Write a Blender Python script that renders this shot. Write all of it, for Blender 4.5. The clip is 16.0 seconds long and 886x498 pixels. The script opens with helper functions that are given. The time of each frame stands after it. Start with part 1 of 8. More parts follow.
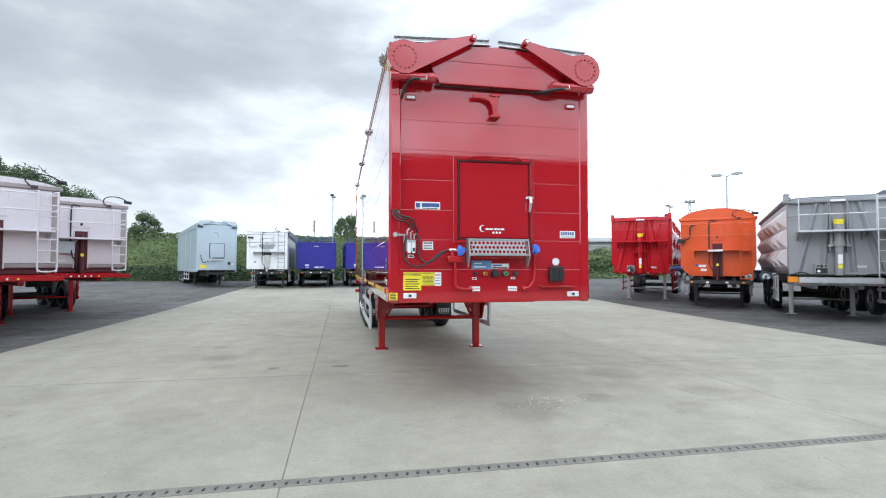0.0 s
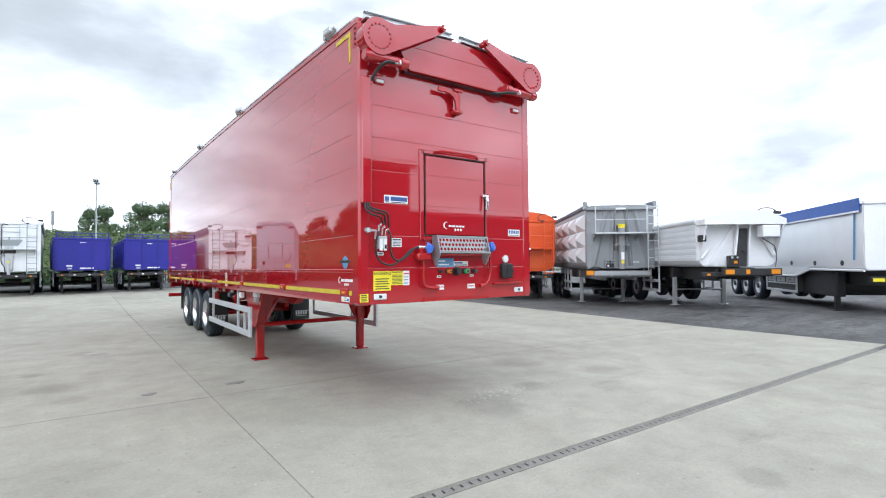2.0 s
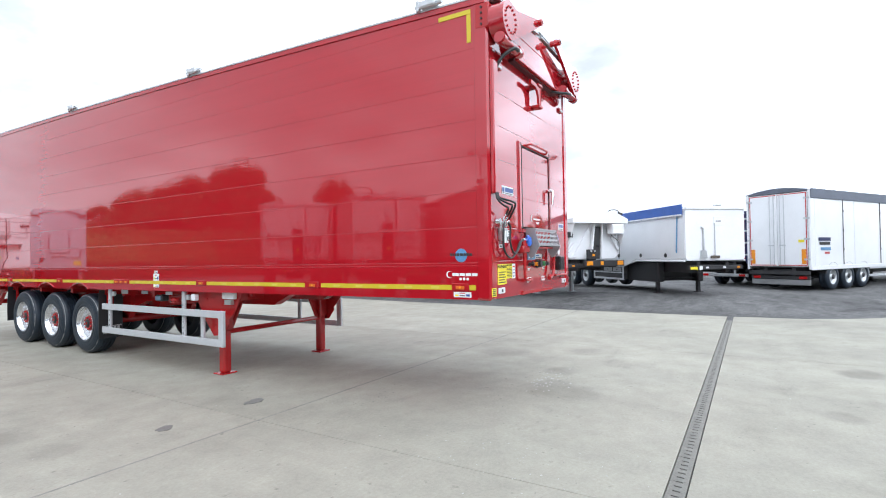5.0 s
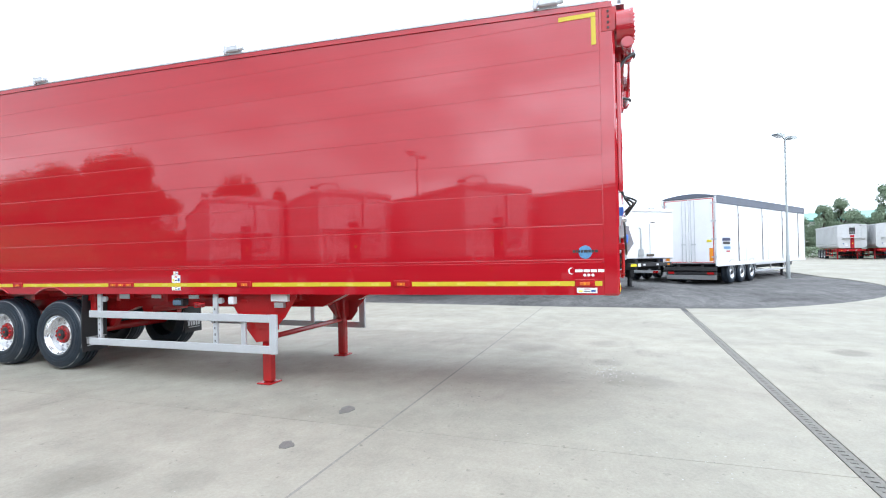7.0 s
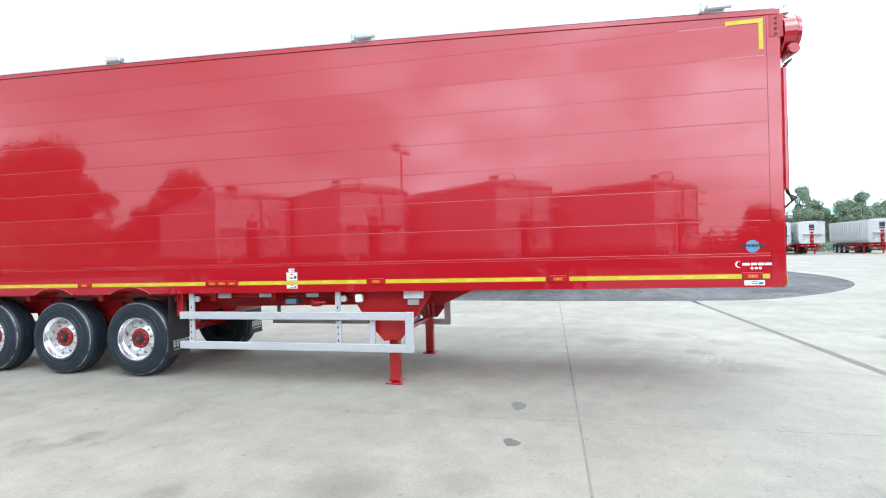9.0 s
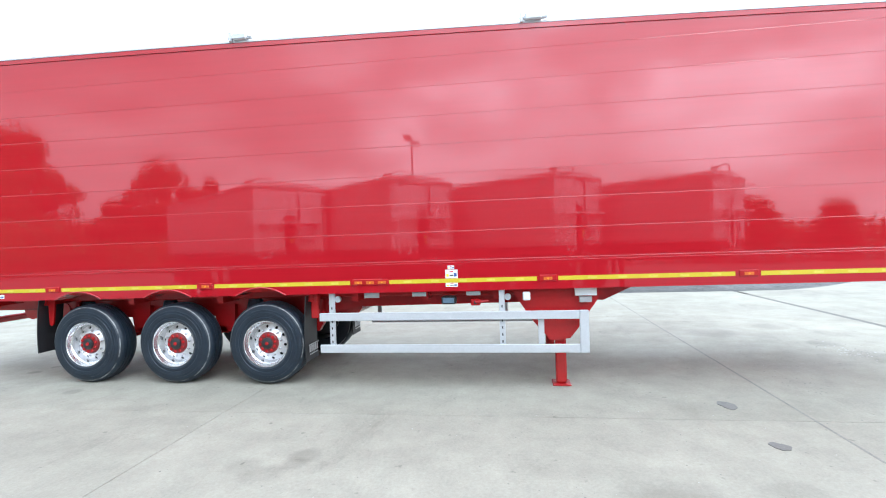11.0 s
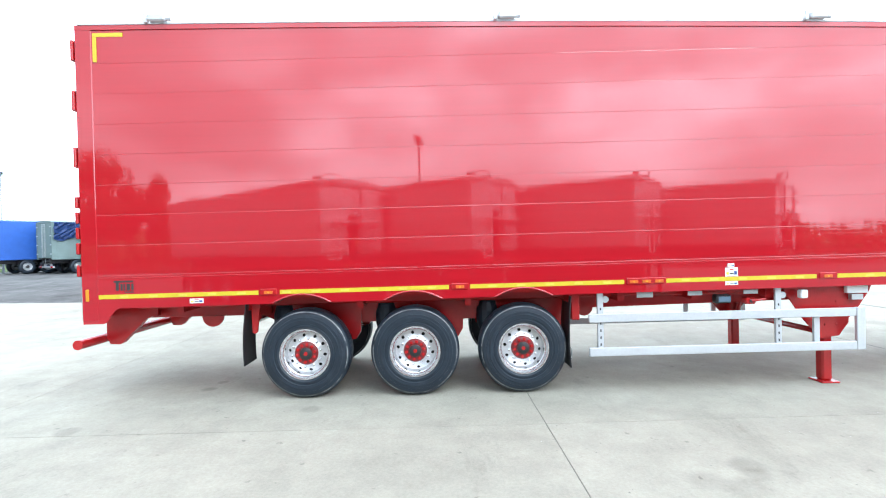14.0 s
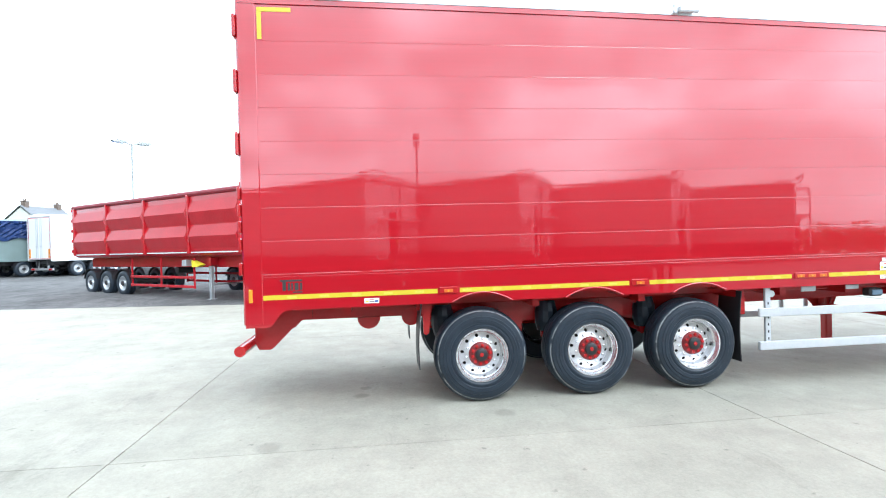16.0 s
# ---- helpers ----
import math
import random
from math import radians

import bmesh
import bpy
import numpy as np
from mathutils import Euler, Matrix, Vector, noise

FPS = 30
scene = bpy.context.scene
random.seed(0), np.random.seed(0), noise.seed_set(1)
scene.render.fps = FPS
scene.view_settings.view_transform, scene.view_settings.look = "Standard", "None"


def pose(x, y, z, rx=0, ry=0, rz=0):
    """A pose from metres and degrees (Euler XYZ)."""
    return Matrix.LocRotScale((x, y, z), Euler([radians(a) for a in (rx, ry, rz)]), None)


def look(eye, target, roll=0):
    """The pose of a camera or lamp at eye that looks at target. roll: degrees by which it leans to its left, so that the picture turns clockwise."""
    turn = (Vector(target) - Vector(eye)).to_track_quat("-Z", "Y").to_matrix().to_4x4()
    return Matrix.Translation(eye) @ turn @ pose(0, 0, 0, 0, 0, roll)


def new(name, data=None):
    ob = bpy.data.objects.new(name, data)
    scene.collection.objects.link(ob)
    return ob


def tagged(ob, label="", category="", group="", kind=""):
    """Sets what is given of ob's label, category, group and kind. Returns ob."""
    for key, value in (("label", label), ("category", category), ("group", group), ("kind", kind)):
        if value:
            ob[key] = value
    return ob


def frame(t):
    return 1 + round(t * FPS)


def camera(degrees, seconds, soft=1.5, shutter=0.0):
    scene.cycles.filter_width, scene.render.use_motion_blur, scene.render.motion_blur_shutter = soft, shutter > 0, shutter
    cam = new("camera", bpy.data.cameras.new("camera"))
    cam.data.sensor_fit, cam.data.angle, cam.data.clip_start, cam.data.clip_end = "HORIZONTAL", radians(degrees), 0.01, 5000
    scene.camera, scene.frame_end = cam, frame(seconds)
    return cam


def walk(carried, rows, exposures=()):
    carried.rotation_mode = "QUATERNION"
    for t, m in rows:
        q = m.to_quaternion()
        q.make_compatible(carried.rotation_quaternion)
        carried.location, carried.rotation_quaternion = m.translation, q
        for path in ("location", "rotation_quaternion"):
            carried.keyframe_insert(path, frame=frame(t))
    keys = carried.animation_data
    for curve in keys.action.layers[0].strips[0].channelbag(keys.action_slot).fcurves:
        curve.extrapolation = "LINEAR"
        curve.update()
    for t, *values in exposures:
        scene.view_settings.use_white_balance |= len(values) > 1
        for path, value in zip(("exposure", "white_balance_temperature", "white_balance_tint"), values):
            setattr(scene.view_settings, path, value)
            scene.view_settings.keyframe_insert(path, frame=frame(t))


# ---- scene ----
cam = camera(82.1, 16.0, soft=1.1)
PATH = [
    (0, (-0.517, -5.712, 1.633), (-0.127, -3.751, 1.701), 0.1),
    (0.5, (-0.935, -5.501, 1.61), (-0.306, -3.603, 1.679), -0.1),
    (1, (-1.402, -5.301, 1.616), (-0.523, -3.506, 1.681), -0.3),
    (1.5, (-1.875, -5.045, 1.627), (-0.827, -3.343, 1.685), -0.4),
    (2, (-2.304, -4.692, 1.637), (-1.143, -3.065, 1.695), -0.5),
    (2.5, (-2.746, -4.321, 1.653), (-1.487, -2.769, 1.708), -0.6),
    (3, (-3.093, -3.913, 1.638), (-1.723, -2.458, 1.684), -0.6),
    (3.5, (-3.488, -3.508, 1.647), (-2.018, -2.153, 1.684), -0.7),
    (4, (-3.825, -3.074, 1.65), (-2.267, -1.821, 1.683), -0.6),
    (4.5, (-4.151, -2.611, 1.642), (-2.515, -1.46, 1.672), -0.7),
    (5, (-4.445, -2.147, 1.656), (-2.734, -1.112, 1.684), -0.9),
    (5.2, (-4.528, -1.954, 1.658), (-2.785, -0.973, 1.678), -0.8),
    (7.3, (-5.491, 0.369, 1.667), (-3.587, 0.983, 1.686), -1.3),
    (7.5, (-5.544, 0.613, 1.658), (-3.632, 1.201, 1.674), -1.4),
    (8, (-5.719, 1.2, 1.678), (-3.79, 1.726, 1.689), -1.4),
    (8.5, (-5.899, 1.803, 1.685), (-3.956, 2.277, 1.691), -1.4),
    (9, (-6.04, 2.46, 1.696), (-4.083, 2.872, 1.7), -1.3),
    (9.2, (-6.115, 2.708, 1.698), (-4.155, 3.105, 1.693), -1.6),
    (11.3, (-6.111, 5.403, 1.801), (-4.127, 5.655, 1.775), -1.6),
    (11.5, (-6.098, 5.689, 1.799), (-4.112, 5.926, 1.776), -1.5),
    (12, (-6.09, 6.385, 1.81), (-4.1, 6.584, 1.781), -1.5),
    (12.5, (-6.104, 7.094, 1.829), (-4.11, 7.245, 1.793), -1.5),
    (13, (-6.095, 7.826, 1.812), (-4.097, 7.917, 1.783), -1.5),
    (13.5, (-6.023, 8.52, 1.782), (-4.023, 8.562, 1.756), -1.5),
    (14, (-5.976, 9.207, 1.806), (-3.976, 9.184, 1.788), -1.4),
    (14.5, (-5.852, 9.936, 1.803), (-3.855, 9.838, 1.79), -1.4),
    (15, (-5.776, 10.598, 1.808), (-3.782, 10.443, 1.794), -1.4),
    (15.5, (-5.654, 11.265, 1.792), (-3.665, 11.059, 1.776), -1.4),
    (16, (-5.57, 11.928, 1.809), (-3.586, 11.682, 1.79), -1.5),
]
walk(cam, [(t, look(eye, target, roll)) for t, eye, target, roll in PATH],
     exposures=((0, -0.20, 6120, 11), (1, -0.06, 6110, 11), (2, -0.09, 6100, 11), (3, -0.10, 6100, 11), (5, 0.02, 6100, 12), (7.5, 0.36, 6000, 11), (9, 0.40, 5950, 10), (11.5, 0.55, 5780, 8), (12.5, 0.63, 5780, 7), (13.5, 0.74, 5810, 7), (16, 0.74, 5870, 7)))

# ---- light ----
SUN_EL, SUN_AZ = radians(46), radians(238)
world = bpy.data.worlds.new("overcast_sky")
scene.world = world
world.use_nodes = True
wn, wl = world.node_tree.nodes, world.node_tree.links
wn.clear()


def wnode(kind, **kw):
    n = wn.new(kind)
    for k, v in kw.items():
        n.inputs[k].default_value = v
    return n


w_out = wn.new("ShaderNodeOutputWorld")
w_bg = wnode("ShaderNodeBackground", Strength=1.0)
w_sky = wn.new("ShaderNodeTexSky")
w_sky.sky_type, w_sky.sun_disc = "NISHITA", False
w_sky.sun_elevation, w_sky.sun_rotation = SUN_EL, SUN_AZ
w_sky.air_density, w_sky.dust_density = 1.2, 3.0
w_co = wn.new("ShaderNodeTexCoord")
w_map = wnode("ShaderNodeMapping", Scale=(1.0, 1.0, 2.6), Location=(0.62, 0.3, 0.1))
w_big = wnode("ShaderNodeTexNoise", Scale=2.7, Detail=7.0, Roughness=0.52)
wl.new(w_co.outputs["Generated"], w_map.inputs["Vector"])
wl.new(w_map.outputs["Vector"], w_big.inputs["Vector"])


def cloud_ramp(stops):
    r = wn.new("ShaderNodeValToRGB").color_ramp
    node = wn[-1]
    r.elements[0].position, r.elements[0].color = stops[0][0], (*stops[0][1], 1)
    r.elements[1].position, r.elements[1].color = stops[-1][0], (*stops[-1][1], 1)
    for at, colour in stops[1:-1]:
        r.elements.new(at).color = (*colour, 1)
    wl.new(w_big.outputs["Fac"], node.inputs["Fac"])
    return node


def toward(direction, lo, hi):
    d = wn.new("ShaderNodeVectorMath")
    d.operation = "DOT_PRODUCT"
    d.inputs[1].default_value = Vector(direction).normalized()
    wl.new(w_co.outputs["Generated"], d.inputs[0])
    m = wnode("ShaderNodeMapRange")
    m.interpolation_type = "SMOOTHSTEP"
    m.inputs["From Min"].default_value, m.inputs["From Max"].default_value = lo, hi
    wl.new(d.outputs["Value"], m.inputs["Value"])
    return m.outputs["Result"]


def blend(fac, a, b, how="MIX"):
    m = wn.new("ShaderNodeMix")
    m.data_type, m.blend_type, m.clamp_factor = "RGBA", how, True
    for key, v in (("Factor", fac), ("A", a), ("B", b)):
        if isinstance(v, (float, int)):
            m.inputs[key].default_value = v
        elif isinstance(v, tuple):
            m.inputs[key].default_value = (*v, 1)
        else:
            wl.new(v, m.inputs[key])
    return m.outputs["Result"]


# a bright thin deck, with heavier grey cloud to the north and a glow where the sun stands behind it
bright = cloud_ramp(((0.30, (0.98, 1.05, 1.12)), (0.44, (1.25, 1.33, 1.41)), (0.52, (1.75, 1.86, 1.98)), (0.62, (2.55, 2.70, 2.87)))).outputs["Color"]
heavy = cloud_ramp(((0.36, (0.66, 0.72, 0.75)), (0.47, (0.78, 0.84, 0.87)), (0.56, (0.98, 1.03, 1.05)), (0.66, (1.2, 1.24, 1.26)))).outputs["Color"]
# small ragged cloud on the thin deck
w_map2 = wnode("ShaderNodeMapping", Scale=(1.0, 1.0, 2.2), Location=(3.1, 1.7, 0.4))
w_small = wnode("ShaderNodeTexNoise", Scale=8.0, Detail=6.0, Roughness=0.55)
wl.new(w_co.outputs["Generated"], w_map2.inputs["Vector"])
wl.new(w_map2.outputs["Vector"], w_small.inputs["Vector"])
w_rag = wn.new("ShaderNodeMapRange")
w_rag.inputs["From Min"].default_value, w_rag.inputs["From Max"].default_value = 0.38, 0.64
w_rag.inputs["To Min"].default_value, w_rag.inputs["To Max"].default_value = 0.90, 1.20
wl.new(w_small.outputs["Fac"], w_rag.inputs["Value"])
bright = blend(1.0, bright, w_rag.outputs["Result"], "MULTIPLY")
deck = blend(toward((-0.42, 0.66, 0.62), 0.58, 0.94), bright, heavy)
deck = blend(toward((math.sin(SUN_AZ) * math.cos(SUN_EL), math.cos(SUN_AZ) * math.cos(SUN_EL), math.sin(SUN_EL)), 0.35, 1.0), deck, blend(1.0, deck, (0.70, 0.74, 0.78), "ADD"))
# broad unseen glow added in the southern deck to brighten the trailer's front
deck = blend(toward((0.25, -0.85, 0.45), 0.45, 1.0), deck, blend(1.0, deck, (0.62, 0.65, 0.69), "ADD"))
w_scale = wn.new("ShaderNodeVectorMath")
w_scale.operation = "SCALE"
w_scale.inputs["Scale"].default_value = 0.10
w_mix = wn.new("ShaderNodeMix")
w_mix.data_type = "RGBA"
w_mix.inputs["Factor"].default_value = 0.88
wl.new(w_sky.outputs["Color"], w_scale.inputs[0])
wl.new(w_scale.outputs[0], w_mix.inputs["A"])
wl.new(deck, w_mix.inputs["B"])
wl.new(w_mix.outputs["Result"], w_bg.inputs["Color"])
wl.new(w_bg.outputs["Background"], w_out.inputs["Surface"])

sun = new("sun", bpy.data.lights.new("sun", "SUN"))
sun.data.energy, sun.data.angle, sun.data.color = 0.6, radians(25), (1.0, 0.97, 0.92)
_d = Vector((math.sin(SUN_AZ) * math.cos(SUN_EL), math.cos(SUN_AZ) * math.cos(SUN_EL), math.sin(SUN_EL)))
sun.matrix_world = look(_d * 60, (0, 0, 0))


# ---- materials ----
def material(name, colour, rough=0.5, metal=0.0, vary=0.12, scale=4.0, grain=60.0, bump=0.0, bump_scale=80.0, coat=0.0,
             stain=None, stain_amount=0.0, stain_scale=1.5, stretch=(1, 1, 1), rough_vary=0.1, island=0.0):
    """A principled material with colour variation at two scales, optional stains and relief."""
    m = bpy.data.materials.new(name)
    m.use_nodes = True
    n, l = m.node_tree.nodes, m.node_tree.links
    b = n["Principled BSDF"]
    b.inputs["Metallic"].default_value = metal
    b.inputs["Coat Weight"].default_value = coat
    b.inputs["Coat Roughness"].default_value = 0.03
    co = n.new("ShaderNodeTexCoord")
    mp = n.new("ShaderNodeMapping")
    mp.inputs["Scale"].default_value = stretch
    l.new(co.outputs["Object"], mp.inputs["Vector"])
    big, fine = n.new("ShaderNodeTexNoise"), n.new("ShaderNodeTexNoise")
    big.inputs["Scale"].default_value, big.inputs["Detail"].default_value = scale, 4
    fine.inputs["Scale"].default_value, fine.inputs["Detail"].default_value = grain, 3
    for t in (big, fine):
        l.new(mp.outputs["Vector"], t.inputs["Vector"])
    add = n.new("ShaderNodeMath")
    add.operation = "ADD"
    l.new(big.outputs["Fac"], add.inputs[0])
    l.new(fine.outputs["Fac"], add.inputs[1])
    src = add.outputs[0]
    if island:
        info = n.new("ShaderNodeObjectInfo")
        mul = n.new("ShaderNodeMath")
        mul.operation, mul.inputs[1].default_value = "MULTIPLY_ADD", island
        l.new(info.outputs["Random"], mul.inputs[0])
        l.new(src, mul.inputs[2])
        src = mul.outputs[0]
    rng = n.new("ShaderNodeMapRange")
    rng.inputs["From Min"].default_value, rng.inputs["From Max"].default_value = 0.6, 1.4
    rng.inputs["To Min"].default_value, rng.inputs["To Max"].default_value = 1 - vary, 1 + vary
    l.new(src, rng.inputs["Value"])
    mul = n.new("ShaderNodeVectorMath")
    mul.operation = "SCALE"
    mul.inputs[0].default_value = colour
    l.new(rng.outputs["Result"], mul.inputs["Scale"])
    col = mul.outputs[0]
    if stain:
        st = n.new("ShaderNodeTexNoise")
        st.inputs["Scale"].default_value, st.inputs["Detail"].default_value = stain_scale, 6
        st.inputs["Roughness"].default_value = 0.65
        l.new(mp.outputs["Vector"], st.inputs["Vector"])
        sr = n.new("ShaderNodeMapRange")
        sr.inputs["From Min"].default_value, sr.inputs["From Max"].default_value = 0.52, 0.74
        sr.inputs["To Max"].default_value = stain_amount
        l.new(st.outputs["Fac"], sr.inputs["Value"])
        mx = n.new("ShaderNodeMix")
        mx.data_type = "RGBA"
        mx.inputs["B"].default_value = (*stain, 1)
        l.new(sr.outputs["Result"], mx.inputs["Factor"])
        l.new(col, mx.inputs["A"])
        col = mx.outputs["Result"]
    l.new(col, b.inputs["Base Color"])
    rr = n.new("ShaderNodeMapRange")
    rr.inputs["To Min"].default_value, rr.inputs["To Max"].default_value = max(0.0, rough * (1 - rough_vary)), min(1, rough * (1 + rough_vary))
    l.new(big.outputs["Fac"], rr.inputs["Value"])
    l.new(rr.outputs["Result"], b.inputs["Roughness"])
    if bump:
        bn = n.new("ShaderNodeTexNoise")
        bn.inputs["Scale"].default_value, bn.inputs["Detail"].default_value = bump_scale, 5
        l.new(mp.outputs["Vector"], bn.inputs["Vector"])
        bp = n.new("ShaderNodeBump")
        bp.inputs["Strength"].default_value, bp.inputs["Distance"].default_value = 1.0, bump
        l.new(bn.outputs["Fac"], bp.inputs["Height"])
        l.new(bp.outputs["Normal"], b.inputs["Normal"])
    return m


RED = material("red_gloss_paint", (0.41, 0.0105, 0.0180), 0.022, vary=0.05, scale=0.8, grain=6, bump=0.00058, bump_scale=1.6,
               stretch=(1, 0.16, 12), coat=1.0)
RED.node_tree.nodes["Principled BSDF"].inputs["Coat Roughness"].default_value = 0.012
RED_FRAME = material("red_frame_paint", (0.40, 0.011, 0.013), 0.25, vary=0.08, scale=2, grain=30, bump=0.0004, bump_scale=30, coat=0.2)
RED_OLD = material("red_dusty_paint", (0.46, 0.012, 0.020), 0.16, vary=0.14, scale=1.2, grain=18, stain=(0.36, 0.03, 0.035), stain_amount=0.25)
RED_SHEET = material("dark_red_sheet", (0.23, 0.016, 0.026), 0.5, vary=0.2, scale=3, grain=30, bump=0.004, bump_scale=6)
MAROON = material("dark_red_recess_and_shadow", (0.075, 0.012, 0.018), 0.5, vary=0.2, scale=3, grain=20)
STEEL = material("galvanised_steel", (0.55, 0.57, 0.58), 0.42, 0.75, vary=0.12, scale=6, grain=60)
GUARD = material("grey_aluminium_rail", (0.56, 0.58, 0.60), 0.40, 0.25, vary=0.08, scale=3, grain=50)
GALV_DULL = material("dull_punched_steel", (0.34, 0.345, 0.35), 0.5, 0.6, vary=0.15, scale=6, grain=60)
WALL_GREY = material("grey_concrete_wall", (0.30, 0.31, 0.30), 0.8, vary=0.12, scale=0.5, grain=8)
DISC_ALLOY = material("brushed_alloy_disc", (0.80, 0.80, 0.81), 0.36, 0.72, vary=0.06, scale=9, grain=60)
# hub red darkened to stand for the shadows between its bolts
HUB_RED = material("shaded_red_hub", (0.19, 0.012, 0.014), 0.35, vary=0.2, scale=12, grain=60)
CHROME = material("polished_alloy", (0.74, 0.75, 0.77), 0.22, 0.9, vary=0.05, scale=8, grain=50)
RUBBER = material("tyre_rubber", (0.013, 0.022, 0.034), 0.46, vary=0.3, scale=5, grain=60, bump=0.0006, bump_scale=120, stain=(0.05, 0.056, 0.065), stain_amount=0.3, stain_scale=7)
RUBBER.node_tree.nodes["Principled BSDF"].inputs["Specular IOR Level"].default_value = 0.45
def worn_tyre():
    """Tyre rubber with a thin pale scuff round the shoulder, broken here and there."""
    m = RUBBER.copy()
    m.name = "scuffed_tyre_rubber"
    n, l = m.node_tree.nodes, m.node_tree.links
    b = n["Principled BSDF"]
    base = b.inputs["Base Color"].links[0].from_socket
    co = n.new("ShaderNodeTexCoord")
    flat = n.new("ShaderNodeVectorMath")
    flat.operation, flat.inputs[1].default_value = "MULTIPLY", (0, 1, 1)
    size = n.new("ShaderNodeVectorMath")
    size.operation = "LENGTH"
    l.new(co.outputs["Object"], flat.inputs[0])
    l.new(flat.outputs[0], size.inputs[0])
    ring = n.new("ShaderNodeMath")
    ring.operation, ring.inputs[1].default_value, ring.inputs[2].default_value = "COMPARE", 0.502, 0.006
    l.new(size.outputs["Value"], ring.inputs[0])
    t = n.new("ShaderNodeTexNoise")
    t.inputs["Scale"].default_value, t.inputs["Detail"].default_value = 9.0, 5
    l.new(co.outputs["Object"], t.inputs["Vector"])
    r = n.new("ShaderNodeMapRange")
    r.inputs["From Min"].default_value, r.inputs["From Max"].default_value, r.inputs["To Max"].default_value = 0.36, 0.55, 0.95
    l.new(t.outputs["Fac"], r.inputs["Value"])
    k = n.new("ShaderNodeMath")
    k.operation = "MULTIPLY"
    l.new(ring.outputs[0], k.inputs[0])
    l.new(r.outputs["Result"], k.inputs[1])
    mx = n.new("ShaderNodeMix")
    mx.data_type = "RGBA"
    mx.inputs["B"].default_value = (0.26, 0.27, 0.27, 1)
    l.new(k.outputs[0], mx.inputs["Factor"])
    l.new(base, mx.inputs["A"])
    l.new(mx.outputs["Result"], b.inputs["Base Color"])
    return m


TYRE = worn_tyre()
BLACK = material("black_plastic", (0.018, 0.018, 0.02), 0.45, vary=0.2, scale=8, grain=80)
HOSE = material("black_rubber_hose", (0.015, 0.015, 0.016), 0.4, vary=0.2, scale=12, grain=80)
SEAL = material("black_door_seal", (0.02, 0.012, 0.012), 0.6)
YELLOW = material("yellow_reflective_tape", (0.60, 0.46, 0.025), 0.35, vary=0.08, scale=6, grain=120)
YELLOW_PALE = material("pale_tape_mark", (0.66, 0.55, 0.08), 0.35)
YELLOW_SIGN = material("yellow_label", (0.85, 0.72, 0.03), 0.4)
WHITE_SIGN = material("white_label", (0.78, 0.80, 0.80), 0.4, vary=0.05)
INK = material("black_ink", (0.03, 0.03, 0.03), 0.5)
INK_BLUE = material("navy_ink", (0.04, 0.09, 0.28), 0.45)
INK_RED = material("red_ink", (0.5, 0.03, 0.03), 0.45)
BLUE_DISC = material("blue_decal", (0.11, 0.27, 0.46), 0.3, vary=0.25, scale=14, grain=60)
BLUE_BAG = material("blue_plastic_cap", (0.05, 0.16, 0.62), 0.35, vary=0.15, scale=20, grain=90)
GREEN = material("green_plastic", (0.06, 0.35, 0.12), 0.4)
AMBER = material("amber_lens", (0.80, 0.29, 0.025), 0.2)
LENS_DULL = material("dull_amber_lens", (0.62, 0.13, 0.025), 0.25)
LENS_RED = material("red_lens", (0.45, 0.01, 0.01), 0.2)
LENS_WHITE = material("clear_lens", (0.75, 0.76, 0.78), 0.15)
WHITE = material("white_paint", (0.83, 0.845, 0.86), 0.24, vary=0.04, scale=1.5, grain=20, stain=(0.62, 0.62, 0.60), stain_amount=0.18, stain_scale=0.9, coat=0.2)
# mottled darker copy of the pale silver: shade on the row's sides, as colour
SHADED_SILVER = material("shaded_silver_side", (0.34, 0.31, 0.31), 0.5, vary=0.14, scale=1.2, grain=14, stain=(0.24, 0.21, 0.20), stain_amount=0.35)
WHITE_PINK = material("pale_silver_paint", (0.70, 0.685, 0.715), 0.36, 0.05, vary=0.06, scale=1.5, grain=20, stain=(0.45, 0.44, 0.44), stain_amount=0.35)
SILVER_GREEN = material("pale_blue_silver_paint", (0.45, 0.54, 0.59), 0.4, 0.25, vary=0.07, scale=1.2, grain=24)
GREY = material("grey_steel_paint", (0.26, 0.275, 0.285), 0.40, 0.1, vary=0.12, scale=1.5, grain=24, stain=(0.3, 0.3, 0.29), stain_amount=0.35)
GREY_PALE = material("pale_ribbed_alloy", (0.74, 0.76, 0.78), 0.34, 0.08, vary=0.08, scale=1.5, grain=24, stain=(0.52, 0.51, 0.49), stain_amount=0.25)
ALLOY = material("dusty_ribbed_alloy", (0.60, 0.61, 0.62), 0.45, 0.3, vary=0.12, scale=1.5, grain=24, stain=(0.33, 0.31, 0.29), stain_amount=0.4)
ORANGE = material("orange_paint", (0.66, 0.085, 0.010), 0.32, vary=0.07, scale=1.4, grain=20, stain=(0.55, 0.16, 0.05), stain_amount=0.35, coat=0.2)
BLUE = material("royal_blue_paint", (0.017, 0.018, 0.25), 0.35, vary=0.12, scale=1.4, grain=18, coat=0.2)
BLUE_TARP = material("blue_tarpaulin", (0.025, 0.10, 0.40), 0.5, vary=0.15, scale=3, grain=30, bump=0.01, bump_scale=4)
NAVY = material("navy_paint", (0.012, 0.022, 0.09), 0.4, vary=0.15, scale=2, grain=20)
NAVY_BLUE = material("crumpled_blue_sheet", (0.02, 0.06, 0.22), 0.4, vary=0.2, scale=4, grain=30)
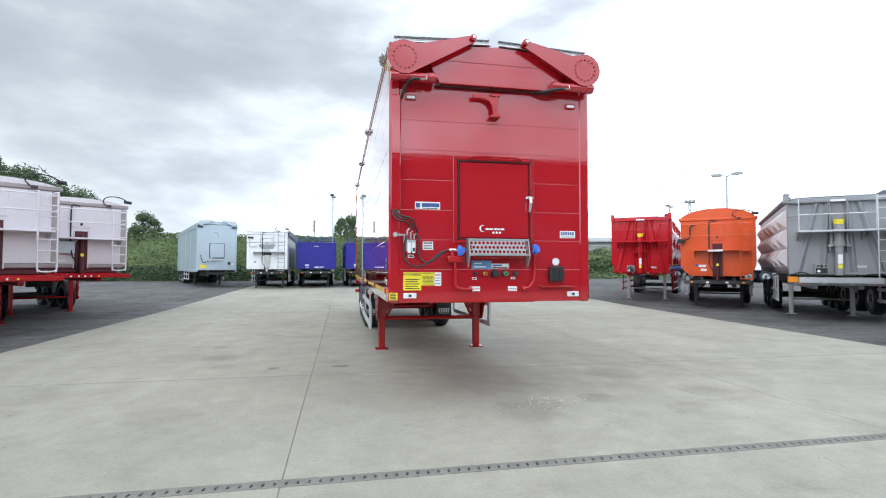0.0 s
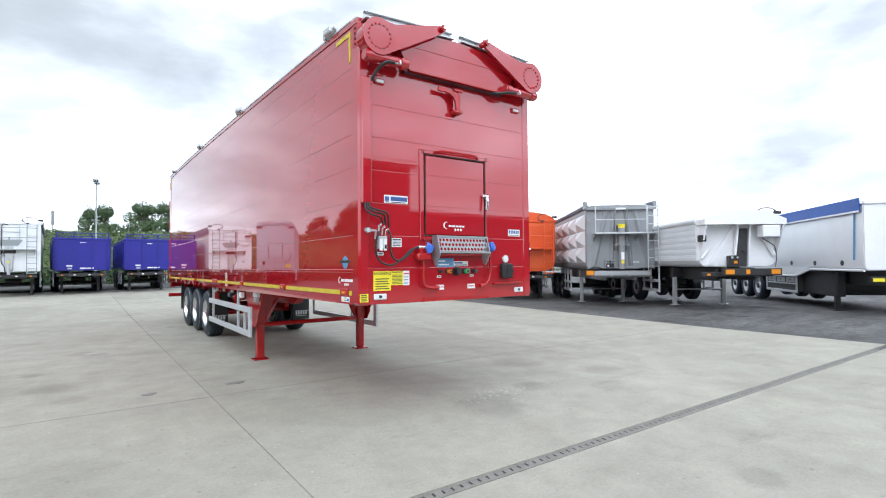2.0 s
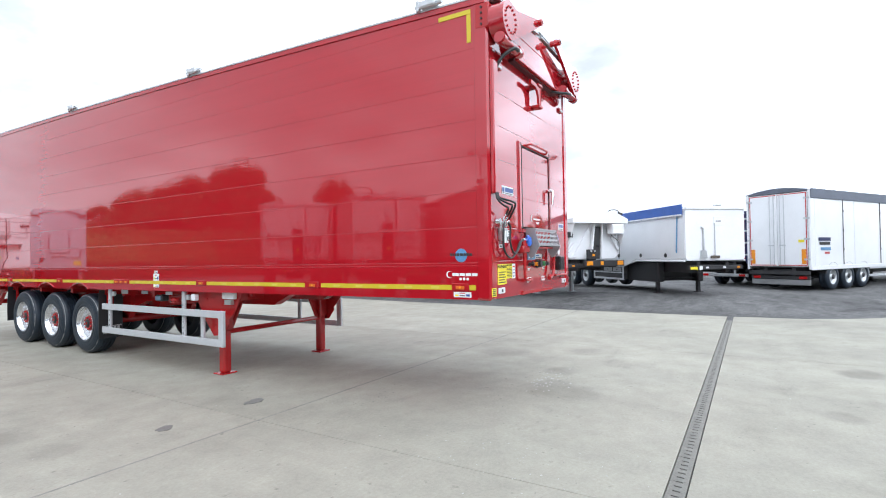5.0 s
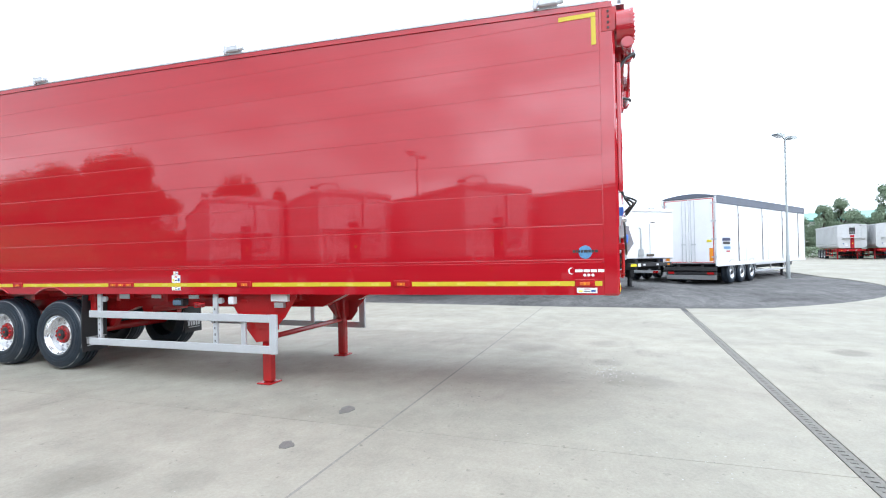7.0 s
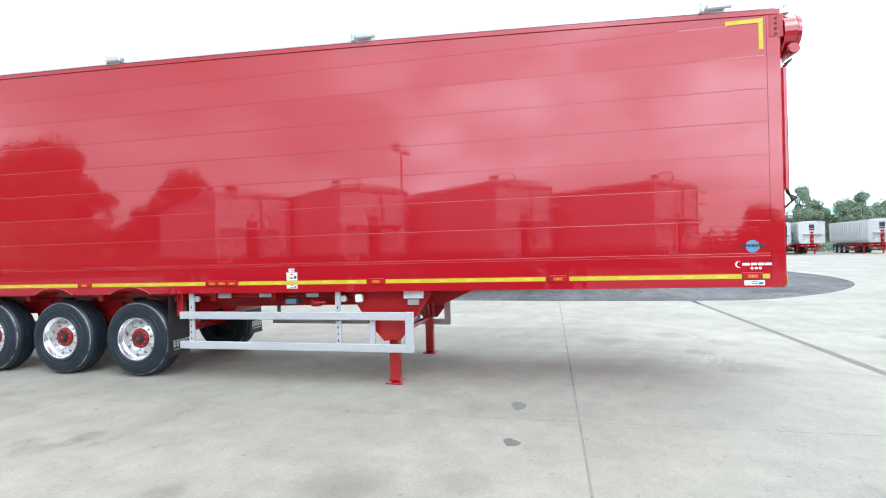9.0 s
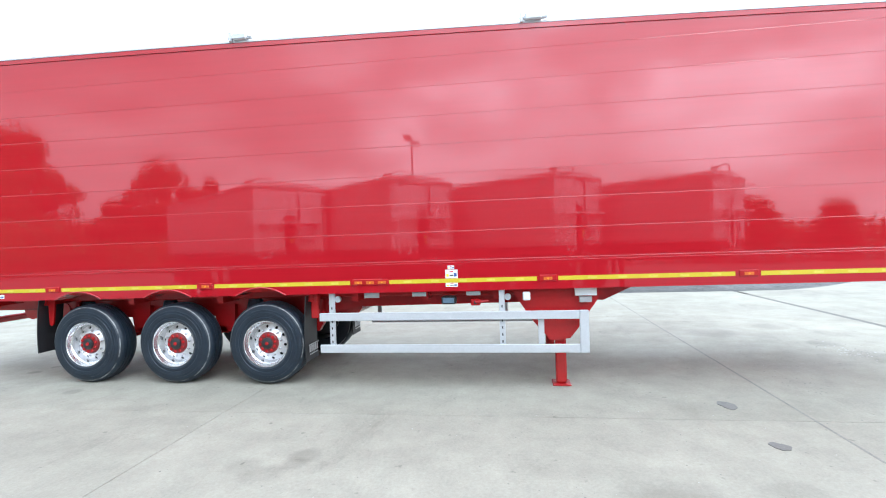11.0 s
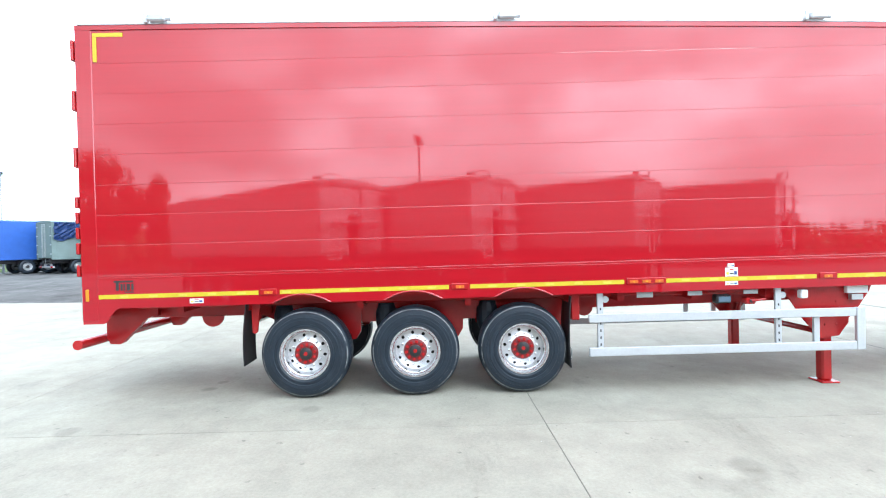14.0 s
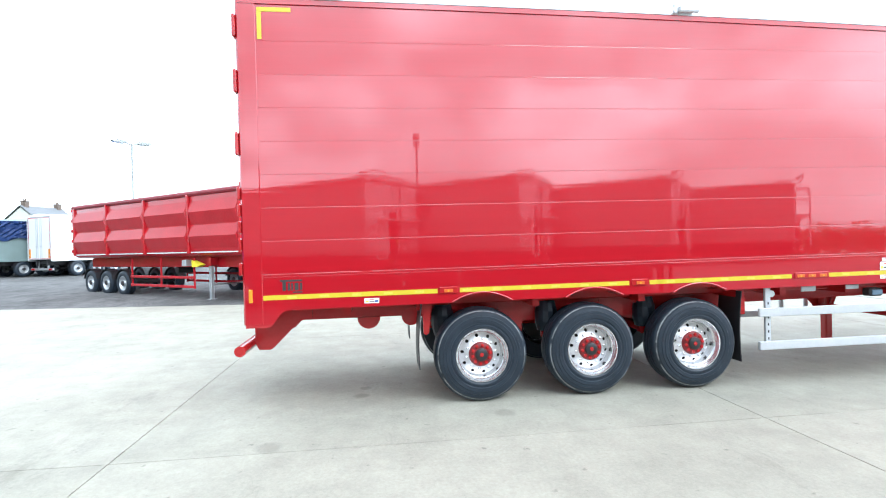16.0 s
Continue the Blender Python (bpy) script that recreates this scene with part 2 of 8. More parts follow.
NAVY_TARP = material("slate_tarpaulin", (0.11, 0.125, 0.16), 0.55, vary=0.2, scale=2, grain=20, bump=0.008, bump_scale=4)
GREEN_GREY = material("grey_green_canvas", (0.17, 0.23, 0.22), 0.6, vary=0.2, scale=1.5, grain=20)
DARK = material("dark_chassis_steel", (0.03, 0.03, 0.032), 0.55, vary=0.3, scale=4, grain=40, stain=(0.11, 0.1, 0.09), stain_amount=0.5)
MODULE = material("slate_blue_plastic", (0.10, 0.16, 0.22), 0.35)
HALL = material("dark_clad_wall", (0.085, 0.09, 0.092), 0.6, vary=0.15, scale=1, grain=10)
LAMP_GREY = material("galvanised_pole", (0.33, 0.36, 0.36), 0.45, 0.5, vary=0.1)


def concrete():
    """Trowelled concrete: cloudy patches, speckle, small dark marks and a few larger stains at their places on the slab."""
    m = bpy.data.materials.new("weathered_concrete")
    m.use_nodes = True
    n, l = m.node_tree.nodes, m.node_tree.links
    b = n["Principled BSDF"]
    co = n.new("ShaderNodeTexCoord")

    def tex(scale, detail, rough, stretch=(1, 1, 1)):
        mp = n.new("ShaderNodeMapping")
        mp.inputs["Scale"].default_value = stretch
        t = n.new("ShaderNodeTexNoise")
        t.inputs["Scale"].default_value, t.inputs["Detail"].default_value, t.inputs["Roughness"].default_value = scale, detail, rough
        l.new(co.outputs["Object"], mp.inputs["Vector"])
        l.new(mp.outputs["Vector"], t.inputs["Vector"])
        return t.outputs["Fac"]

    def ramp(v, lo, hi, a, c):
        r = n.new("ShaderNodeMapRange")
        for key, x in (("From Min", lo), ("From Max", hi), ("To Min", a), ("To Max", c)):
            r.inputs[key].default_value = x
        l.new(v, r.inputs["Value"])
        return r.outputs["Result"]

    def maths(op, *v):
        k = n.new("ShaderNodeMath")
        k.operation = op
        for i, x in enumerate(v):
            if isinstance(x, (int, float)):
                k.inputs[i].default_value = x
            else:
                l.new(x, k.inputs[i])
        return k.outputs[0]

    info = n.new("ShaderNodeObjectInfo")
    tone = maths("MULTIPLY", ramp(tex(0.35, 5, 0.6), 0.3, 0.7, 0.88, 1.10), ramp(tex(2.2, 8, 0.72), 0.3, 0.7, 0.86, 1.12))
    tone = maths("MULTIPLY", tone, ramp(tex(34, 4, 0.7), 0.25, 0.75, 0.88, 1.10))
    tone = maths("MULTIPLY", tone, ramp(tex(1.1, 6, 0.65, (1, 0.16, 1)), 0.35, 0.7, 1.03, 0.93))
    tone = maths("MULTIPLY", tone, ramp(info.outputs["Random"], 0, 1, 0.96, 1.04))
    # thin dark streaks and specks
    tone = maths("MULTIPLY", tone, ramp(tex(0.75, 9, 0.78, (0.5, 1.4, 1)), 0.57, 0.70, 1.0, 0.78))
    tone = maths("MULTIPLY", tone, ramp(tex(9, 3, 0.5), 0.68, 0.76, 1.0, 0.66))
    wob = maths("MULTIPLY", tex(1.6, 6, 0.7), 1.3)
    for x, y, r, dark in ((-2.6, 4.0, 0.42, 0.80), (-2.0, 6.8, 0.17, 0.80), (-2.15, 6.82, 0.14, 0.82), (-2.36, 7.0, 0.22, 0.80), (-2.23, 7.22, 0.20, 0.86), (0.62, 12.2, 0.12, 0.72), (0.95, 12.15, 0.10, 0.74), (-2.38, 3.1, 0.26, 0.84), (1.9, -2.9, 0.22, 0.82), (4.2, 0.3, 0.4, 0.86), (1.65, -0.15, 0.55, 0.82), (2.6, 0.2, 0.3, 0.8), (-2.5, 0.4, 0.5, 0.9),
                          (-0.30, 10.65, 0.13, 0.8), (-0.83, 12.97, 0.14, 0.78), (-4.4, 1.6, 0.7, 0.9), (3.6, 1.5, 0.5, 0.85), (4.2, -3.4, 0.35, 0.72), (-2.87, 5.2, 0.2, 0.82), (-3.4, 9.2, 0.4, 0.9)):
        d = n.new("ShaderNodeVectorMath")
        d.operation = "DISTANCE"
        d.inputs[1].default_value = (x, y, 0)
        l.new(co.outputs["Object"], d.inputs[0])
        edge_v = maths("ADD", maths("DIVIDE", d.outputs["Value"], r), wob)
        tone = maths("MULTIPLY", tone, ramp(edge_v, 1.2, 1.65, dark, 1.0))
    sc = n.new("ShaderNodeVectorMath")
    sc.operation = "SCALE"
    sc.inputs[0].default_value = (0.349, 0.336, 0.279)
    l.new(tone, sc.inputs["Scale"])
    l.new(sc.outputs[0], b.inputs["Base Color"])
    l.new(ramp(tex(1.2, 4, 0.6), 0.3, 0.7, 0.62, 0.88), b.inputs["Roughness"])
    b.inputs["Specular IOR Level"].default_value = 0.22
    bp = n.new("ShaderNodeBump")
    bp.inputs["Distance"].default_value = 0.003
    l.new(tex(70, 5, 0.7), bp.inputs["Height"])
    l.new(bp.outputs["Normal"], b.inputs["Normal"])
    return m


CONCRETE = concrete()


def asphalt():
    """Worn asphalt: pale rubbed lanes, dark damp patches, coarse chippings."""
    m = bpy.data.materials.new("weathered_asphalt")
    m.use_nodes = True
    n, l = m.node_tree.nodes, m.node_tree.links
    b = n["Principled BSDF"]
    b.inputs["Roughness"].default_value = 0.85
    b.inputs["Specular IOR Level"].default_value = 0.25
    co = n.new("ShaderNodeTexCoord")
    value = None
    for scale, detail, rough, stretch, lo, hi, a, c in ((0.22, 6, 0.6, (1, 1, 1), 0.35, 0.68, 0.78, 1.28), (1.3, 8, 0.75, (0.55, 1.5, 1), 0.38, 0.66, 0.72, 1.25),
                                                        (0.8, 9, 0.8, (1, 0.6, 1), 0.54, 0.65, 1.0, 0.42), (7, 6, 0.8, (1, 1, 1), 0.35, 0.68, 0.70, 1.34),
                                                        (45, 3, 0.7, (1, 1, 1), 0.3, 0.72, 0.5, 1.55)):
        mp = n.new("ShaderNodeMapping")
        mp.inputs["Scale"].default_value = stretch
        t = n.new("ShaderNodeTexNoise")
        t.inputs["Scale"].default_value, t.inputs["Detail"].default_value, t.inputs["Roughness"].default_value = scale, detail, rough
        r = n.new("ShaderNodeMapRange")
        for key, x in (("From Min", lo), ("From Max", hi), ("To Min", a), ("To Max", c)):
            r.inputs[key].default_value = x
        l.new(co.outputs["Object"], mp.inputs["Vector"])
        l.new(mp.outputs["Vector"], t.inputs["Vector"])
        l.new(t.outputs["Fac"], r.inputs["Value"])
        if value is None:
            value = r.outputs["Result"]
        else:
            k = n.new("ShaderNodeMath")
            k.operation = "MULTIPLY"
            l.new(value, k.inputs[0])
            l.new(r.outputs["Result"], k.inputs[1])
            value = k.outputs[0]
    sc = n.new("ShaderNodeVectorMath")
    sc.operation = "SCALE"
    sc.inputs[0].default_value = (0.132, 0.131, 0.128)
    l.new(value, sc.inputs["Scale"])
    l.new(sc.outputs[0], b.inputs["Base Color"])
    bp = n.new("ShaderNodeBump")
    bp.inputs["Distance"].default_value = 0.012
    l.new(t.outputs["Fac"], bp.inputs["Height"])
    l.new(bp.outputs["Normal"], b.inputs["Normal"])
    return m


ASPHALT = asphalt()
CHIPS = material("pale_stone_chips", (0.48, 0.47, 0.44), 0.9, vary=0.3, scale=20, grain=60)
JOINT = material("joint_filler", (0.23, 0.225, 0.20), 0.9, vary=0.3, scale=3, grain=30)
DIRT_DARK = material("dark_iron_cover", (0.17, 0.168, 0.155), 0.6, vary=0.3, scale=12, grain=90, bump=0.003, bump_scale=60)
IRON = material("cast_iron_grate", (0.185, 0.18, 0.158), 0.8, 0.0, vary=0.3, scale=8, grain=60, stain=(0.28, 0.26, 0.22), stain_amount=0.6)
GRASS = material("meadow_grass", (0.075, 0.11, 0.035), 0.9, vary=0.4, scale=0.3, grain=4, bump=0.05, bump_scale=3)
# deep green with the shade at the bank's foot put into the colour
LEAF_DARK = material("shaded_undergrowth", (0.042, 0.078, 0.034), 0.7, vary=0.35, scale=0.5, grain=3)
LEAF = material("tree_leaves", (0.085, 0.135, 0.058), 0.7, vary=0.3, scale=0.5, grain=3)
# distant leaves: haze and glare are mixed into this paler green
LEAF_FAR = material("hazed_leaves", (0.215, 0.285, 0.185), 0.7, vary=0.3, scale=0.4, grain=3)
LEAF_LIGHT = material("hedge_leaves", (0.105, 0.155, 0.058), 0.65, vary=0.4, scale=0.35, grain=2.5, stain=(0.20, 0.20, 0.075), stain_amount=0.7, stain_scale=0.3)
BARK = material("bark", (0.09, 0.075, 0.06), 0.9, vary=0.3, scale=4, grain=30, bump=0.02, bump_scale=20)
ROOF = material("slate_roof", (0.16, 0.17, 0.18), 0.6, vary=0.2, scale=2, grain=20)
RENDER_WALL = material("pale_wall_render", (0.60, 0.61, 0.58), 0.8, vary=0.08, scale=0.5, grain=8)
GREEN_ROOF = material("green_metal_roof", (0.10, 0.32, 0.24), 0.4, vary=0.08, scale=0.5, grain=8)
GLASS_DARK = material("dark_window_glass", (0.03, 0.035, 0.04), 0.08)


# ---- mesh helpers ----
def part(name, bm, mat, parent, label=""):
    me = bpy.data.meshes.new(name)
    bmesh.ops.recalc_face_normals(bm, faces=bm.faces)
    bm.to_mesh(me)
    bm.free()
    return mesh_part(name, me, mat, parent, label)


def mesh_part(name, me, mat, parent, label="", at=None):
    if mat is not None and not me.materials:
        me.materials.append(mat)
    ob = new(name, me)
    ob.parent = parent
    if at is not None:
        ob.matrix_basis = at
    if label:
        ob["label"] = label
    return ob


def thing(name, label, category, at=None, group="", kind=""):
    ob = new(name)
    ob.empty_display_size = 0.3
    if at is not None:
        ob.matrix_basis = at
    return tagged(ob, label, category, group, kind)


def smooth(ob, angle=35):
    for p in ob.data.polygons:
        p.use_smooth = True
    ob.data.set_sharp_from_angle(angle=radians(angle))
    return ob


def hexa(bm, pts):
    """A six-sided solid from eight corners: four below, four above, both turning the same way."""
    v = [bm.verts.new(p) for p in pts]
    for f in ((0, 1, 2, 3), (4, 5, 6, 7), (0, 1, 5, 4), (1, 2, 6, 5), (2, 3, 7, 6), (3, 0, 4, 7)):
        bm.faces.new([v[i] for i in f])
    return v


def box(bm, x0, x1, y0, y1, z0, z1, bevel=0.0):
    if bevel > 0:
        b = min(bevel, 0.45 * abs(x1 - x0), 0.45 * abs(y1 - y0), 0.45 * abs(z1 - z0))
        t = bmesh.new()
        hexa(t, [(x0, y0, z0), (x1, y0, z0), (x1, y1, z0), (x0, y1, z0), (x0, y0, z1), (x1, y0, z1), (x1, y1, z1), (x0, y1, z1)])
        bmesh.ops.bevel(t, geom=t.edges[:], offset=b, segments=1, affect="EDGES")
        join(bm, t)
    else:
        hexa(bm, [(x0, y0, z0), (x1, y0, z0), (x1, y1, z0), (x0, y1, z0), (x0, y0, z1), (x1, y0, z1), (x1, y1, z1), (x0, y1, z1)])
    return bm


def join(bm, t):
    vs = [bm.verts.new(v.co) for v in t.verts]
    t.verts.index_update()
    for f in t.faces:
        bm.faces.new([vs[v.index] for v in f.verts])
    t.free()
    return bm


def bx(*a, **k):
    return box(bmesh.new(), *a, **k)


def tube(bm, pts, r, seg=8, caps=True):
    """A round bar along a line of points."""
    pts = [Vector(p) for p in pts]
    rings = []
    for i, p in enumerate(pts):
        a = pts[max(0, i - 1)]
        c = pts[min(len(pts) - 1, i + 1)]
        d = (c - a).normalized()
        u = d.orthogonal().normalized() if i == 0 else (u - d * u.dot(d)).normalized()
        w = d.cross(u)
        rr = r[i] if isinstance(r, (list, tuple)) else r
        rings.append([bm.verts.new(p + rr * (math.cos(2 * math.pi * k / seg) * u + math.sin(2 * math.pi * k / seg) * w)) for k in range(seg)])
    for a, c in zip(rings, rings[1:]):
        for k in range(seg):
            bm.faces.new([a[k], a[(k + 1) % seg], c[(k + 1) % seg], c[k]])
    if caps:
        bm.faces.new(rings[0])
        bm.faces.new(rings[-1])
    return bm


def tb(*a, **k):
    return tube(bmesh.new(), *a, **k)


def curve_pts(ctrl, n=6):
    """A smooth line through points (Catmull-Rom)."""
    c = [Vector(p) for p in ctrl]
    c = [2 * c[0] - c[1]] + c + [2 * c[-1] - c[-2]]
    out = []
    for i in range(1, len(c) - 2):
        for k in range(n):
            t = k / n
            out.append(0.5 * (2 * c[i] + (c[i + 1] - c[i - 1]) * t + (2 * c[i - 1] - 5 * c[i] + 4 * c[i + 1] - c[i + 2]) * t * t
                              + (3 * c[i] - c[i - 1] - 3 * c[i + 1] + c[i + 2]) * t ** 3))
    out.append(c[-2])
    return out


def prism(bm, poly, y0, y1, axis="y"):
    """A flat outline pushed through from y0 to y1. axis y: outline in x, z; x: outline in y, z; z: outline in x, y."""
    def at(p, s):
        return {"y": (p[0], s, p[1]), "x": (s, p[0], p[1]), "z": (p[0], p[1], s)}[axis]
    a = [bm.verts.new(at(p, y0)) for p in poly]
    c = [bm.verts.new(at(p, y1)) for p in poly]
    n = len(poly)
    bm.faces.new(a)
    bm.faces.new(c[::-1])
    for i in range(n):
        bm.faces.new([a[i], a[(i + 1) % n], c[(i + 1) % n], c[i]])
    return bm


def pr(*a, **k):
    return prism(bmesh.new(), *a, **k)


def lathe(bm, profile, seg=32, closed=False):
    """A turned body about the x axis from a line of (x, radius)."""
    rings = [[bm.verts.new((x, r * math.cos(2 * math.pi * k / seg), r * math.sin(2 * math.pi * k / seg))) for k in range(seg)] for x, r in profile]
    pairs = list(zip(rings, rings[1:])) + ([(rings[-1], rings[0])] if closed else [])
    for a, c in pairs:
        for k in range(seg):
            bm.faces.new([a[k], a[(k + 1) % seg], c[(k + 1) % seg], c[k]])
    return bm


def disc_pts(cx, cz, r, n=24, a0=0.0, a1=360.0):
    return [(cx + r * math.cos(radians(a0 + (a1 - a0) * k / n)), cz + r * math.sin(radians(a0 + (a1 - a0) * k / n))) for k in range(n + (a1 - a0 < 360))]


def lettering(body, size, mat, parent, at, name="lettering", bold=0.0):
    """Real letters as a flat mesh, laid by the pose at."""
    cu = bpy.data.curves.new("lettering", "FONT")
    cu.body, cu.size, cu.extrude, cu.offset = body, size, 0.001, bold
    cu.align_x, cu.align_y = "CENTER", "CENTER"
    tmp = new("lettering", cu)
    bpy.context.view_layer.update()
    me = bpy.data.meshes.new_from_object(tmp.evaluated_get(bpy.context.evaluated_depsgraph_get()))
    bpy.data.objects.remove(tmp)
    me.materials.clear()
    return mesh_part(name, me, mat, parent, at=at)


def ground_z(x, y):
    """The yard lies level by the red trailer and climbs gently behind it."""
    up = 0.0105 * max(0.0, y - 13) ** 1.0 + 0.0055 * max(0.0, x - 16)

    def ease(u):
        u = min(1.0, max(0.0, u))
        return u * u * (3 - 2 * u)

    # a low swell in the asphalt bay
    swell = 0.17 * ease((x - 10.7) / 3.6) * ease((y + 4.2) / 3.0) * ease((8.0 - y) / 6.0) * ease((24.0 - x) / 5.0)
    return min(up, 0.9) + swell


# ---- ground ----
def sheet(name, xs, ys, mat, lift=0.0, inside=None, second=None, kind_label="", category=""):
    bm = bmesh.new()
    grid = [[bm.verts.new((x, y, ground_z(x, y) + lift)) for y in ys] for x in xs]
    for i in range(len(xs) - 1):
        for j in range(len(ys) - 1):
            f = bm.faces.new([grid[i][j], grid[i + 1][j], grid[i + 1][j + 1], grid[i][j + 1]])
            if second and not inside((xs[i] + xs[i + 1]) / 2, (ys[j] + ys[j + 1]) / 2):
                f.material_index = 1
    ob = part(name, bm, mat, None)
    if second:
        ob.data.materials.append(second)
    return tagged(ob, kind_label, category, kind="structure")


STEPS = [-1500, -700, -350, -180, -110] + [-80, -70, -60, -50, -40, -30, -25, -20, -15, -10] + list(range(-7, 27)) + [30, 35, 40, 45, 50, 55, 60, 70, 80] + [110, 180, 350, 700, 1500]
sheet("ground", STEPS, STEPS, ASPHALT, -0.03, lambda x, y: abs(x) < 85 and -85 < y < 61, GRASS,
      "dark weathered asphalt yard with grass beyond", "ground")

# concrete slabs, three bays wide, with open joints between them
pavement = thing("pavement", "pale grey concrete slabs with recessed joints and stains", "pavement", kind="structure")
BAYS = [-6.75, -0.95, 4.85, 10.45]
ROWS_Y = [-26, -20, -14, -7.9, -1.737, -1.603, 2.22, 8.17, 14.27, 20.3, 26.4, 32.5]
for i in range(3):
    for j in range(len(ROWS_Y) - 1):
        if j == 4:
            continue
        g = 0.0045
        x0, x1, y0, y1 = BAYS[i] + g, BAYS[i + 1] - g, ROWS_Y[j] + g, ROWS_Y[j + 1] - g
        c, t = 0.002, 0.0
        z = lambda x, y: ground_z(x, y) + t
        bm = bmesh.new()
        flare = lambda y: 0.07 * max(0.0, y - 2.2) if i == 2 else 0.0
        xa, xb = x1 + flare(y0), x1 + flare(y1)
        lo = [bm.verts.new((x, y, ground_z(x, y) - 0.1)) for x, y in ((x0, y0), (xa, y0), (xb, y1), (x0, y1))]
        up = [bm.verts.new((x, y, z(x, y) - 0.002)) for x, y in ((x0, y0), (xa, y0), (xb, y1), (x0, y1))]
        tp = [bm.verts.new((x, y, z(x, y))) for x, y in ((x0 + c, y0 + c), (xa - c, y0 + c), (xb - c, y1 - c), (x0 + c, y1 - c))]
        bm.faces.new(tp)
        for k in range(4):
            bm.faces.new([lo[k], lo[(k + 1) % 4], up[(k + 1) % 4], up[k]])
            bm.faces.new([up[k], up[(k + 1) % 4], tp[(k + 1) % 4], tp[k]])
        part("slab", bm, CONCRETE, pavement)

for x in BAYS[1:3]:
    part("joint_filler", bx(x - 0.012, x + 0.012, -26, 12.9, -0.06, -0.006), JOINT, pavement)
for y, top in ((ROWS_Y[6], 0.0012), (ROWS_Y[7], -0.006)):
    part("joint_filler", bx(BAYS[0], BAYS[3], y - 0.011, y + 0.011, -0.06, top), JOINT, pavement)
# the concrete apron sweeps round the asphalt bay in a wide curve
edge = [(10.55, -2.0), (10.7, -3.4), (11.6, -4.9), (13.2, -6.7), (15.4, -8.4), (18, -9.7), (21.5, -10.5), (26, -10.6), (32, -10.3), (90, -10.3)]
outline = [(10.46, -1.9)] + [tuple(p[:2]) for p in curve_pts([(*e, 0) for e in edge], 4)] + [(90, -60), (-50, -60), (-50, -26.0), (10.46, -26.0)]
apron = pr(outline, -0.08, -0.004, axis="z")
for v in apron.verts:
    v.co.z += ground_z(v.co.x, v.co.y)
tagged(part("apron", apron, CONCRETE, None), "wide concrete apron curving round the asphalt bay", "pavement", kind="structure")

# drain channel with a slotted iron grate
channel = thing("drain_channel", "narrow slotted iron drain across the concrete", "drain", kind="structure")
part("channel", bx(-13.5, 9.9, -1.733, -1.607, -0.09, -0.022), DARK, channel)
gb = bmesh.new()
box(gb, 0, 0.496, -0.062, -0.026, 0, 0.02)
box(gb, 0, 0.496, 0.026, 0.062, 0, 0.02)
for k in range(6):
    prism(gb, [(k * 0.083 - 0.004, -0.0265), (k * 0.083 + 0.058, -0.0265), (k * 0.083 + 0.064, 0.0265), (k * 0.083 + 0.002, 0.0265)], 0, 0.0195, axis="z")
grate_me = bpy.data.meshes.new("grate")
gb.to_mesh(grate_me)
for k in range(46):
    mesh_part("grate", grate_me, IRON, channel, at=pose(-13.4 + 0.5 * k, -1.67, -0.0215))


def stain_patch(x, y, r, mat, lift, squash=0.6, seed=0, name="oil_stain", label="faint dark oil stain on the concrete"):
    rnd = random.Random(seed)
    ph = [rnd.uniform(0, 6.28) for _ in range(4)]
    poly = []
    for k in range(28):
        a = 2 * math.pi * k / 28
        rr = r * (1 + 0.16 * math.sin(2 * a + ph[0]) + 0.1 * math.sin(3 * a + ph[1]) + 0.07 * math.sin(7 * a + ph[2]))
        poly.append((x + rr * math.cos(a), y + squash * rr * math.sin(a)))
    ob = part(name, pr(poly, -0.02, 0.001 + lift, axis="z"), mat, None)
    for v in ob.data.vertices:
        v.co.z += ground_z(v.co.x, v.co.y)
    return tagged(ob, label, "stain", group="stains on the slab", kind="structure")


stain_patch(-0.51, 2.83, 0.115, DIRT_DARK, 0.004, 0.75, 1, "manhole_cover", "small round dark iron cover in the concrete")
stain_patch(-1.57, 2.83, 0.085, DIRT_DARK, 0.004, 0.8, 2, "manhole_cover", "small round dark iron cover in the concrete")


def crack(points, width, seed):
    """A fine wandering crack in the slab."""
    rnd = random.Random(seed)
    pts = []
    for (xa, ya), (xb, yb) in zip(points, points[1:]):
        for k in range(14):
            u = k / 14
            pts.append((xa + (xb - xa) * u + rnd.gauss(0, 0.012), ya + (yb - ya) * u + rnd.gauss(0, 0.012)))
    bm = bmesh.new()
    row = []
    for i, (x, y) in enumerate(pts):
        a, c = pts[max(0, i - 1)], pts[min(len(pts) - 1, i + 1)]
        d = Vector((c[0] - a[0], c[1] - a[1], 0)).normalized()
        w = width * rnd.uniform(0.4, 1.2)
        row.append([bm.verts.new((x - d.y * w * k, y + d.x * w * k, 0.0012)) for k in (-1, 1)])
    for a, c in zip(row, row[1:]):
        bm.faces.new([a[0], a[1], c[1], c[0]])
    tagged(part("crack", bm, JOINT, None), "hairline crack in the concrete slab", "crack", group="cracks in the slab", kind="structure")


crack(((4.0, -7.8), (3.2, -5.0), (3.6, -1.8)), 0.0028, 2)


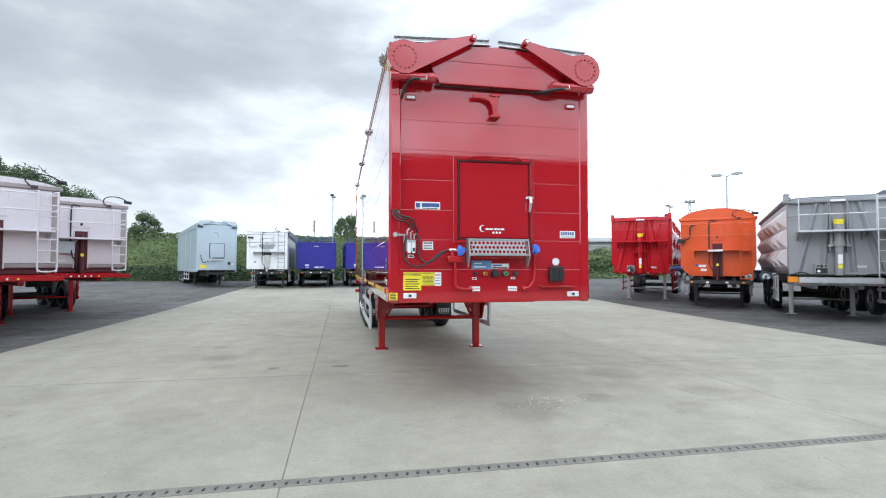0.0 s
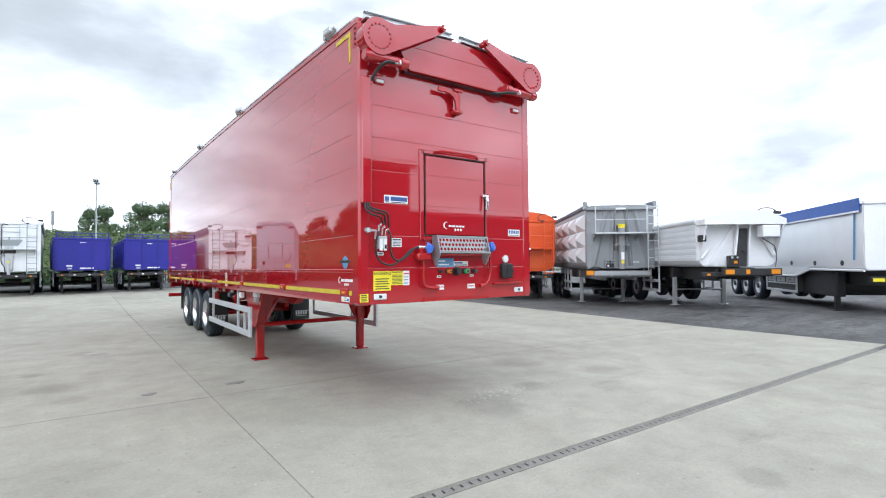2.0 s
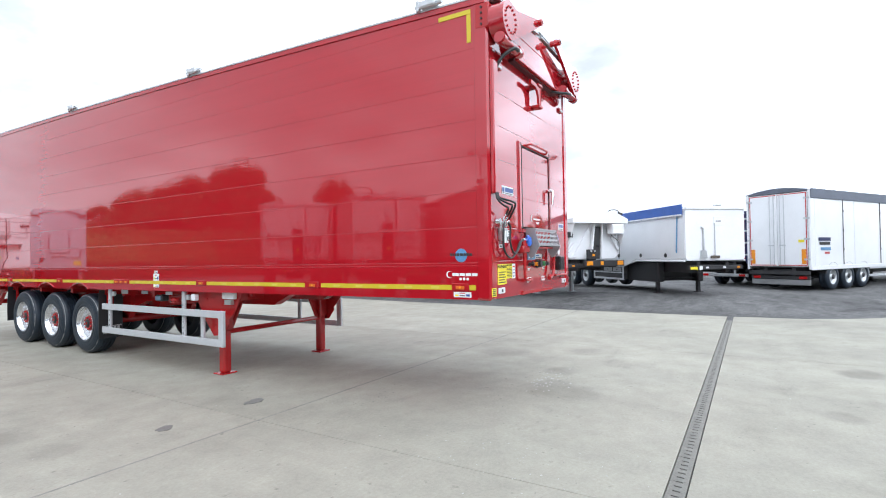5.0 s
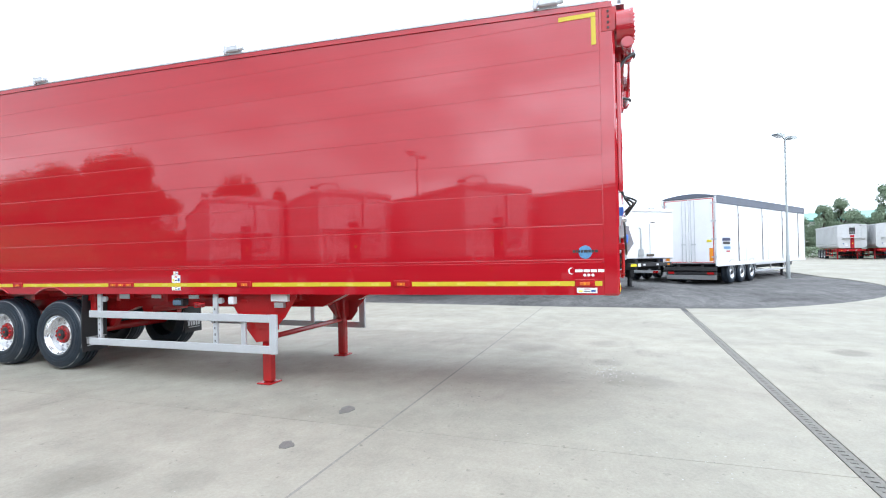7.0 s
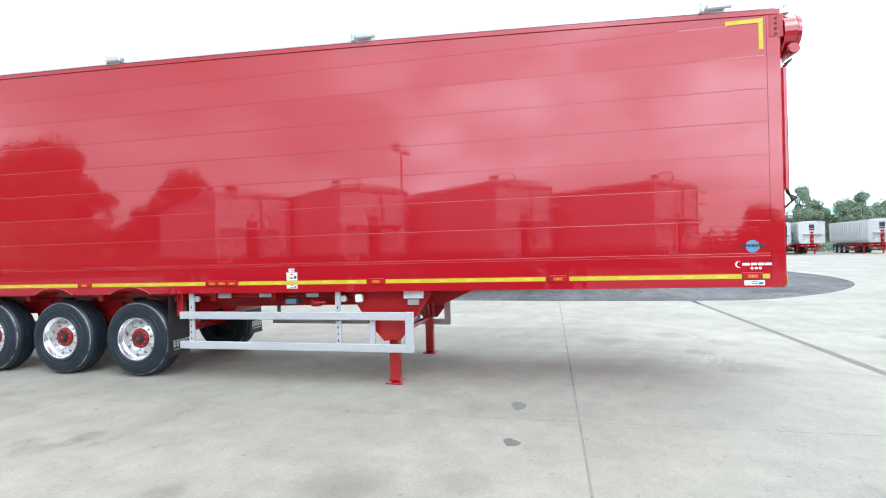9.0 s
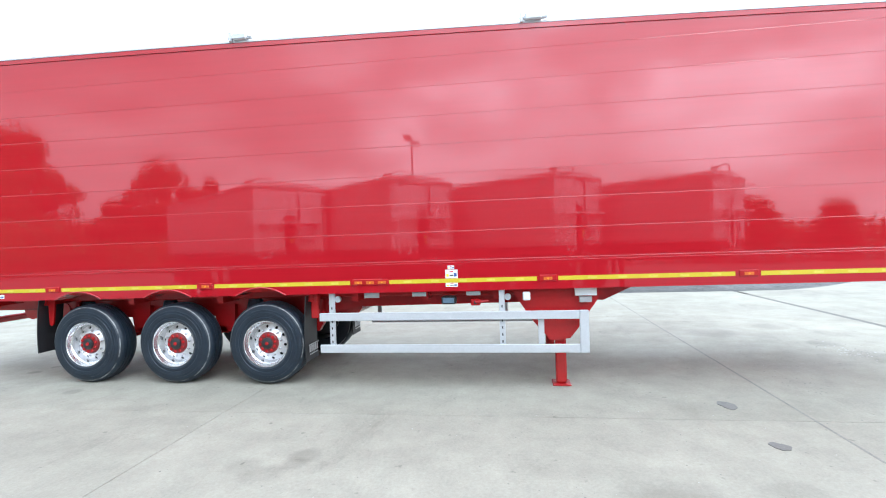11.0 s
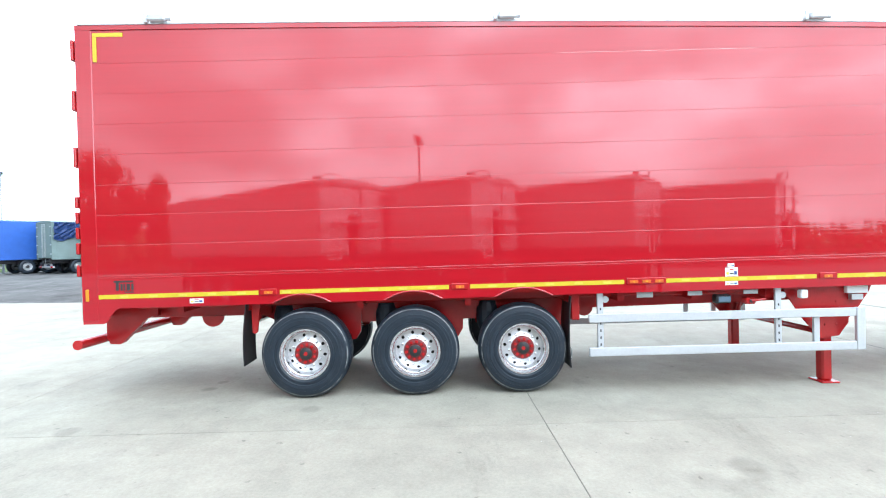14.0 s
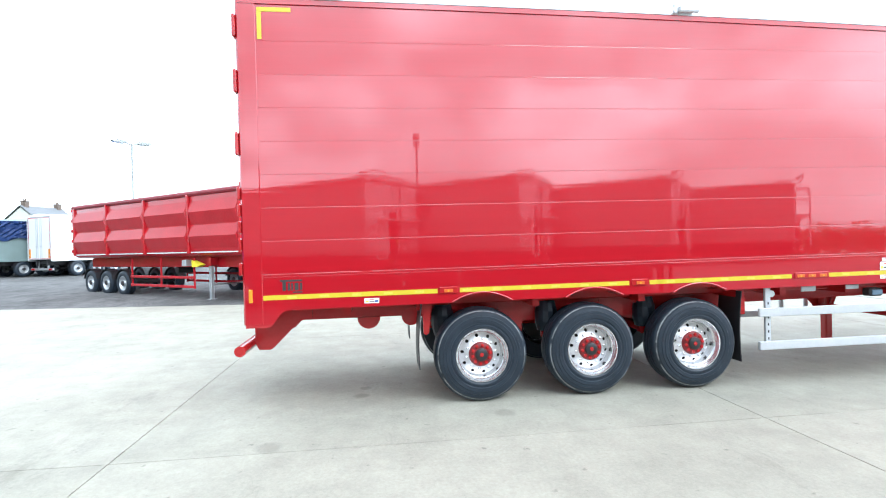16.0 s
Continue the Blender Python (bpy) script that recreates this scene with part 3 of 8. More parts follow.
def grit(name, label, spots, seed, mat):
    """Countless loose chips of stone in a few scatters."""
    rnd = random.Random(seed)
    vs, fs = [], []
    for cx, cy, sx, sy, count, size in spots:
        for _ in range(count):
            x, y = cx + rnd.gauss(0, sx), cy + rnd.gauss(0, sy)
            z, r = ground_z(x, y), size * rnd.uniform(0.4, 1.5)
            a, n0 = rnd.uniform(0, 6.28), len(vs)
            for k in range(5):
                q = a + 2 * math.pi * k / 5
                rr = r * rnd.uniform(0.7, 1.25)
                vs.append((x + rr * math.cos(q), y + rr * math.sin(q), z + 0.0005))
            vs.append((x + 0.2 * r, y, z + r * rnd.uniform(0.3, 0.9)))
            fs += [(n0 + k, n0 + (k + 1) % 5, n0 + 5) for k in range(5)]
    me = bpy.data.meshes.new(name)
    me.from_pydata(vs, [], fs)
    me.materials.append(mat)
    tagged(new(name, me), label, "grit", kind="stuff")


WIDE = ((-1.5, 2.0, 3.0, 5.0, 420, 0.006), (2.5, -3.0, 4.0, 3.0, 320, 0.006), (-2.0, 9.0, 2.5, 3.5, 260, 0.006))
grit("loose_grit", "scattered small dark stones on the concrete", WIDE + ((1.9, 0.1, 0.35, 0.16, 120, 0.008), (2.6, 0.35, 0.3, 0.15, 60, 0.008), (0.4, 1.7, 0.4, 0.2, 40, 0.007)), 71, JOINT)
grit("pale_grit", "scattered pale stone chips on the concrete", ((0.0, 1.0, 3.5, 5.0, 260, 0.005), (1.95, 0.15, 0.3, 0.12, 90, 0.009), (-0.8, -0.5, 0.35, 0.5, 60, 0.006)), 72, CHIPS)


# ---- the red moving-floor trailer ----
main = thing("moving_floor_trailer", "glossy red moving-floor semi-trailer standing on its legs", "trailer")
W, LEN = 2.43, 13.35


def tilt(y, z):
    return z - 0.004 * y


def top_z(y):
    return 4.188 + 0.0365 * y - 0.00125 * y * y


def side_wall(x_out, x_in, label):
    """A wall of long planks on a thin backing; the top edge climbs to the rear and the lower edge arches over the wheels."""
    s = 1 if x_in > x_out else -1
    n = 12
    ys = [0.15 + (LEN - 0.33) * k / n for k in range(n + 1)]
    bm = bmesh.new()
    rows = []
    for y in ys:
        rows.append([bm.verts.new(p) for p in ((x_out + s * 0.010, y, tilt(y, 1.30)), (x_in, y, tilt(y, 1.30)), (x_in, y, top_z(y) - 0.03), (x_out + s * 0.010, y, top_z(y) - 0.03))])
    for a, c in zip(rows, rows[1:]):
        for k in range(4):
            bm.faces.new([a[k], a[(k + 1) % 4], c[(k + 1) % 4], c[k]])
    bm.faces.new(rows[0])
    bm.faces.new(rows[-1])
    wall = part("side_wall", bm, RED_FRAME, main, label)
    edges = [1.590 + 0.3525 * k for k in range(8)] + [None]
    # no two planks stand quite in one plane
    leans = (0.04, -0.10, 0.02, 0.20, 0.06, -0.14, 0.12, -0.06)
    g = 0.0002
    for lo, hi, lean in zip(edges, edges[1:], leans):
        bm = bmesh.new()
        rows = []
        for y in ys:
            z0 = tilt(y, lo) + g
            z1 = tilt(y, hi) - g if hi else top_z(y) - 0.064
            lip = 0.0010 if hi else 0.0006
            d = s * math.tan(radians(lean)) * (z1 - z0) / 2
            xl, xh = x_out - d, x_out + d
            rows.append([bm.verts.new(p) for p in ((x_out + s * 0.012, y, z0), (xl + s * 0.002, y, z0), (xl, y, z0 + 0.0005), (xh, y, z1 - 0.0075), (xh - s * lip, y, z1 - 0.0062), (xh - s * lip * 0.85, y, z1 - 0.005), (xh, y, z1 - 0.0003), (x_out + s * 0.012, y, z1))])
        for a, b in zip(rows, rows[1:]):
            for k in range(7):
                bm.faces.new([a[k], b[k], b[k + 1], a[k + 1]])
        bm.faces.new(rows[0])
        bm.faces.new(rows[-1])
        part("plank", bm, RED, wall)
    # lowest plank, arched over the three wheels
    def low(y):
        z = tilt(y, 1.222 - 0.0015 * y)
        for wy in WHEEL_Y:
            d = abs(y - wy)
            if d < 0.34:
                z = max(z, tilt(y, 1.208) + 0.100 * (1 - (d / 0.34) ** 2))
        return z
    yy = sorted(set([0.15 + (LEN - 0.33) * k / 40 for k in range(41)] + [wy + 0.34 * k / 8 for wy in WHEEL_Y for k in range(-8, 9)]))
    bm = bmesh.new()
    rows = [[bm.verts.new(p) for p in ((x_out + s * 0.014, y, low(y)), (x_out - s * 0.001, y, low(y)), (x_out - s * 0.001, y, tilt(y, 1.375)), (x_out, y, tilt(y, 1.5535)), (x_out - s * 0.0016, y, tilt(y, 1.5555)), (x_out - s * 0.0014, y, tilt(y, 1.558)), (x_out, y, tilt(y, 1.560)), (x_out, y, tilt(y, 1.5825)), (x_out - s * 0.0010, y, tilt(y, 1.5838)), (x_out, y, tilt(y, 1.590) - g), (x_out + s * 0.014, y, tilt(y, 1.590) - g))] for y in yy]
    for a, b in zip(rows, rows[1:]):
        for k in range(9):
            bm.faces.new([a[k], b[k], b[k + 1], a[k + 1]])
    part("plank", bm, RED, wall)
    for wy in WHEEL_Y:
        pts = [(x_out - s * 0.008, wy + 0.34 * k / 8, tilt(wy, 1.208) + 0.100 * (1 - (k / 8) ** 2)) for k in range(-8, 9)]
        lip = smooth(part("arch_lip", tb(pts, 0.010, 8), RED, wall), 60)
        a = [(y, z) for _, y, z in pts] + [(y, z - 0.008) for _, y, z in reversed(pts)]
        part("arch_liner", prism(bmesh.new(), a, x_out, x_out + s * 0.35, axis="x"), RED_FRAME, lip)
    return wall


WHEEL_Y = (8.20, 9.50, 10.81)
left_wall = side_wall(0.0, 0.05, "glossy red aluminium side of long horizontal planks")
side_wall(W, W - 0.05, "glossy red aluminium side of long horizontal planks")

# posts, rails, roof and ends
for x0, x1 in ((-0.004, 0.13), (W - 0.13, W + 0.004)):
    part("front_post", bx(x0, x1, 0.0, 0.168, 1.215, 4.155, bevel=0.022), RED, main)
    part("rear_post", bx(x0 - 0.004 if x0 < 0.5 else x0, x1 if x0 < 0.5 else x1 + 0.004, LEN - 0.196, LEN + 0.02, 0.99, 4.445, bevel=0.02), RED, main)
for x0, x1 in ((-0.012, 0.06), (W - 0.06, W + 0.012)):
    bm = bmesh.new()
    ys = [0.02 + (LEN - 0.02) * k / 12 for k in range(13)]
    rows = [[bm.verts.new((x, y, top_z(y) + dz)) for x, dz in ((x0, -0.062), (x1, -0.062), (x1, 0.0), (x0 + 0.008, 0.0), (x0, -0.008))] for y in ys]
    for a, c in zip(rows, rows[1:]):
        for k in range(5):
            bm.faces.new([a[k], a[(k + 1) % 5], c[(k + 1) % 5], c[k]])
    bm.faces.new(rows[0])
    bm.faces.new(rows[-1])
    part("top_rail", bm, RED, main)
part("floor", bx(0.05, W - 0.05, 0.12, LEN - 0.05, 1.22, 1.30), RED_FRAME, main)
rear_wall = part("rear_door", bx(0.14, W - 0.14, LEN - 0.03, LEN + 0.02, 1.0, 4.39, bevel=0.01), RED, main)
for z in (4.20, 3.62, 2.96, 2.42, 2.24, 2.06, 1.88, 1.62):
    tall = 0.16 if z > 2.9 else 0.09
    part("door_hinge", bx(-0.02, 0.09, LEN + 0.021, LEN + 0.055, z - tall, z + tall / 2, bevel=0.01), RED_FRAME, rear_wall)
# two hinged top covers
for s, xa, xb in ((-1, 0.0, 1.18), (1, W, W - 1.18)):
    bm = bmesh.new()
    for k in range(24):
        ya, yb = 0.05 + (LEN - 0.1) * k / 24, 0.05 + (LEN - 0.1) * (k + 1) / 24
        hexa(bm, [(xa, ya, top_z(ya) + 0.004), (xb, ya, top_z(ya) + 0.045), (xb, yb, top_z(yb) + 0.045), (xa, yb, top_z(yb) + 0.004),
                  (xa, ya, top_z(ya) + 0.02), (xb, ya, top_z(ya) + 0.065), (xb, yb, top_z(yb) + 0.065), (xa, yb, top_z(yb) + 0.02)])
    bmesh.ops.remove_doubles(bm, verts=bm.verts, dist=0.0005)
    cover = part("top_cover", bm, GUARD, main, "dark mesh top cover with a bright metal front edge")
    x_lo, x_hi = (xa + 0.04, xb - 0.02) if s < 0 else (xb + 0.02, xa - 0.06)
    z_lo, z_hi = (4.165, 4.215) if s < 0 else (4.215, 4.165)
    bm = bmesh.new()
    hexa(bm, [(x_lo, -0.10, z_lo - 0.012), (x_hi, -0.10, z_hi - 0.012), (x_hi, 0.05, z_hi - 0.012), (x_lo, 0.05, z_lo - 0.012),
              (x_lo, -0.10, z_lo), (x_hi, -0.10, z_hi), (x_hi, 0.05, z_hi), (x_lo, 0.05, z_lo)])
    hexa(bm, [(x_lo, -0.035, z_lo), (x_hi, -0.035, z_hi), (x_hi, -0.025, z_hi), (x_lo, -0.025, z_lo),
              (x_lo, -0.035, z_lo + 0.062), (x_hi, -0.035, z_hi + 0.062), (x_hi, -0.025, z_hi + 0.062), (x_lo, -0.025, z_lo + 0.062)])
    hexa(bm, [(x_lo, -0.07, z_lo + 0.0625), (x_hi, -0.07, z_hi + 0.0625), (x_hi, -0.025, z_hi + 0.0625), (x_lo, -0.025, z_lo + 0.0625),
              (x_lo, -0.07, z_lo + 0.072), (x_hi, -0.07, z_hi + 0.072), (x_hi, -0.025, z_hi + 0.072), (x_lo, -0.025, z_lo + 0.072)])
    part("edge_channel", bm, STEEL, cover)
    hem = bmesh.new()
    u0, u1 = sorted((xa + s * 0.019, xa - s * 0.05))
    rows = [[hem.verts.new((u, y, top_z(y) + dz)) for u, dz in ((u0, -0.006), (u1, -0.006), (u1, 0.013), (u0, 0.013))] for y in [0.16 + (LEN - 0.2) * k / 24 for k in range(25)]]
    for a, c in zip(rows, rows[1:]):
        for k in range(4):
            hem.faces.new([a[k], a[(k + 1) % 4], c[(k + 1) % 4], c[k]])
    hem.faces.new(rows[0])
    hem.faces.new(rows[-1])
    part("cover_hem", hem, GUARD, cover, "pale grey hem along the cover")
for y in (0.65, 4.68, 8.33, 12.38):
    for x in (-0.03, W + 0.03):
        hg = part("cover_hinge", bx(x - 0.05, x + 0.05, y - 0.10, y + 0.10, top_z(y) + 0.012, top_z(y) + 0.09, bevel=0.015), GUARD, main)
        part("pin", tb([(x, y - 0.16, top_z(y) + 0.045), (x, y + 0.16, top_z(y) + 0.045)], 0.026, 8), GUARD, hg)
        part("clamp", bx(x - 0.025, x + 0.03, y + 0.11, y + 0.155, top_z(y) + 0.0, top_z(y) + 0.115, bevel=0.008), GUARD, hg)

# yellow tape, lamps and marks along the side
for y0, y1 in ((0.17, 0.26), (0.44, 2.25), (2.52, 4.47), (4.72, 6.51), (7.01, 8.83), (9.08, 11.06), (11.31, 13.165)):
    bm = bmesh.new()
    hexa(bm, [(-0.004, y0, tilt(y0, 1.315)), (-0.0012, y0, tilt(y0, 1.315)), (-0.0012, y1, tilt(y1, 1.315)), (-0.004, y1, tilt(y1, 1.315)),
              (-0.004, y0, tilt(y0, 1.365)), (-0.0012, y0, tilt(y0, 1.365)), (-0.0012, y1, tilt(y1, 1.365)), (-0.004, y1, tilt(y1, 1.365))])
    tape = part("reflective_tape", bm, YELLOW, left_wall)
    y = y0 + 0.15
    while y < y1 - 0.12:
        part("tape_mark", bx(-0.0055, -0.0042, y, y + 0.10, tilt(y, 1.325), tilt(y, 1.352)), YELLOW_PALE, tape)
        y += 0.34


def side_lamp(y, count):
    half = 0.10 if count == 1 else 0.23
    z = tilt(y, 1.34)
    hs = part("side_lamp", bx(-0.016, -0.001, y - half, y + half, z - 0.032, z + 0.042, bevel=0.006), RED_FRAME, left_wall)
    for k in range(count):
        c = y + (k - (count - 1) / 2) * 0.15
        part("lens", bx(-0.022, -0.0165, c - 0.05, c + 0.05, z - 0.018, z + 0.018, bevel=0.006), LENS_DULL, hs)
        part("bulb", tb([(-0.0221, c, z), (-0.026, c, z)], 0.012, 8), AMBER, hs)


for y, n in ((0.34, 1), (2.38, 1), (4.59, 1), (6.75, 3), (8.95, 1), (11.19, 1)):
    side_lamp(y, n)
part("corner_tape", bx(-0.005, -0.001, 0.18, 0.55, 4.055, 4.10), YELLOW, left_wall)
part("corner_tape", bx(-0.005, -0.001, 0.18, 0.225, 3.77, 4.053), YELLOW, left_wall)
part("corner_tape", bx(-0.005, -0.001, 12.80, 13.15, 4.31, 4.355), YELLOW, left_wall)
part("corner_tape", bx(-0.005, -0.001, 13.105, 13.15, 4.02, 4.308), YELLOW, left_wall)
part("rear_marker", bx(-0.02, -0.006, 13.27, 13.31, 1.24, 1.38, bevel=0.006), AMBER, main)


def side_label(y0, y1, z0, z1, mat, bars, name="label", parent=None):
    lab = part(name, bx(-0.0065, -0.0045, y0, y1, z0, z1), mat, parent or left_wall)
    for (a, b, c, d, m) in bars:
        part("print", bx(-0.0078, -0.0067, y1 - b * (y1 - y0), y1 - a * (y1 - y0), z0 + c * (z1 - z0), z0 + d * (z1 - z0)), m, lab)
    return lab


LAB = ((0.08, 0.28, 0.2, 0.5, YELLOW_SIGN), (0.35, 0.65, 0.7, 0.85, INK_RED), (0.70, 0.92, 0.2, 0.6, INK_BLUE), (0.35, 0.65, 0.25, 0.4, INK))
side_label(5.70, 5.78, 1.455, 1.50, WHITE_SIGN, LAB)
side_label(5.66, 5.81, 1.345, 1.45, WHITE_SIGN, LAB)
side_label(5.66, 5.81, 1.243, 1.29, WHITE_SIGN, LAB)
side_label(0.22, 0.42, 1.242, 1.295, WHITE_SIGN, LAB)
side_label(11.95, 12.11, 1.19, 1.245, WHITE_SIGN, LAB)
# maker's decals as plain shapes
def crescent(bm, cx, cz, r, s, d0, d1, axis):
    """A moon sickle open to side s, in short pieces."""
    for k in range(10):
        a0, a1 = radians(55 + 25 * k), radians(80 + 25 * k)
        q = []
        for a, inner in ((a0, 0), (a1, 0), (a1, 1), (a0, 1)):
            rr = r * (1 - inner * 0.42 * max(0.05, math.sin((a - radians(55)) / radians(250) * math.pi)))
            q.append((cx + s * rr * math.cos(a), cz + rr * math.sin(a)))
        prism(bm, q, d0, d1, axis=axis)


for a, b, z0, z1 in ((12.76, 12.99, 1.455, 1.475), (12.93, 12.965, 1.36, 1.455), (12.885, 12.91, 1.36, 1.44), (12.855, 12.875, 1.36, 1.44), (12.80, 12.84, 1.36, 1.44), (12.76, 12.785, 1.36, 1.44), (12.76, 12.86, 1.335, 1.348)):
    part("dark_decal", bx(-0.003, -0.0012, a, b, tilt(13, z0) + 0.05, tilt(13, z1) + 0.05), INK, left_wall)
bd = part("blue_decal", pr(disc_pts(0.33, 1.66, 0.068, 24), -0.004, -0.0012, axis="x"), BLUE_DISC, left_wall)
bars = bmesh.new()
for a, b in ((0.205, 0.235), (0.242, 0.27), (0.276, 0.30), (0.305, 0.345), (0.352, 0.375), (0.381, 0.40), (0.406, 0.425), (0.431, 0.455)):
    box(bars, -0.0062, -0.0045, a, b, 1.655, 1.682)
part("decal_bars", bars, INK, bd)
lg = bmesh.new()
crescent(lg, 0.47, 1.468, 0.035, -1, -0.003, -0.0012, "x")
for a, b in ((0.36, 0.435), (0.29, 0.35), (0.22, 0.28), (0.15, 0.21)):
    box(lg, -0.003, -0.0012, a, b, 1.455, 1.483)
for c in (0.34, 0.30, 0.26):
    prism(lg, disc_pts(c, 1.425, 0.015, 10), -0.003, -0.0012, axis="x")
part("white_decal", lg, WHITE_SIGN, left_wall)

# ---- front end ----
front = part("front_wall", bx(0.12, W - 0.12, 0.035, 0.10, 1.22, 4.13), RED_FRAME, main, "glossy red front wall of horizontal planks with a hatch")
F_EDGES = [1.222, 1.60, 1.94, 2.28, 2.625, 2.97, 3.31, 3.72, 4.13]
for lo, hi in zip(F_EDGES, F_EDGES[1:]):
    spans = ((0.112, W - 0.112),)
    if hi <= 2.9 and lo >= 1.9:
        spans = ((0.112, 0.735), (1.725, W - 0.112))
    elif lo < 2.9 < hi:
        spans = ((0.112, 0.735), (1.725, W - 0.112), (0.736, 1.724))
    for k, (a, b) in enumerate(spans):
        z0, z1 = (lo if k < 2 else 2.91) + 0.0005, hi - 0.0005
        part("plank", pr([(0.0345, z0), (0.0135, z0), (0.012, z0 + 0.0005), (0.012, z1 - 0.0075), (0.0104, z1 - 0.0062), (0.0106, z1 - 0.005), (0.012, z1 - 0.0003), (0.0345, z1)], a, b, axis="x"), RED, front)
# hatch with a black seal
hatch = part("hatch", bx(0.815, 1.655, 0.0, 0.03, 1.965, 2.845, bevel=0.004), RED, front)
part("hatch_seam", bx(0.82, 1.65, -0.002, 0.0, 2.625, 2.631), RED_FRAME, hatch)
part("hatch_seam", bx(0.82, 1.65, -0.002, 0.0, 2.28, 2.286), RED_FRAME, hatch)
fr = bmesh.new()
for a in ((0.735, 0.79, 1.90, 2.905), (1.68, 1.725, 1.90, 2.905), (0.79, 1.68, 2.865, 2.905), (0.79, 1.68, 1.90, 1.945)):
    box(fr, a[0], a[1], -0.006, 0.034, a[2], a[3], bevel=0.006)
part("hatch_frame", fr, RED, front)
sl = bmesh.new()
tube(sl, curve_pts([(0.805, -0.002, 1.955), (0.803, -0.002, 2.2), (0.803, -0.002, 2.845), (0.82, -0.002, 2.857), (1.65, -0.002, 2.857), (1.667, -0.002, 2.84), (1.668, -0.002, 1.955), (1.65, -0.002, 1.95), (0.82, -0.002, 1.95), (0.805, -0.002, 1.955)], 4), 0.0065, 6)
part("hatch_seal", sl, SEAL, hatch)
part("grab_bar", tb(curve_pts([(0.92, -0.004, 2.885), (0.97, -0.05, 2.90), (1.10, -0.055, 2.905), (1.38, -0.055, 2.905), (1.50, -0.05, 2.90), (1.56, -0.004, 2.885)], 4), 0.012, 8), RED_FRAME, hatch)
lt = part("latch", bx(1.61, 1.70, -0.05, -0.007, 2.425, 2.46, bevel=0.008), CHROME, hatch, "bright metal hatch latch")
part("latch_lever", tb([(1.655, -0.055, 2.45), (1.66, -0.06, 2.38), (1.648, -0.055, 2.27)], [0.016, 0.02, 0.012], 8), CHROME, lt)
lg = bmesh.new()
crescent(lg, 1.09, 2.075, 0.04, 1, -0.004, -0.0025, "y")
for a, b in ((1.125, 1.17), (1.175, 1.215), (1.225, 1.265), (1.27, 1.305), (1.31, 1.35)):
    box(lg, a, b, -0.004, -0.0025, 2.058, 2.078)
for c in (1.22, 1.26, 1.30):
    prism(lg, disc_pts(c, 2.028, 0.014, 10), -0.004, -0.0025)
part("white_decal", lg, WHITE_SIGN, hatch)
# gable panel that carries the cover arms
gp = bmesh.new()
gv = [(0.56, 3.735), (1.88, 3.735), (2.28, 4.12), (1.55, 4.175), (1.22, 4.19), (0.9, 4.175), (0.16, 4.12), (0.44, 3.95)]
prism(gp, gv, -0.075, 0.011)
part("gable_panel", gp, RED, front)
# dark strip added to draw the shadow under the gable panel's edge
part("gable_shadow_strip", bx(0.52, 1.92, -0.052, 0.0102, 3.700, 3.7345), MAROON, front)
part("gable_seam", bx(0.62, 2.05, -0.079, -0.0755, 3.985, 3.992), RED_FRAME, front)
part("gable_flange", bx(0.56, 1.88, -0.095, 0.011, 3.718, 3.733), RED_FRAME, front)
hk = bmesh.new()
prism(hk, [(0.95, 3.585), (0.95, 3.63), (1.10, 3.625), (1.20, 3.60), (1.255, 3.60), (1.255, 3.40), (1.20, 3.40), (1.185, 3.50), (1.15, 3.555), (1.08, 3.585)], -0.075, -0.05)
box(hk, 1.165, 1.285, -0.09, 0.011, 3.61, 3.645, bevel=0.008)
box(hk, 1.165, 1.285, -0.09, 0.011, 3.365, 3.40, bevel=0.008)
tube(hk, [(1.24, -0.06, 3.40), (1.24, -0.06, 3.61)], 0.022, 8)
part("sheet_hook", hk, RED_FRAME, front)
for x, z in ((0.24, 3.56), (2.19, 3.575)):
    ml = part("marker_lamp", bx(x - 0.06, x + 0.06, -0.01, 0.011, z - 0.028, z + 0.032, bevel=0.006), RED_FRAME, front)
    part("lens", bx(x - 0.045, x + 0.045, -0.02, -0.0105, z - 0.016, z + 0.016, bevel=0.005), LENS_WHITE, ml)
for x, z in ((0.24, 1.30), (2.215, 1.305)):
    ml = part("marker_lamp", bx(x - 0.075, x + 0.075, -0.004, 0.0115, z - 0.03, z + 0.03, bevel=0.006), LENS_WHITE, front)
    part("lens", bx(x - 0.016, x + 0.016, -0.008, -0.0042, z - 0.014, z + 0.014), INK, ml)
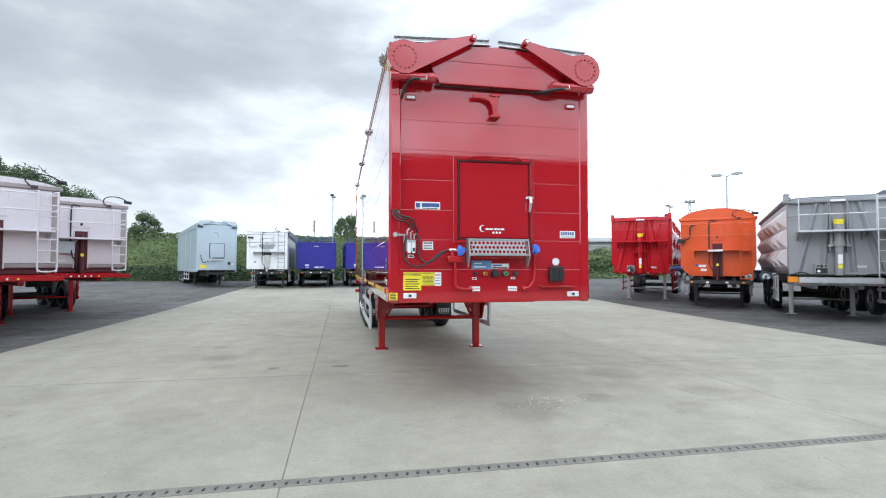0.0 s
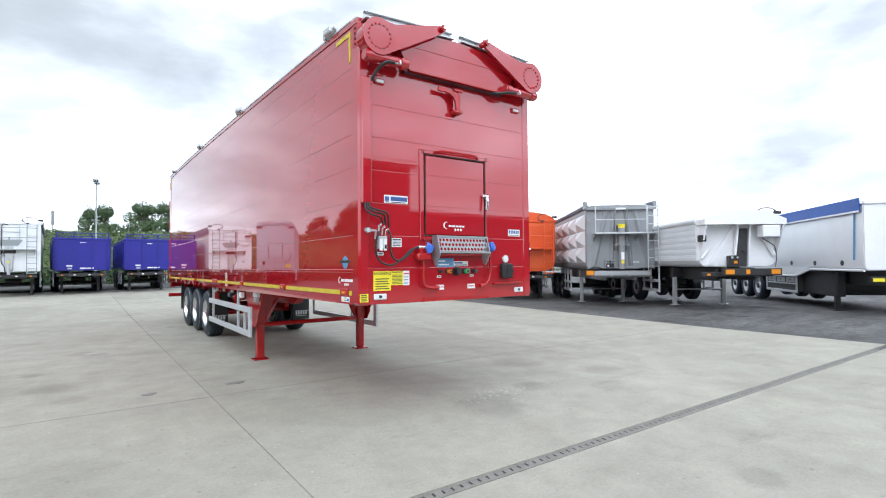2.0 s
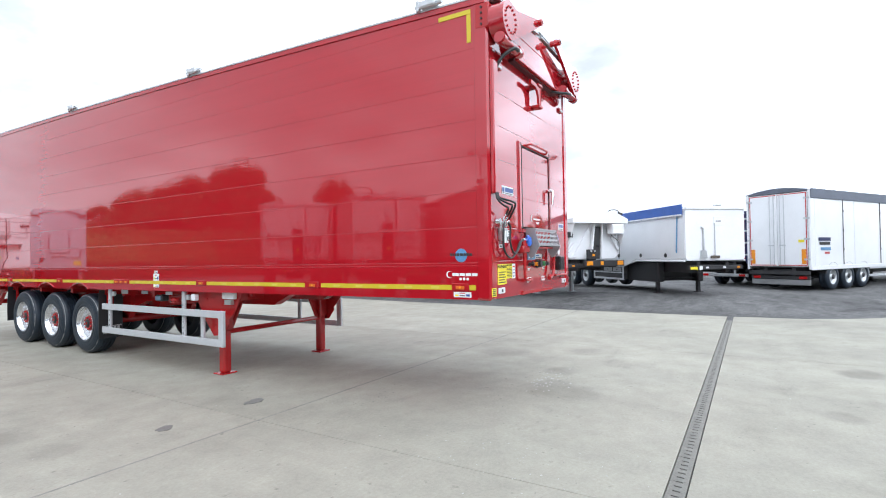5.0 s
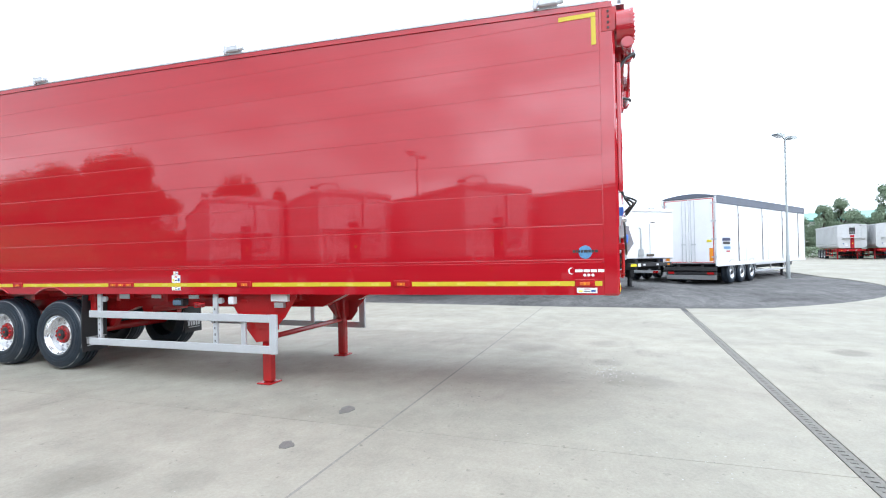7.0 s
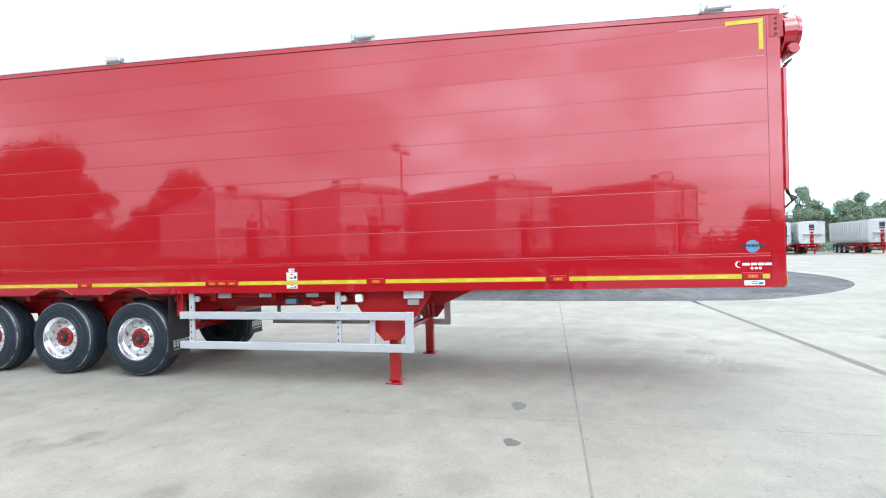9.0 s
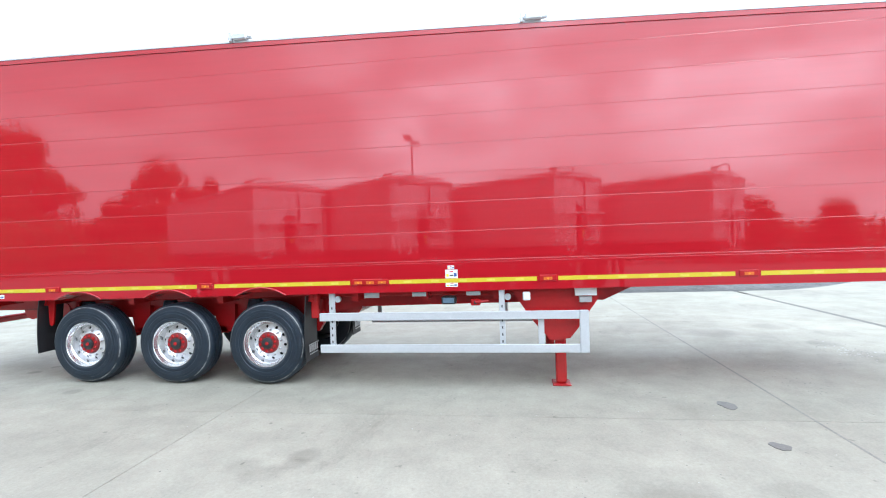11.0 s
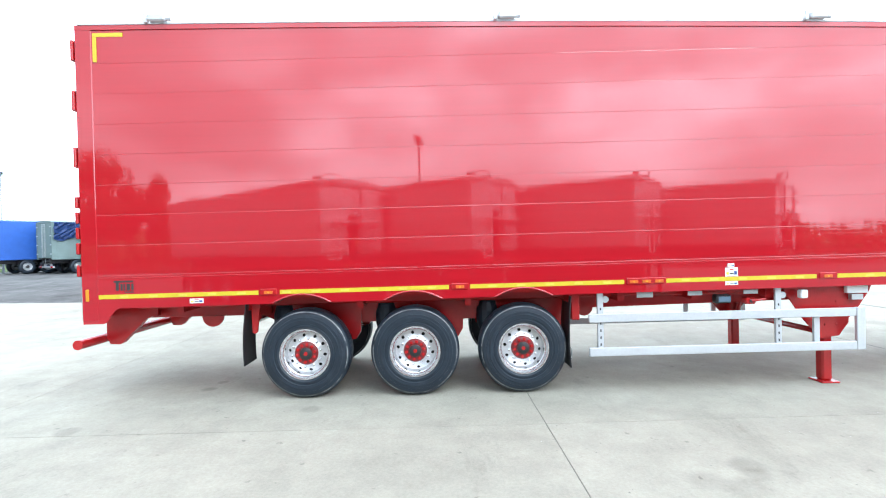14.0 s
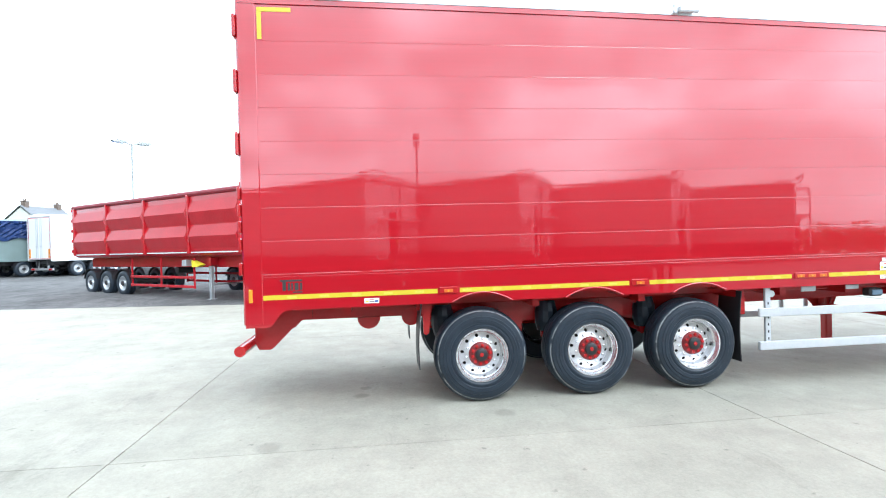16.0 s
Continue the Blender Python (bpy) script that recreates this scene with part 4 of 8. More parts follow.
# cover arms with bolted drums
for s, cx, tip in ((1, 0.15, 0.93), (-1, 2.30, 1.55)):
    cz = 3.955 if s > 0 else 3.965
    dr = bmesh.new()
    prism(dr, disc_pts(cx, cz, 0.185, 28), -0.15, -0.02)
    drum = part("arm_drum", dr, RED, main, "bolted red drum that swings a top cover")
    smooth(drum, 40)
    ar = bmesh.new()
    low_arc = [(cx + s * 0.19 * math.cos(radians(a)), cz + 0.19 * math.sin(radians(a))) for a in range(-70, -271, -14)]
    poly = [(tip - s * 0.02, 4.165), (tip + s * 0.035, 4.20), (tip + s * 0.01, 4.265)] + [(cx + s * 0.17, cz + 0.16)] + low_arc[::-1]
    prism(ar, poly, -0.185, -0.151)
    arm = part("cover_arm", ar, RED, main, "red steel plate arm of a top cover")
    for k in range(16):
        a = 2 * math.pi * k / 16
        x, z = cx + 0.125 * math.cos(a), cz + 0.125 * math.sin(a)
        part("bolt", pr(disc_pts(x, z, 0.011, 6), -0.197, -0.1855), RED_FRAME, arm)
    part("tip_pin", tb([(tip - s * 0.005, -0.225, 4.225), (tip - s * 0.005, -0.10, 4.225)], 0.035, 10), RED_FRAME, arm)
    part("tip_nut", tb([(tip - s * 0.005, -0.242, 4.225), (tip - s * 0.005, -0.2255, 4.225)], 0.018, 6), CHROME, arm)
    act = bmesh.new()
    x0, x1 = (cx - 0.15, cx + 0.36) if s > 0 else (cx - 0.40, cx + 0.12)
    tube(act, [(x0, -0.12, cz - 0.20), (x1, -0.12, cz - 0.20)], 0.052, 12)
    tube(act, [(x0 + 0.02, -0.12, cz - 0.20), (x0 + 0.09, -0.12, cz - 0.20)], 0.062, 12)
    tube(act, [(x1 - 0.09, -0.12, cz - 0.20), (x1 - 0.02, -0.12, cz - 0.20)], 0.062, 12)
    actuator = smooth(part("actuator", act, RED, drum), 40)
    fx = cx + s * 0.22
    part("fitting", tb([(fx - 0.06, -0.19, cz - 0.245), (fx + 0.02, -0.19, cz - 0.24), (fx + 0.025, -0.17, cz - 0.20)], 0.012, 6), CHROME, actuator)
    if s > 0:
        run = [(fx - 0.05, -0.19, cz - 0.245), (fx - 0.14, -0.18, cz - 0.25), (fx - 0.21, -0.10, cz - 0.32), (fx - 0.24, -0.03, cz - 0.42)]
    else:
        run = [(fx - 0.05, -0.19, cz - 0.245), (fx - 0.16, -0.17, cz - 0.255), (fx - 0.26, -0.10, cz - 0.262), (fx - 0.36, -0.04, cz - 0.258)]
    part("hose", tb(curve_pts(run, 5), 0.018, 8), HOSE, actuator)
    bx0, bx1 = (0.0, 0.10) if s > 0 else (W - 0.10, W)
    br = part("arm_bracket", bx(bx0 - 0.008, bx1 + 0.008, -0.02, 0.13, 3.88, 4.13, bevel=0.01), RED_FRAME, drum)
    for k in range(4):
        xo = -0.012 if s > 0 else W + 0.012
        part("bolt", tb([(xo - 0.006, 0.06, 3.92 + 0.055 * k), (xo + 0.006, 0.06, 3.92 + 0.055 * k)], 0.012, 6), DARK, br)
# hose cover on the post, and the hydraulic lines that leave it
part("hose_cover", bx(0.012, 0.125, -0.05, -0.001, 2.26, 3.57, bevel=0.012), RED, front)
valves = part("valve_block", bx(0.19, 0.30, -0.05, 0.0115, 1.80, 1.93, bevel=0.008), STEEL, front, "small valve block with levers and short hoses")
for x in (0.205, 0.255):
    part("valve_plate", bx(x, x + 0.035, -0.056, -0.0505, 1.78, 1.90), WHITE_SIGN, valves)
part("valve_slot", bx(0.262, 0.285, -0.060, -0.0565, 1.80, 1.84), INK, valves)
part("gauge", tb([(0.065, -0.075, 1.985), (0.065, -0.035, 1.985)], 0.03, 14), CHROME, valves)
part("gauge_face", tb([(0.065, -0.079, 1.985), (0.065, -0.0755, 1.985)], 0.023, 14), STEEL, valves)
part("gauge_stem", tb([(0.065, -0.04, 1.985), (0.17, -0.04, 1.985), (0.17, -0.02, 1.90)], 0.012, 6), STEEL, valves)
for k in range(3):
    part("union", tb([(0.20 + 0.04 * k, -0.04, 1.94), (0.20 + 0.04 * k, -0.05, 2.03 - 0.02 * k), (0.225 + 0.04 * k, -0.06, 2.06 - 0.03 * k)], [0.010, 0.011, 0.011], 8), CHROME, valves)
HL = [((0.05, -0.04, 2.27), (0.045, -0.06, 2.20), (0.10, -0.10, 2.14), (0.18, -0.11, 2.12), (0.24, -0.06, 2.06)),
      ((0.07, -0.04, 2.27), (0.075, -0.06, 2.21), (0.13, -0.13, 2.16), (0.21, -0.14, 2.14), (0.275, -0.06, 2.045)),
      ((0.09, -0.04, 2.27), (0.095, -0.06, 2.22), (0.15, -0.16, 2.18), (0.24, -0.16, 2.15), (0.31, -0.06, 2.02)),
      ((0.205, -0.05, 1.98), (0.165, -0.06, 1.88), (0.165, -0.06, 1.74), (0.22, -0.07, 1.655), (0.34, -0.07, 1.63), (0.46, -0.07, 1.69), (0.58, -0.06, 1.79), (0.70, -0.05, 1.815)),
      ((0.30, -0.05, 2.0), (0.335, -0.06, 1.93), (0.325, -0.06, 1.80), (0.36, -0.07, 1.70), (0.44, -0.07, 1.675), (0.53, -0.07, 1.73), (0.62, -0.06, 1.80), (0.70, -0.05, 1.825))]
for line in HL:
    part("hose", tb(curve_pts(line, 6), 0.0105, 8), HOSE, valves)
part("union", tb([(0.68, -0.05, 1.82), (0.76, -0.05, 1.82)], 0.018, 8), CHROME, valves)
# red pipework with blue caps
pw = bmesh.new()
box(pw, 0.665, 0.845, -0.07, 0.0115, 1.675, 1.755, bevel=0.015)
tube(pw, curve_pts([(0.755, -0.04, 1.68), (0.755, -0.04, 1.48), (0.77, -0.04, 1.40), (0.84, -0.04, 1.375), (0.95, -0.03, 1.372)], 5), 0.017, 10)
tube(pw, [(0.72, -0.045, 1.75), (0.72, -0.045, 1.82)], 0.025, 8)
tube(pw, [(0.795, -0.045, 1.75), (0.795, -0.045, 1.82)], 0.025, 8)
tube(pw, [(0.91, -0.03, 1.372), (0.955, -0.03, 1.372)], 0.026, 8)
pipe_l = smooth(part("oil_pipe", pw, RED_FRAME, front), 40)
pw = bmesh.new()
tube(pw, curve_pts([(1.715, -0.04, 1.82), (1.715, -0.04, 1.60), (1.70, -0.04, 1.47), (1.64, -0.04, 1.39), (1.57, -0.03, 1.372)], 5), 0.016, 10)
tube(pw, [(1.61, -0.03, 1.382), (1.56, -0.03, 1.368)], 0.026, 8)
pipe_r = smooth(part("oil_pipe", pw, RED_FRAME, front), 40)


def crumple(cx, cz, parent, seed):
    """A thin plastic bag tied over a coupling."""
    rnd = random.Random(seed)
    bm = bmesh.new()
    bmesh.ops.create_icosphere(bm, subdivisions=2, radius=0.048)
    for v in bm.verts:
        v.co *= 1 + rnd.uniform(-0.28, 0.25)
        v.co = Vector((cx + v.co.x * 0.95, -0.07 + v.co.y * 0.7, cz + v.co.z * 1.25))
    part("blue_cap", bm, BLUE_BAG, parent, "crumpled blue plastic bag over a coupling")


crumple(0.815, 1.81, pipe_l, 3)
crumple(1.715, 1.83, pipe_r, 5)
# folding step with a punched tread
step = part("folding_step", bx(0.90, 1.615, -0.115, -0.10, 1.925, 1.95, bevel=0.004), GALV_DULL, front, "punched galvanised folding step")
for z0, z1 in ((1.752, 1.772),):
    part("lower_edge", bx(0.90, 1.615, -0.155, -0.14, z0, z1, bevel=0.004), GALV_DULL, step)
tr = bmesh.new()


def tread(x, z):
    return (x, -0.108 - 0.04 * (1.935 - z) / 0.17, z)


cols, rws = 14, 3
for r in range(rws):
    for c in range(cols):
        u0 = 0.925 + (c + 0.5 * (r % 2)) * 0.0475
        z0 = 1.775 + r * 0.05
        ring_o = [(u0 + a * 0.0238, z0 + 0.025 + b * 0.025) for a, b in ((-1, -1), (0, -1), (1, -1), (1, 0), (1, 1), (0, 1), (-1, 1), (-1, 0))]
        ring_i = [(u0 + 0.018 * math.cos(radians(225 + 45 * k)), z0 + 0.025 + 0.018 * math.sin(radians(225 + 45 * k))) for k in range(8)]
        vo = [tr.verts.new(tread(*p)) for p in ring_o]
        vi = [tr.verts.new(tread(*p)) for p in ring_i]
        for k in range(8):
            tr.faces.new([vo[k], vo[(k + 1) % 8], vi[(k + 1) % 8], vi[k]])
part("tread", tr, GALV_DULL, step)
part("backing_plate", bx(0.905, 1.605, -0.03, -0.02, 1.76, 1.94), RED_FRAME, step)
for x in (0.893, 1.605):
    side = bmesh.new()
    prism(side, [(-0.16, 1.75), (-0.10, 1.955), (0.0, 1.955), (0.0, 1.70), (-0.05, 1.62), (-0.085, 1.63)], x, x + 0.012, axis="x")
    part("cheek", side, GALV_DULL, step)
part("shelf", bx(0.95, 1.56, -0.08, 0.0115, 1.725, 1.745, bevel=0.004), RED_FRAME, step)
for k, (x, m, r) in enumerate(((1.0, DARK, 0.015), (1.11, AMBER, 0.022), (1.235, BLACK, 0.038), (1.36, GREEN, 0.028), (1.485, DARK, 0.022))):
    so = part("socket", tb([(x, 0.011, 1.55), (x, -0.055, 1.55)], r, 12), m, front)
    part("socket_flange", tb([(x, 0.011, 1.55), (x, -0.012, 1.55)], r * 1.35, 8), BLACK, so)
    if m in (AMBER, GREEN):
        part("socket_eye", tb([(x, -0.0555, 1.55), (x, -0.062, 1.55)], r * 0.6, 10), DARK, so)
lip = bmesh.new()
prism(lip, [(0.74, 1.222), (0.78, 1.262), (1.68, 1.248), (1.72, 1.222)], -0.014, 0.0115)
part("lower_lip", lip, RED_FRAME, front)
part("ledge", bx(1.78, 2.22, -0.045, 0.0115, 1.385, 1.405, bevel=0.006), RED_FRAME, front)
bb = part("connector_box", bx(1.905, 2.075, -0.06, 0.0115, 1.455, 1.635, bevel=0.012), BLACK, front, "black ribbed connector box")
for k in range(3):
    part("box_rib", bx(1.925 + 0.045 * k, 1.945 + 0.045 * k, -0.064, -0.0605, 1.475, 1.615), BLACK, bb)
for x in (1.89, 2.078):
    part("box_clip", bx(x, x + 0.014, -0.045, -0.01, 1.525, 1.56), BLACK, bb)
rf = part("reflector", tb([(1.992, 0.011, 1.69), (1.992, -0.012, 1.69)], 0.04, 16), LENS_WHITE, front)
part("reflector_ring", tb([(1.992, -0.004, 1.69), (1.992, -0.010, 1.69)], 0.047, 16), STEEL, rf)


def front_label(x0, x1, z0, z1, mat, bars=(), name="label", words=()):
    lab = part(name, bx(x0, x1, 0.0085, 0.0117, z0, z1), mat, front)
    lab.location.y = -0.0
    w, h = x1 - x0, z1 - z0
    for a, b, c, d, m in bars:
        part("print", bx(x0 + a * w, x0 + b * w, 0.0068, 0.0082, z0 + c * h, z0 + d * h), m, lab)
    for text, u, v, size, m in words:
        lettering(text, size, m, lab, pose(x0 + u * w, 0.0072, z0 + v * h, 90))
    return lab


front_label(0.295, 0.585, 2.285, 2.37, WHITE_SIGN, ((0.03, 0.2, 0.25, 0.8, INK_BLUE), (0.27, 0.97, 0.3, 0.82, INK_BLUE), (0.05, 0.2, 0.08, 0.18, INK), (0.3, 0.9, 0.08, 0.18, INK)))
front_label(0.165, 0.37, 1.36, 1.565, YELLOW_SIGN, tuple((0.1, 0.9 - 0.1 * (k % 2), 0.08 + 0.125 * k, 0.13 + 0.125 * k, INK) for k in range(5)), "warning_label",
            (("WARNING", 0.5, 0.87, 0.044, INK),))
front_label(0.372, 0.52, 1.415, 1.565, YELLOW_SIGN, tuple((0.08, 0.92, 0.08 + 0.1 * k, 0.12 + 0.1 * k, INK) for k in range(7)), "notice_label",
            (("IMPORTANT", 0.5, 0.9, 0.024, INK),))
front_label(0.523, 0.60, 1.41, 1.565, WHITE_SIGN, ((0.1, 0.9, 0.76, 0.84, INK_RED), (0.1, 0.8, 0.55, 0.6, INK_BLUE), (0.1, 0.8, 0.35, 0.4, INK_BLUE), (0.1, 0.8, 0.12, 0.18, INK_BLUE)))
front_label(0.385, 0.505, 1.82, 1.915, WHITE_SIGN, ((0.08, 0.92, 0.75, 0.9, INK), (0.08, 0.9, 0.5, 0.58, INK), (0.08, 0.85, 0.3, 0.38, INK), (0.08, 0.9, 0.12, 0.2, INK)))
front_label(0.215, 0.285, 1.73, 1.765, WHITE_SIGN, ((0.15, 0.85, 0.3, 0.7, INK),))
front_label(0.95, 1.06, 1.345, 1.40, WHITE_SIGN, (), "return_label", (("RETURN", 0.5, 0.5, 0.026, INK_RED),))
front_label(1.40, 1.51, 1.345, 1.40, WHITE_SIGN, (), "pressure_label", (("PRESSURE", 0.5, 0.5, 0.021, INK_RED),))
front_label(0.96, 1.20, 1.60, 1.70, BLUE_DISC, ((0.1, 0.5, 0.6, 0.75, WHITE_SIGN), (0.1, 0.7, 0.2, 0.35, WHITE_SIGN)))
front_label(1.20, 1.41, 1.61, 1.665, WHITE_SIGN, ((0.05, 0.6, 0.5, 0.8, INK_BLUE), (0.05, 0.9, 0.1, 0.3, INK)))
front_label(0.965, 1.02, 1.48, 1.505, WHITE_SIGN, ((0.15, 0.85, 0.3, 0.7, INK),))
front_label(1.435, 1.49, 1.485, 1.51, WHITE_SIGN, ((0.15, 0.85, 0.3, 0.7, INK),))
front_label(2.055, 2.25, 1.975, 2.06, WHITE_SIGN, tuple((0.06 + 0.15 * k, 0.16 + 0.15 * k, 0.4, 0.85, INK_BLUE) for k in range(6)) + ((0.06, 0.9, 0.12, 0.2, INK),))
yl = part("yellow_label", bx(0.004, 0.10, -0.004, -0.0005, 1.252, 1.335), YELLOW_SIGN, main)
for k in range(4):
    part("print", bx(0.016, 0.088 - 0.01 * (k % 2), -0.0055, -0.0042, 1.262 + 0.018 * k, 1.272 + 0.018 * k), INK, yl)

# ---- running gear ----
for x in (0.72, W - 0.72):
    bm = bmesh.new()
    prism(bm, [(0.35, 1.219), (0.35, 1.195), (3.4, 1.19), (3.85, 0.98), (7.2, 0.935), (7.5, 0.84), (11.2, 0.82), (11.5, 0.955), (12.6, 0.97), (13.1, 1.10), (13.1, 1.219)], x - 0.07, x + 0.07, axis="x")
    part("chassis_beam", bm, RED_FRAME, main)
for x in (0.42, W - 0.42):
    part("side_rail", bx(x - 0.05, x + 0.05, 4.0, 12.95, 1.10, 1.219, bevel=0.012), RED_FRAME, main)
for y in (4.1, 5.2, 6.1, 7.0, 7.6, 8.85, 10.15, 11.5, 12.3):
    part("cross_member", bx(0.15, W - 0.15, y - 0.04, y + 0.04, 1.07, 1.219), RED_FRAME, main)
part("kingpin_plate", bx(0.55, W - 0.55, 0.4, 2.6, 1.185, 1.2185), RED_FRAME, main)
# landing legs
for s, x in ((-1, 0.27), (1, 2.19)):
    leg = part("landing_leg", bx(x - 0.065, x + 0.065, 4.38, 4.51, 0.02, 0.66, bevel=0.02), RED_FRAME, main, "red telescopic landing leg")
    part("outer_leg", bx(x - 0.085, x + 0.085, 4.36, 4.53, 0.62, 1.19, bevel=0.015), RED_FRAME, leg)
    part("foot", bx(x - 0.125, x + 0.125, 4.335, 4.555, 0.0, 0.02, bevel=0.006), RED_FRAME, leg)
    xo = x + s * 0.105
    gs = bmesh.new()
    prism(gs, [(5.02, 1.195), (3.92, 1.195), (3.95, 1.12), (4.11, 0.89), (4.21, 0.79), (4.21, 0.735), (4.33, 0.58), (4.56, 0.55), (4.77, 0.79), (4.98, 1.11)], min(xo, xo - s * 0.014), max(xo, xo - s * 0.014), axis="x")
    gus = part("gusset", gs, RED_FRAME, leg)
    for yy_, zz_ in ((4.30 + 0.2, 0.72), (4.36, 0.72), (4.48, 0.84), (4.36, 1.0), (4.7, 1.08)):
        part("bolt", tb([(xo + s * 0.002, yy_, zz_), (xo + s * 0.012, yy_, zz_)], 0.014, 6), RED_FRAME, gus)
    gb_ = bmesh.new()
    prism(gb_, [(x - s * 0.085, 1.19), (x - s * 0.42, 1.19), (x - s * 0.085, 0.72)], 4.44, 4.456)
    part("web", gb_, RED_FRAME, leg)
part("leg_cross_bar", tb([(0.30, 4.445, 0.60), (2.16, 4.445, 0.60)], 0.038, 8), RED_FRAME, main)
part("leg_strut", tb([(2.10, 4.445, 0.62), (1.84, 4.445, 1.16)], 0.03, 8), RED_FRAME, main)
part("leg_strut", tb([(0.36, 4.445, 0.62), (0.62, 4.445, 1.16)], 0.03, 8), RED_FRAME, main)
# aluminium side guards
for s, x in ((-1, 0.03), (1, W - 0.03)):
    g0 = part("side_guard", bx(x - 0.02, x + 0.02, 4.235, 7.43, 0.835, 0.935, bevel=0.006), GUARD, main, "pale aluminium side guard rails")
    part("lower_rail", bx(x - 0.02, x + 0.02, 4.235, 7.43, 0.435, 0.535, bevel=0.006), GUARD, g0)
    part("end_post", bx(x - 0.024, x + 0.024, 4.13, 4.234, 0.435, 0.938, bevel=0.006), GUARD, g0)
    for y in (4.68, 5.14, 7.28):
        ztop = 0.834 if y < 5 else 1.19
        up = part("upright", bx(x - s * 0.045 - 0.018, x - s * 0.045 + 0.018, y - 0.035, y + 0.035, 0.50, ztop, bevel=0.004), GUARD, g0)
        if y > 5:
            for k in range(6):
                part("slot", bx(x - s * 0.045 + (0.0181 if s > 0 else -0.0196), x - s * 0.045 + (0.0196 if s > 0 else -0.0181), y - 0.008, y + 0.008, 0.55 + 0.085 * k, 0.58 + 0.085 * k), DARK, up)
            part("bracket", tb([(x + 0.02 - s * 0.07, y - 0.07, 1.10), (x - 0.02 - s * 0.07, y - 0.07, 1.10)], 0.04, 12), GUARD, up)
# plates, lamps and levers under the edge
for y, h_, w_ in ((6.75, 0.038, 0.095), (6.15, 0.028, 0.085), (5.48, 0.026, 0.085)):
    part("rating_plate", bx(0.040, 0.0495, y - w_, y + w_, 1.155 - h_, 1.155 + h_ * 0.8), GALV_DULL, main)
part("document_plate", bx(0.10, 0.155, 4.02, 4.27, 1.10, 1.19), WHITE_SIGN, main)
part("small_plate", bx(0.10, 0.155, 4.08, 4.22, 1.02, 1.085), STEEL, main)
part("work_lamp", bx(0.02, 0.10, 4.80, 4.89, 1.06, 1.16, bevel=0.012), LENS_WHITE, main)
bxm = part("brake_module", bx(0.06, 0.18, 5.70, 5.88, 1.02, 1.12, bevel=0.015), BLACK, main)
part("module_face", bx(0.05, 0.0595, 5.72, 5.86, 1.04, 1.10), MODULE, bxm)
rv = part("release_valve", bx(0.07, 0.17, 5.40, 5.52, 1.00, 1.08, bevel=0.012), RED_FRAME, main)
part("lever", tb([(0.066, 5.46, 1.045), (0.05, 5.40, 1.05), (0.05, 5.30, 1.062)], [0.016, 0.016, 0.012], 8), RED_FRAME, rv)
part("knob", tb([(0.0695, 5.46, 1.04), (0.055, 5.46, 1.04)], 0.022, 10), BLACK, rv)
tk = part("air_tank", tb([(0.85, 7.25, 0.92), (1.60, 7.25, 0.92)], 0.12, 18), RED_FRAME, main)
smooth(tk)
smooth(part("air_tank", tb([(0.54, 11.58, 0.955), (1.3, 11.58, 0.955)], 0.11, 18), RED_FRAME, main), 40)


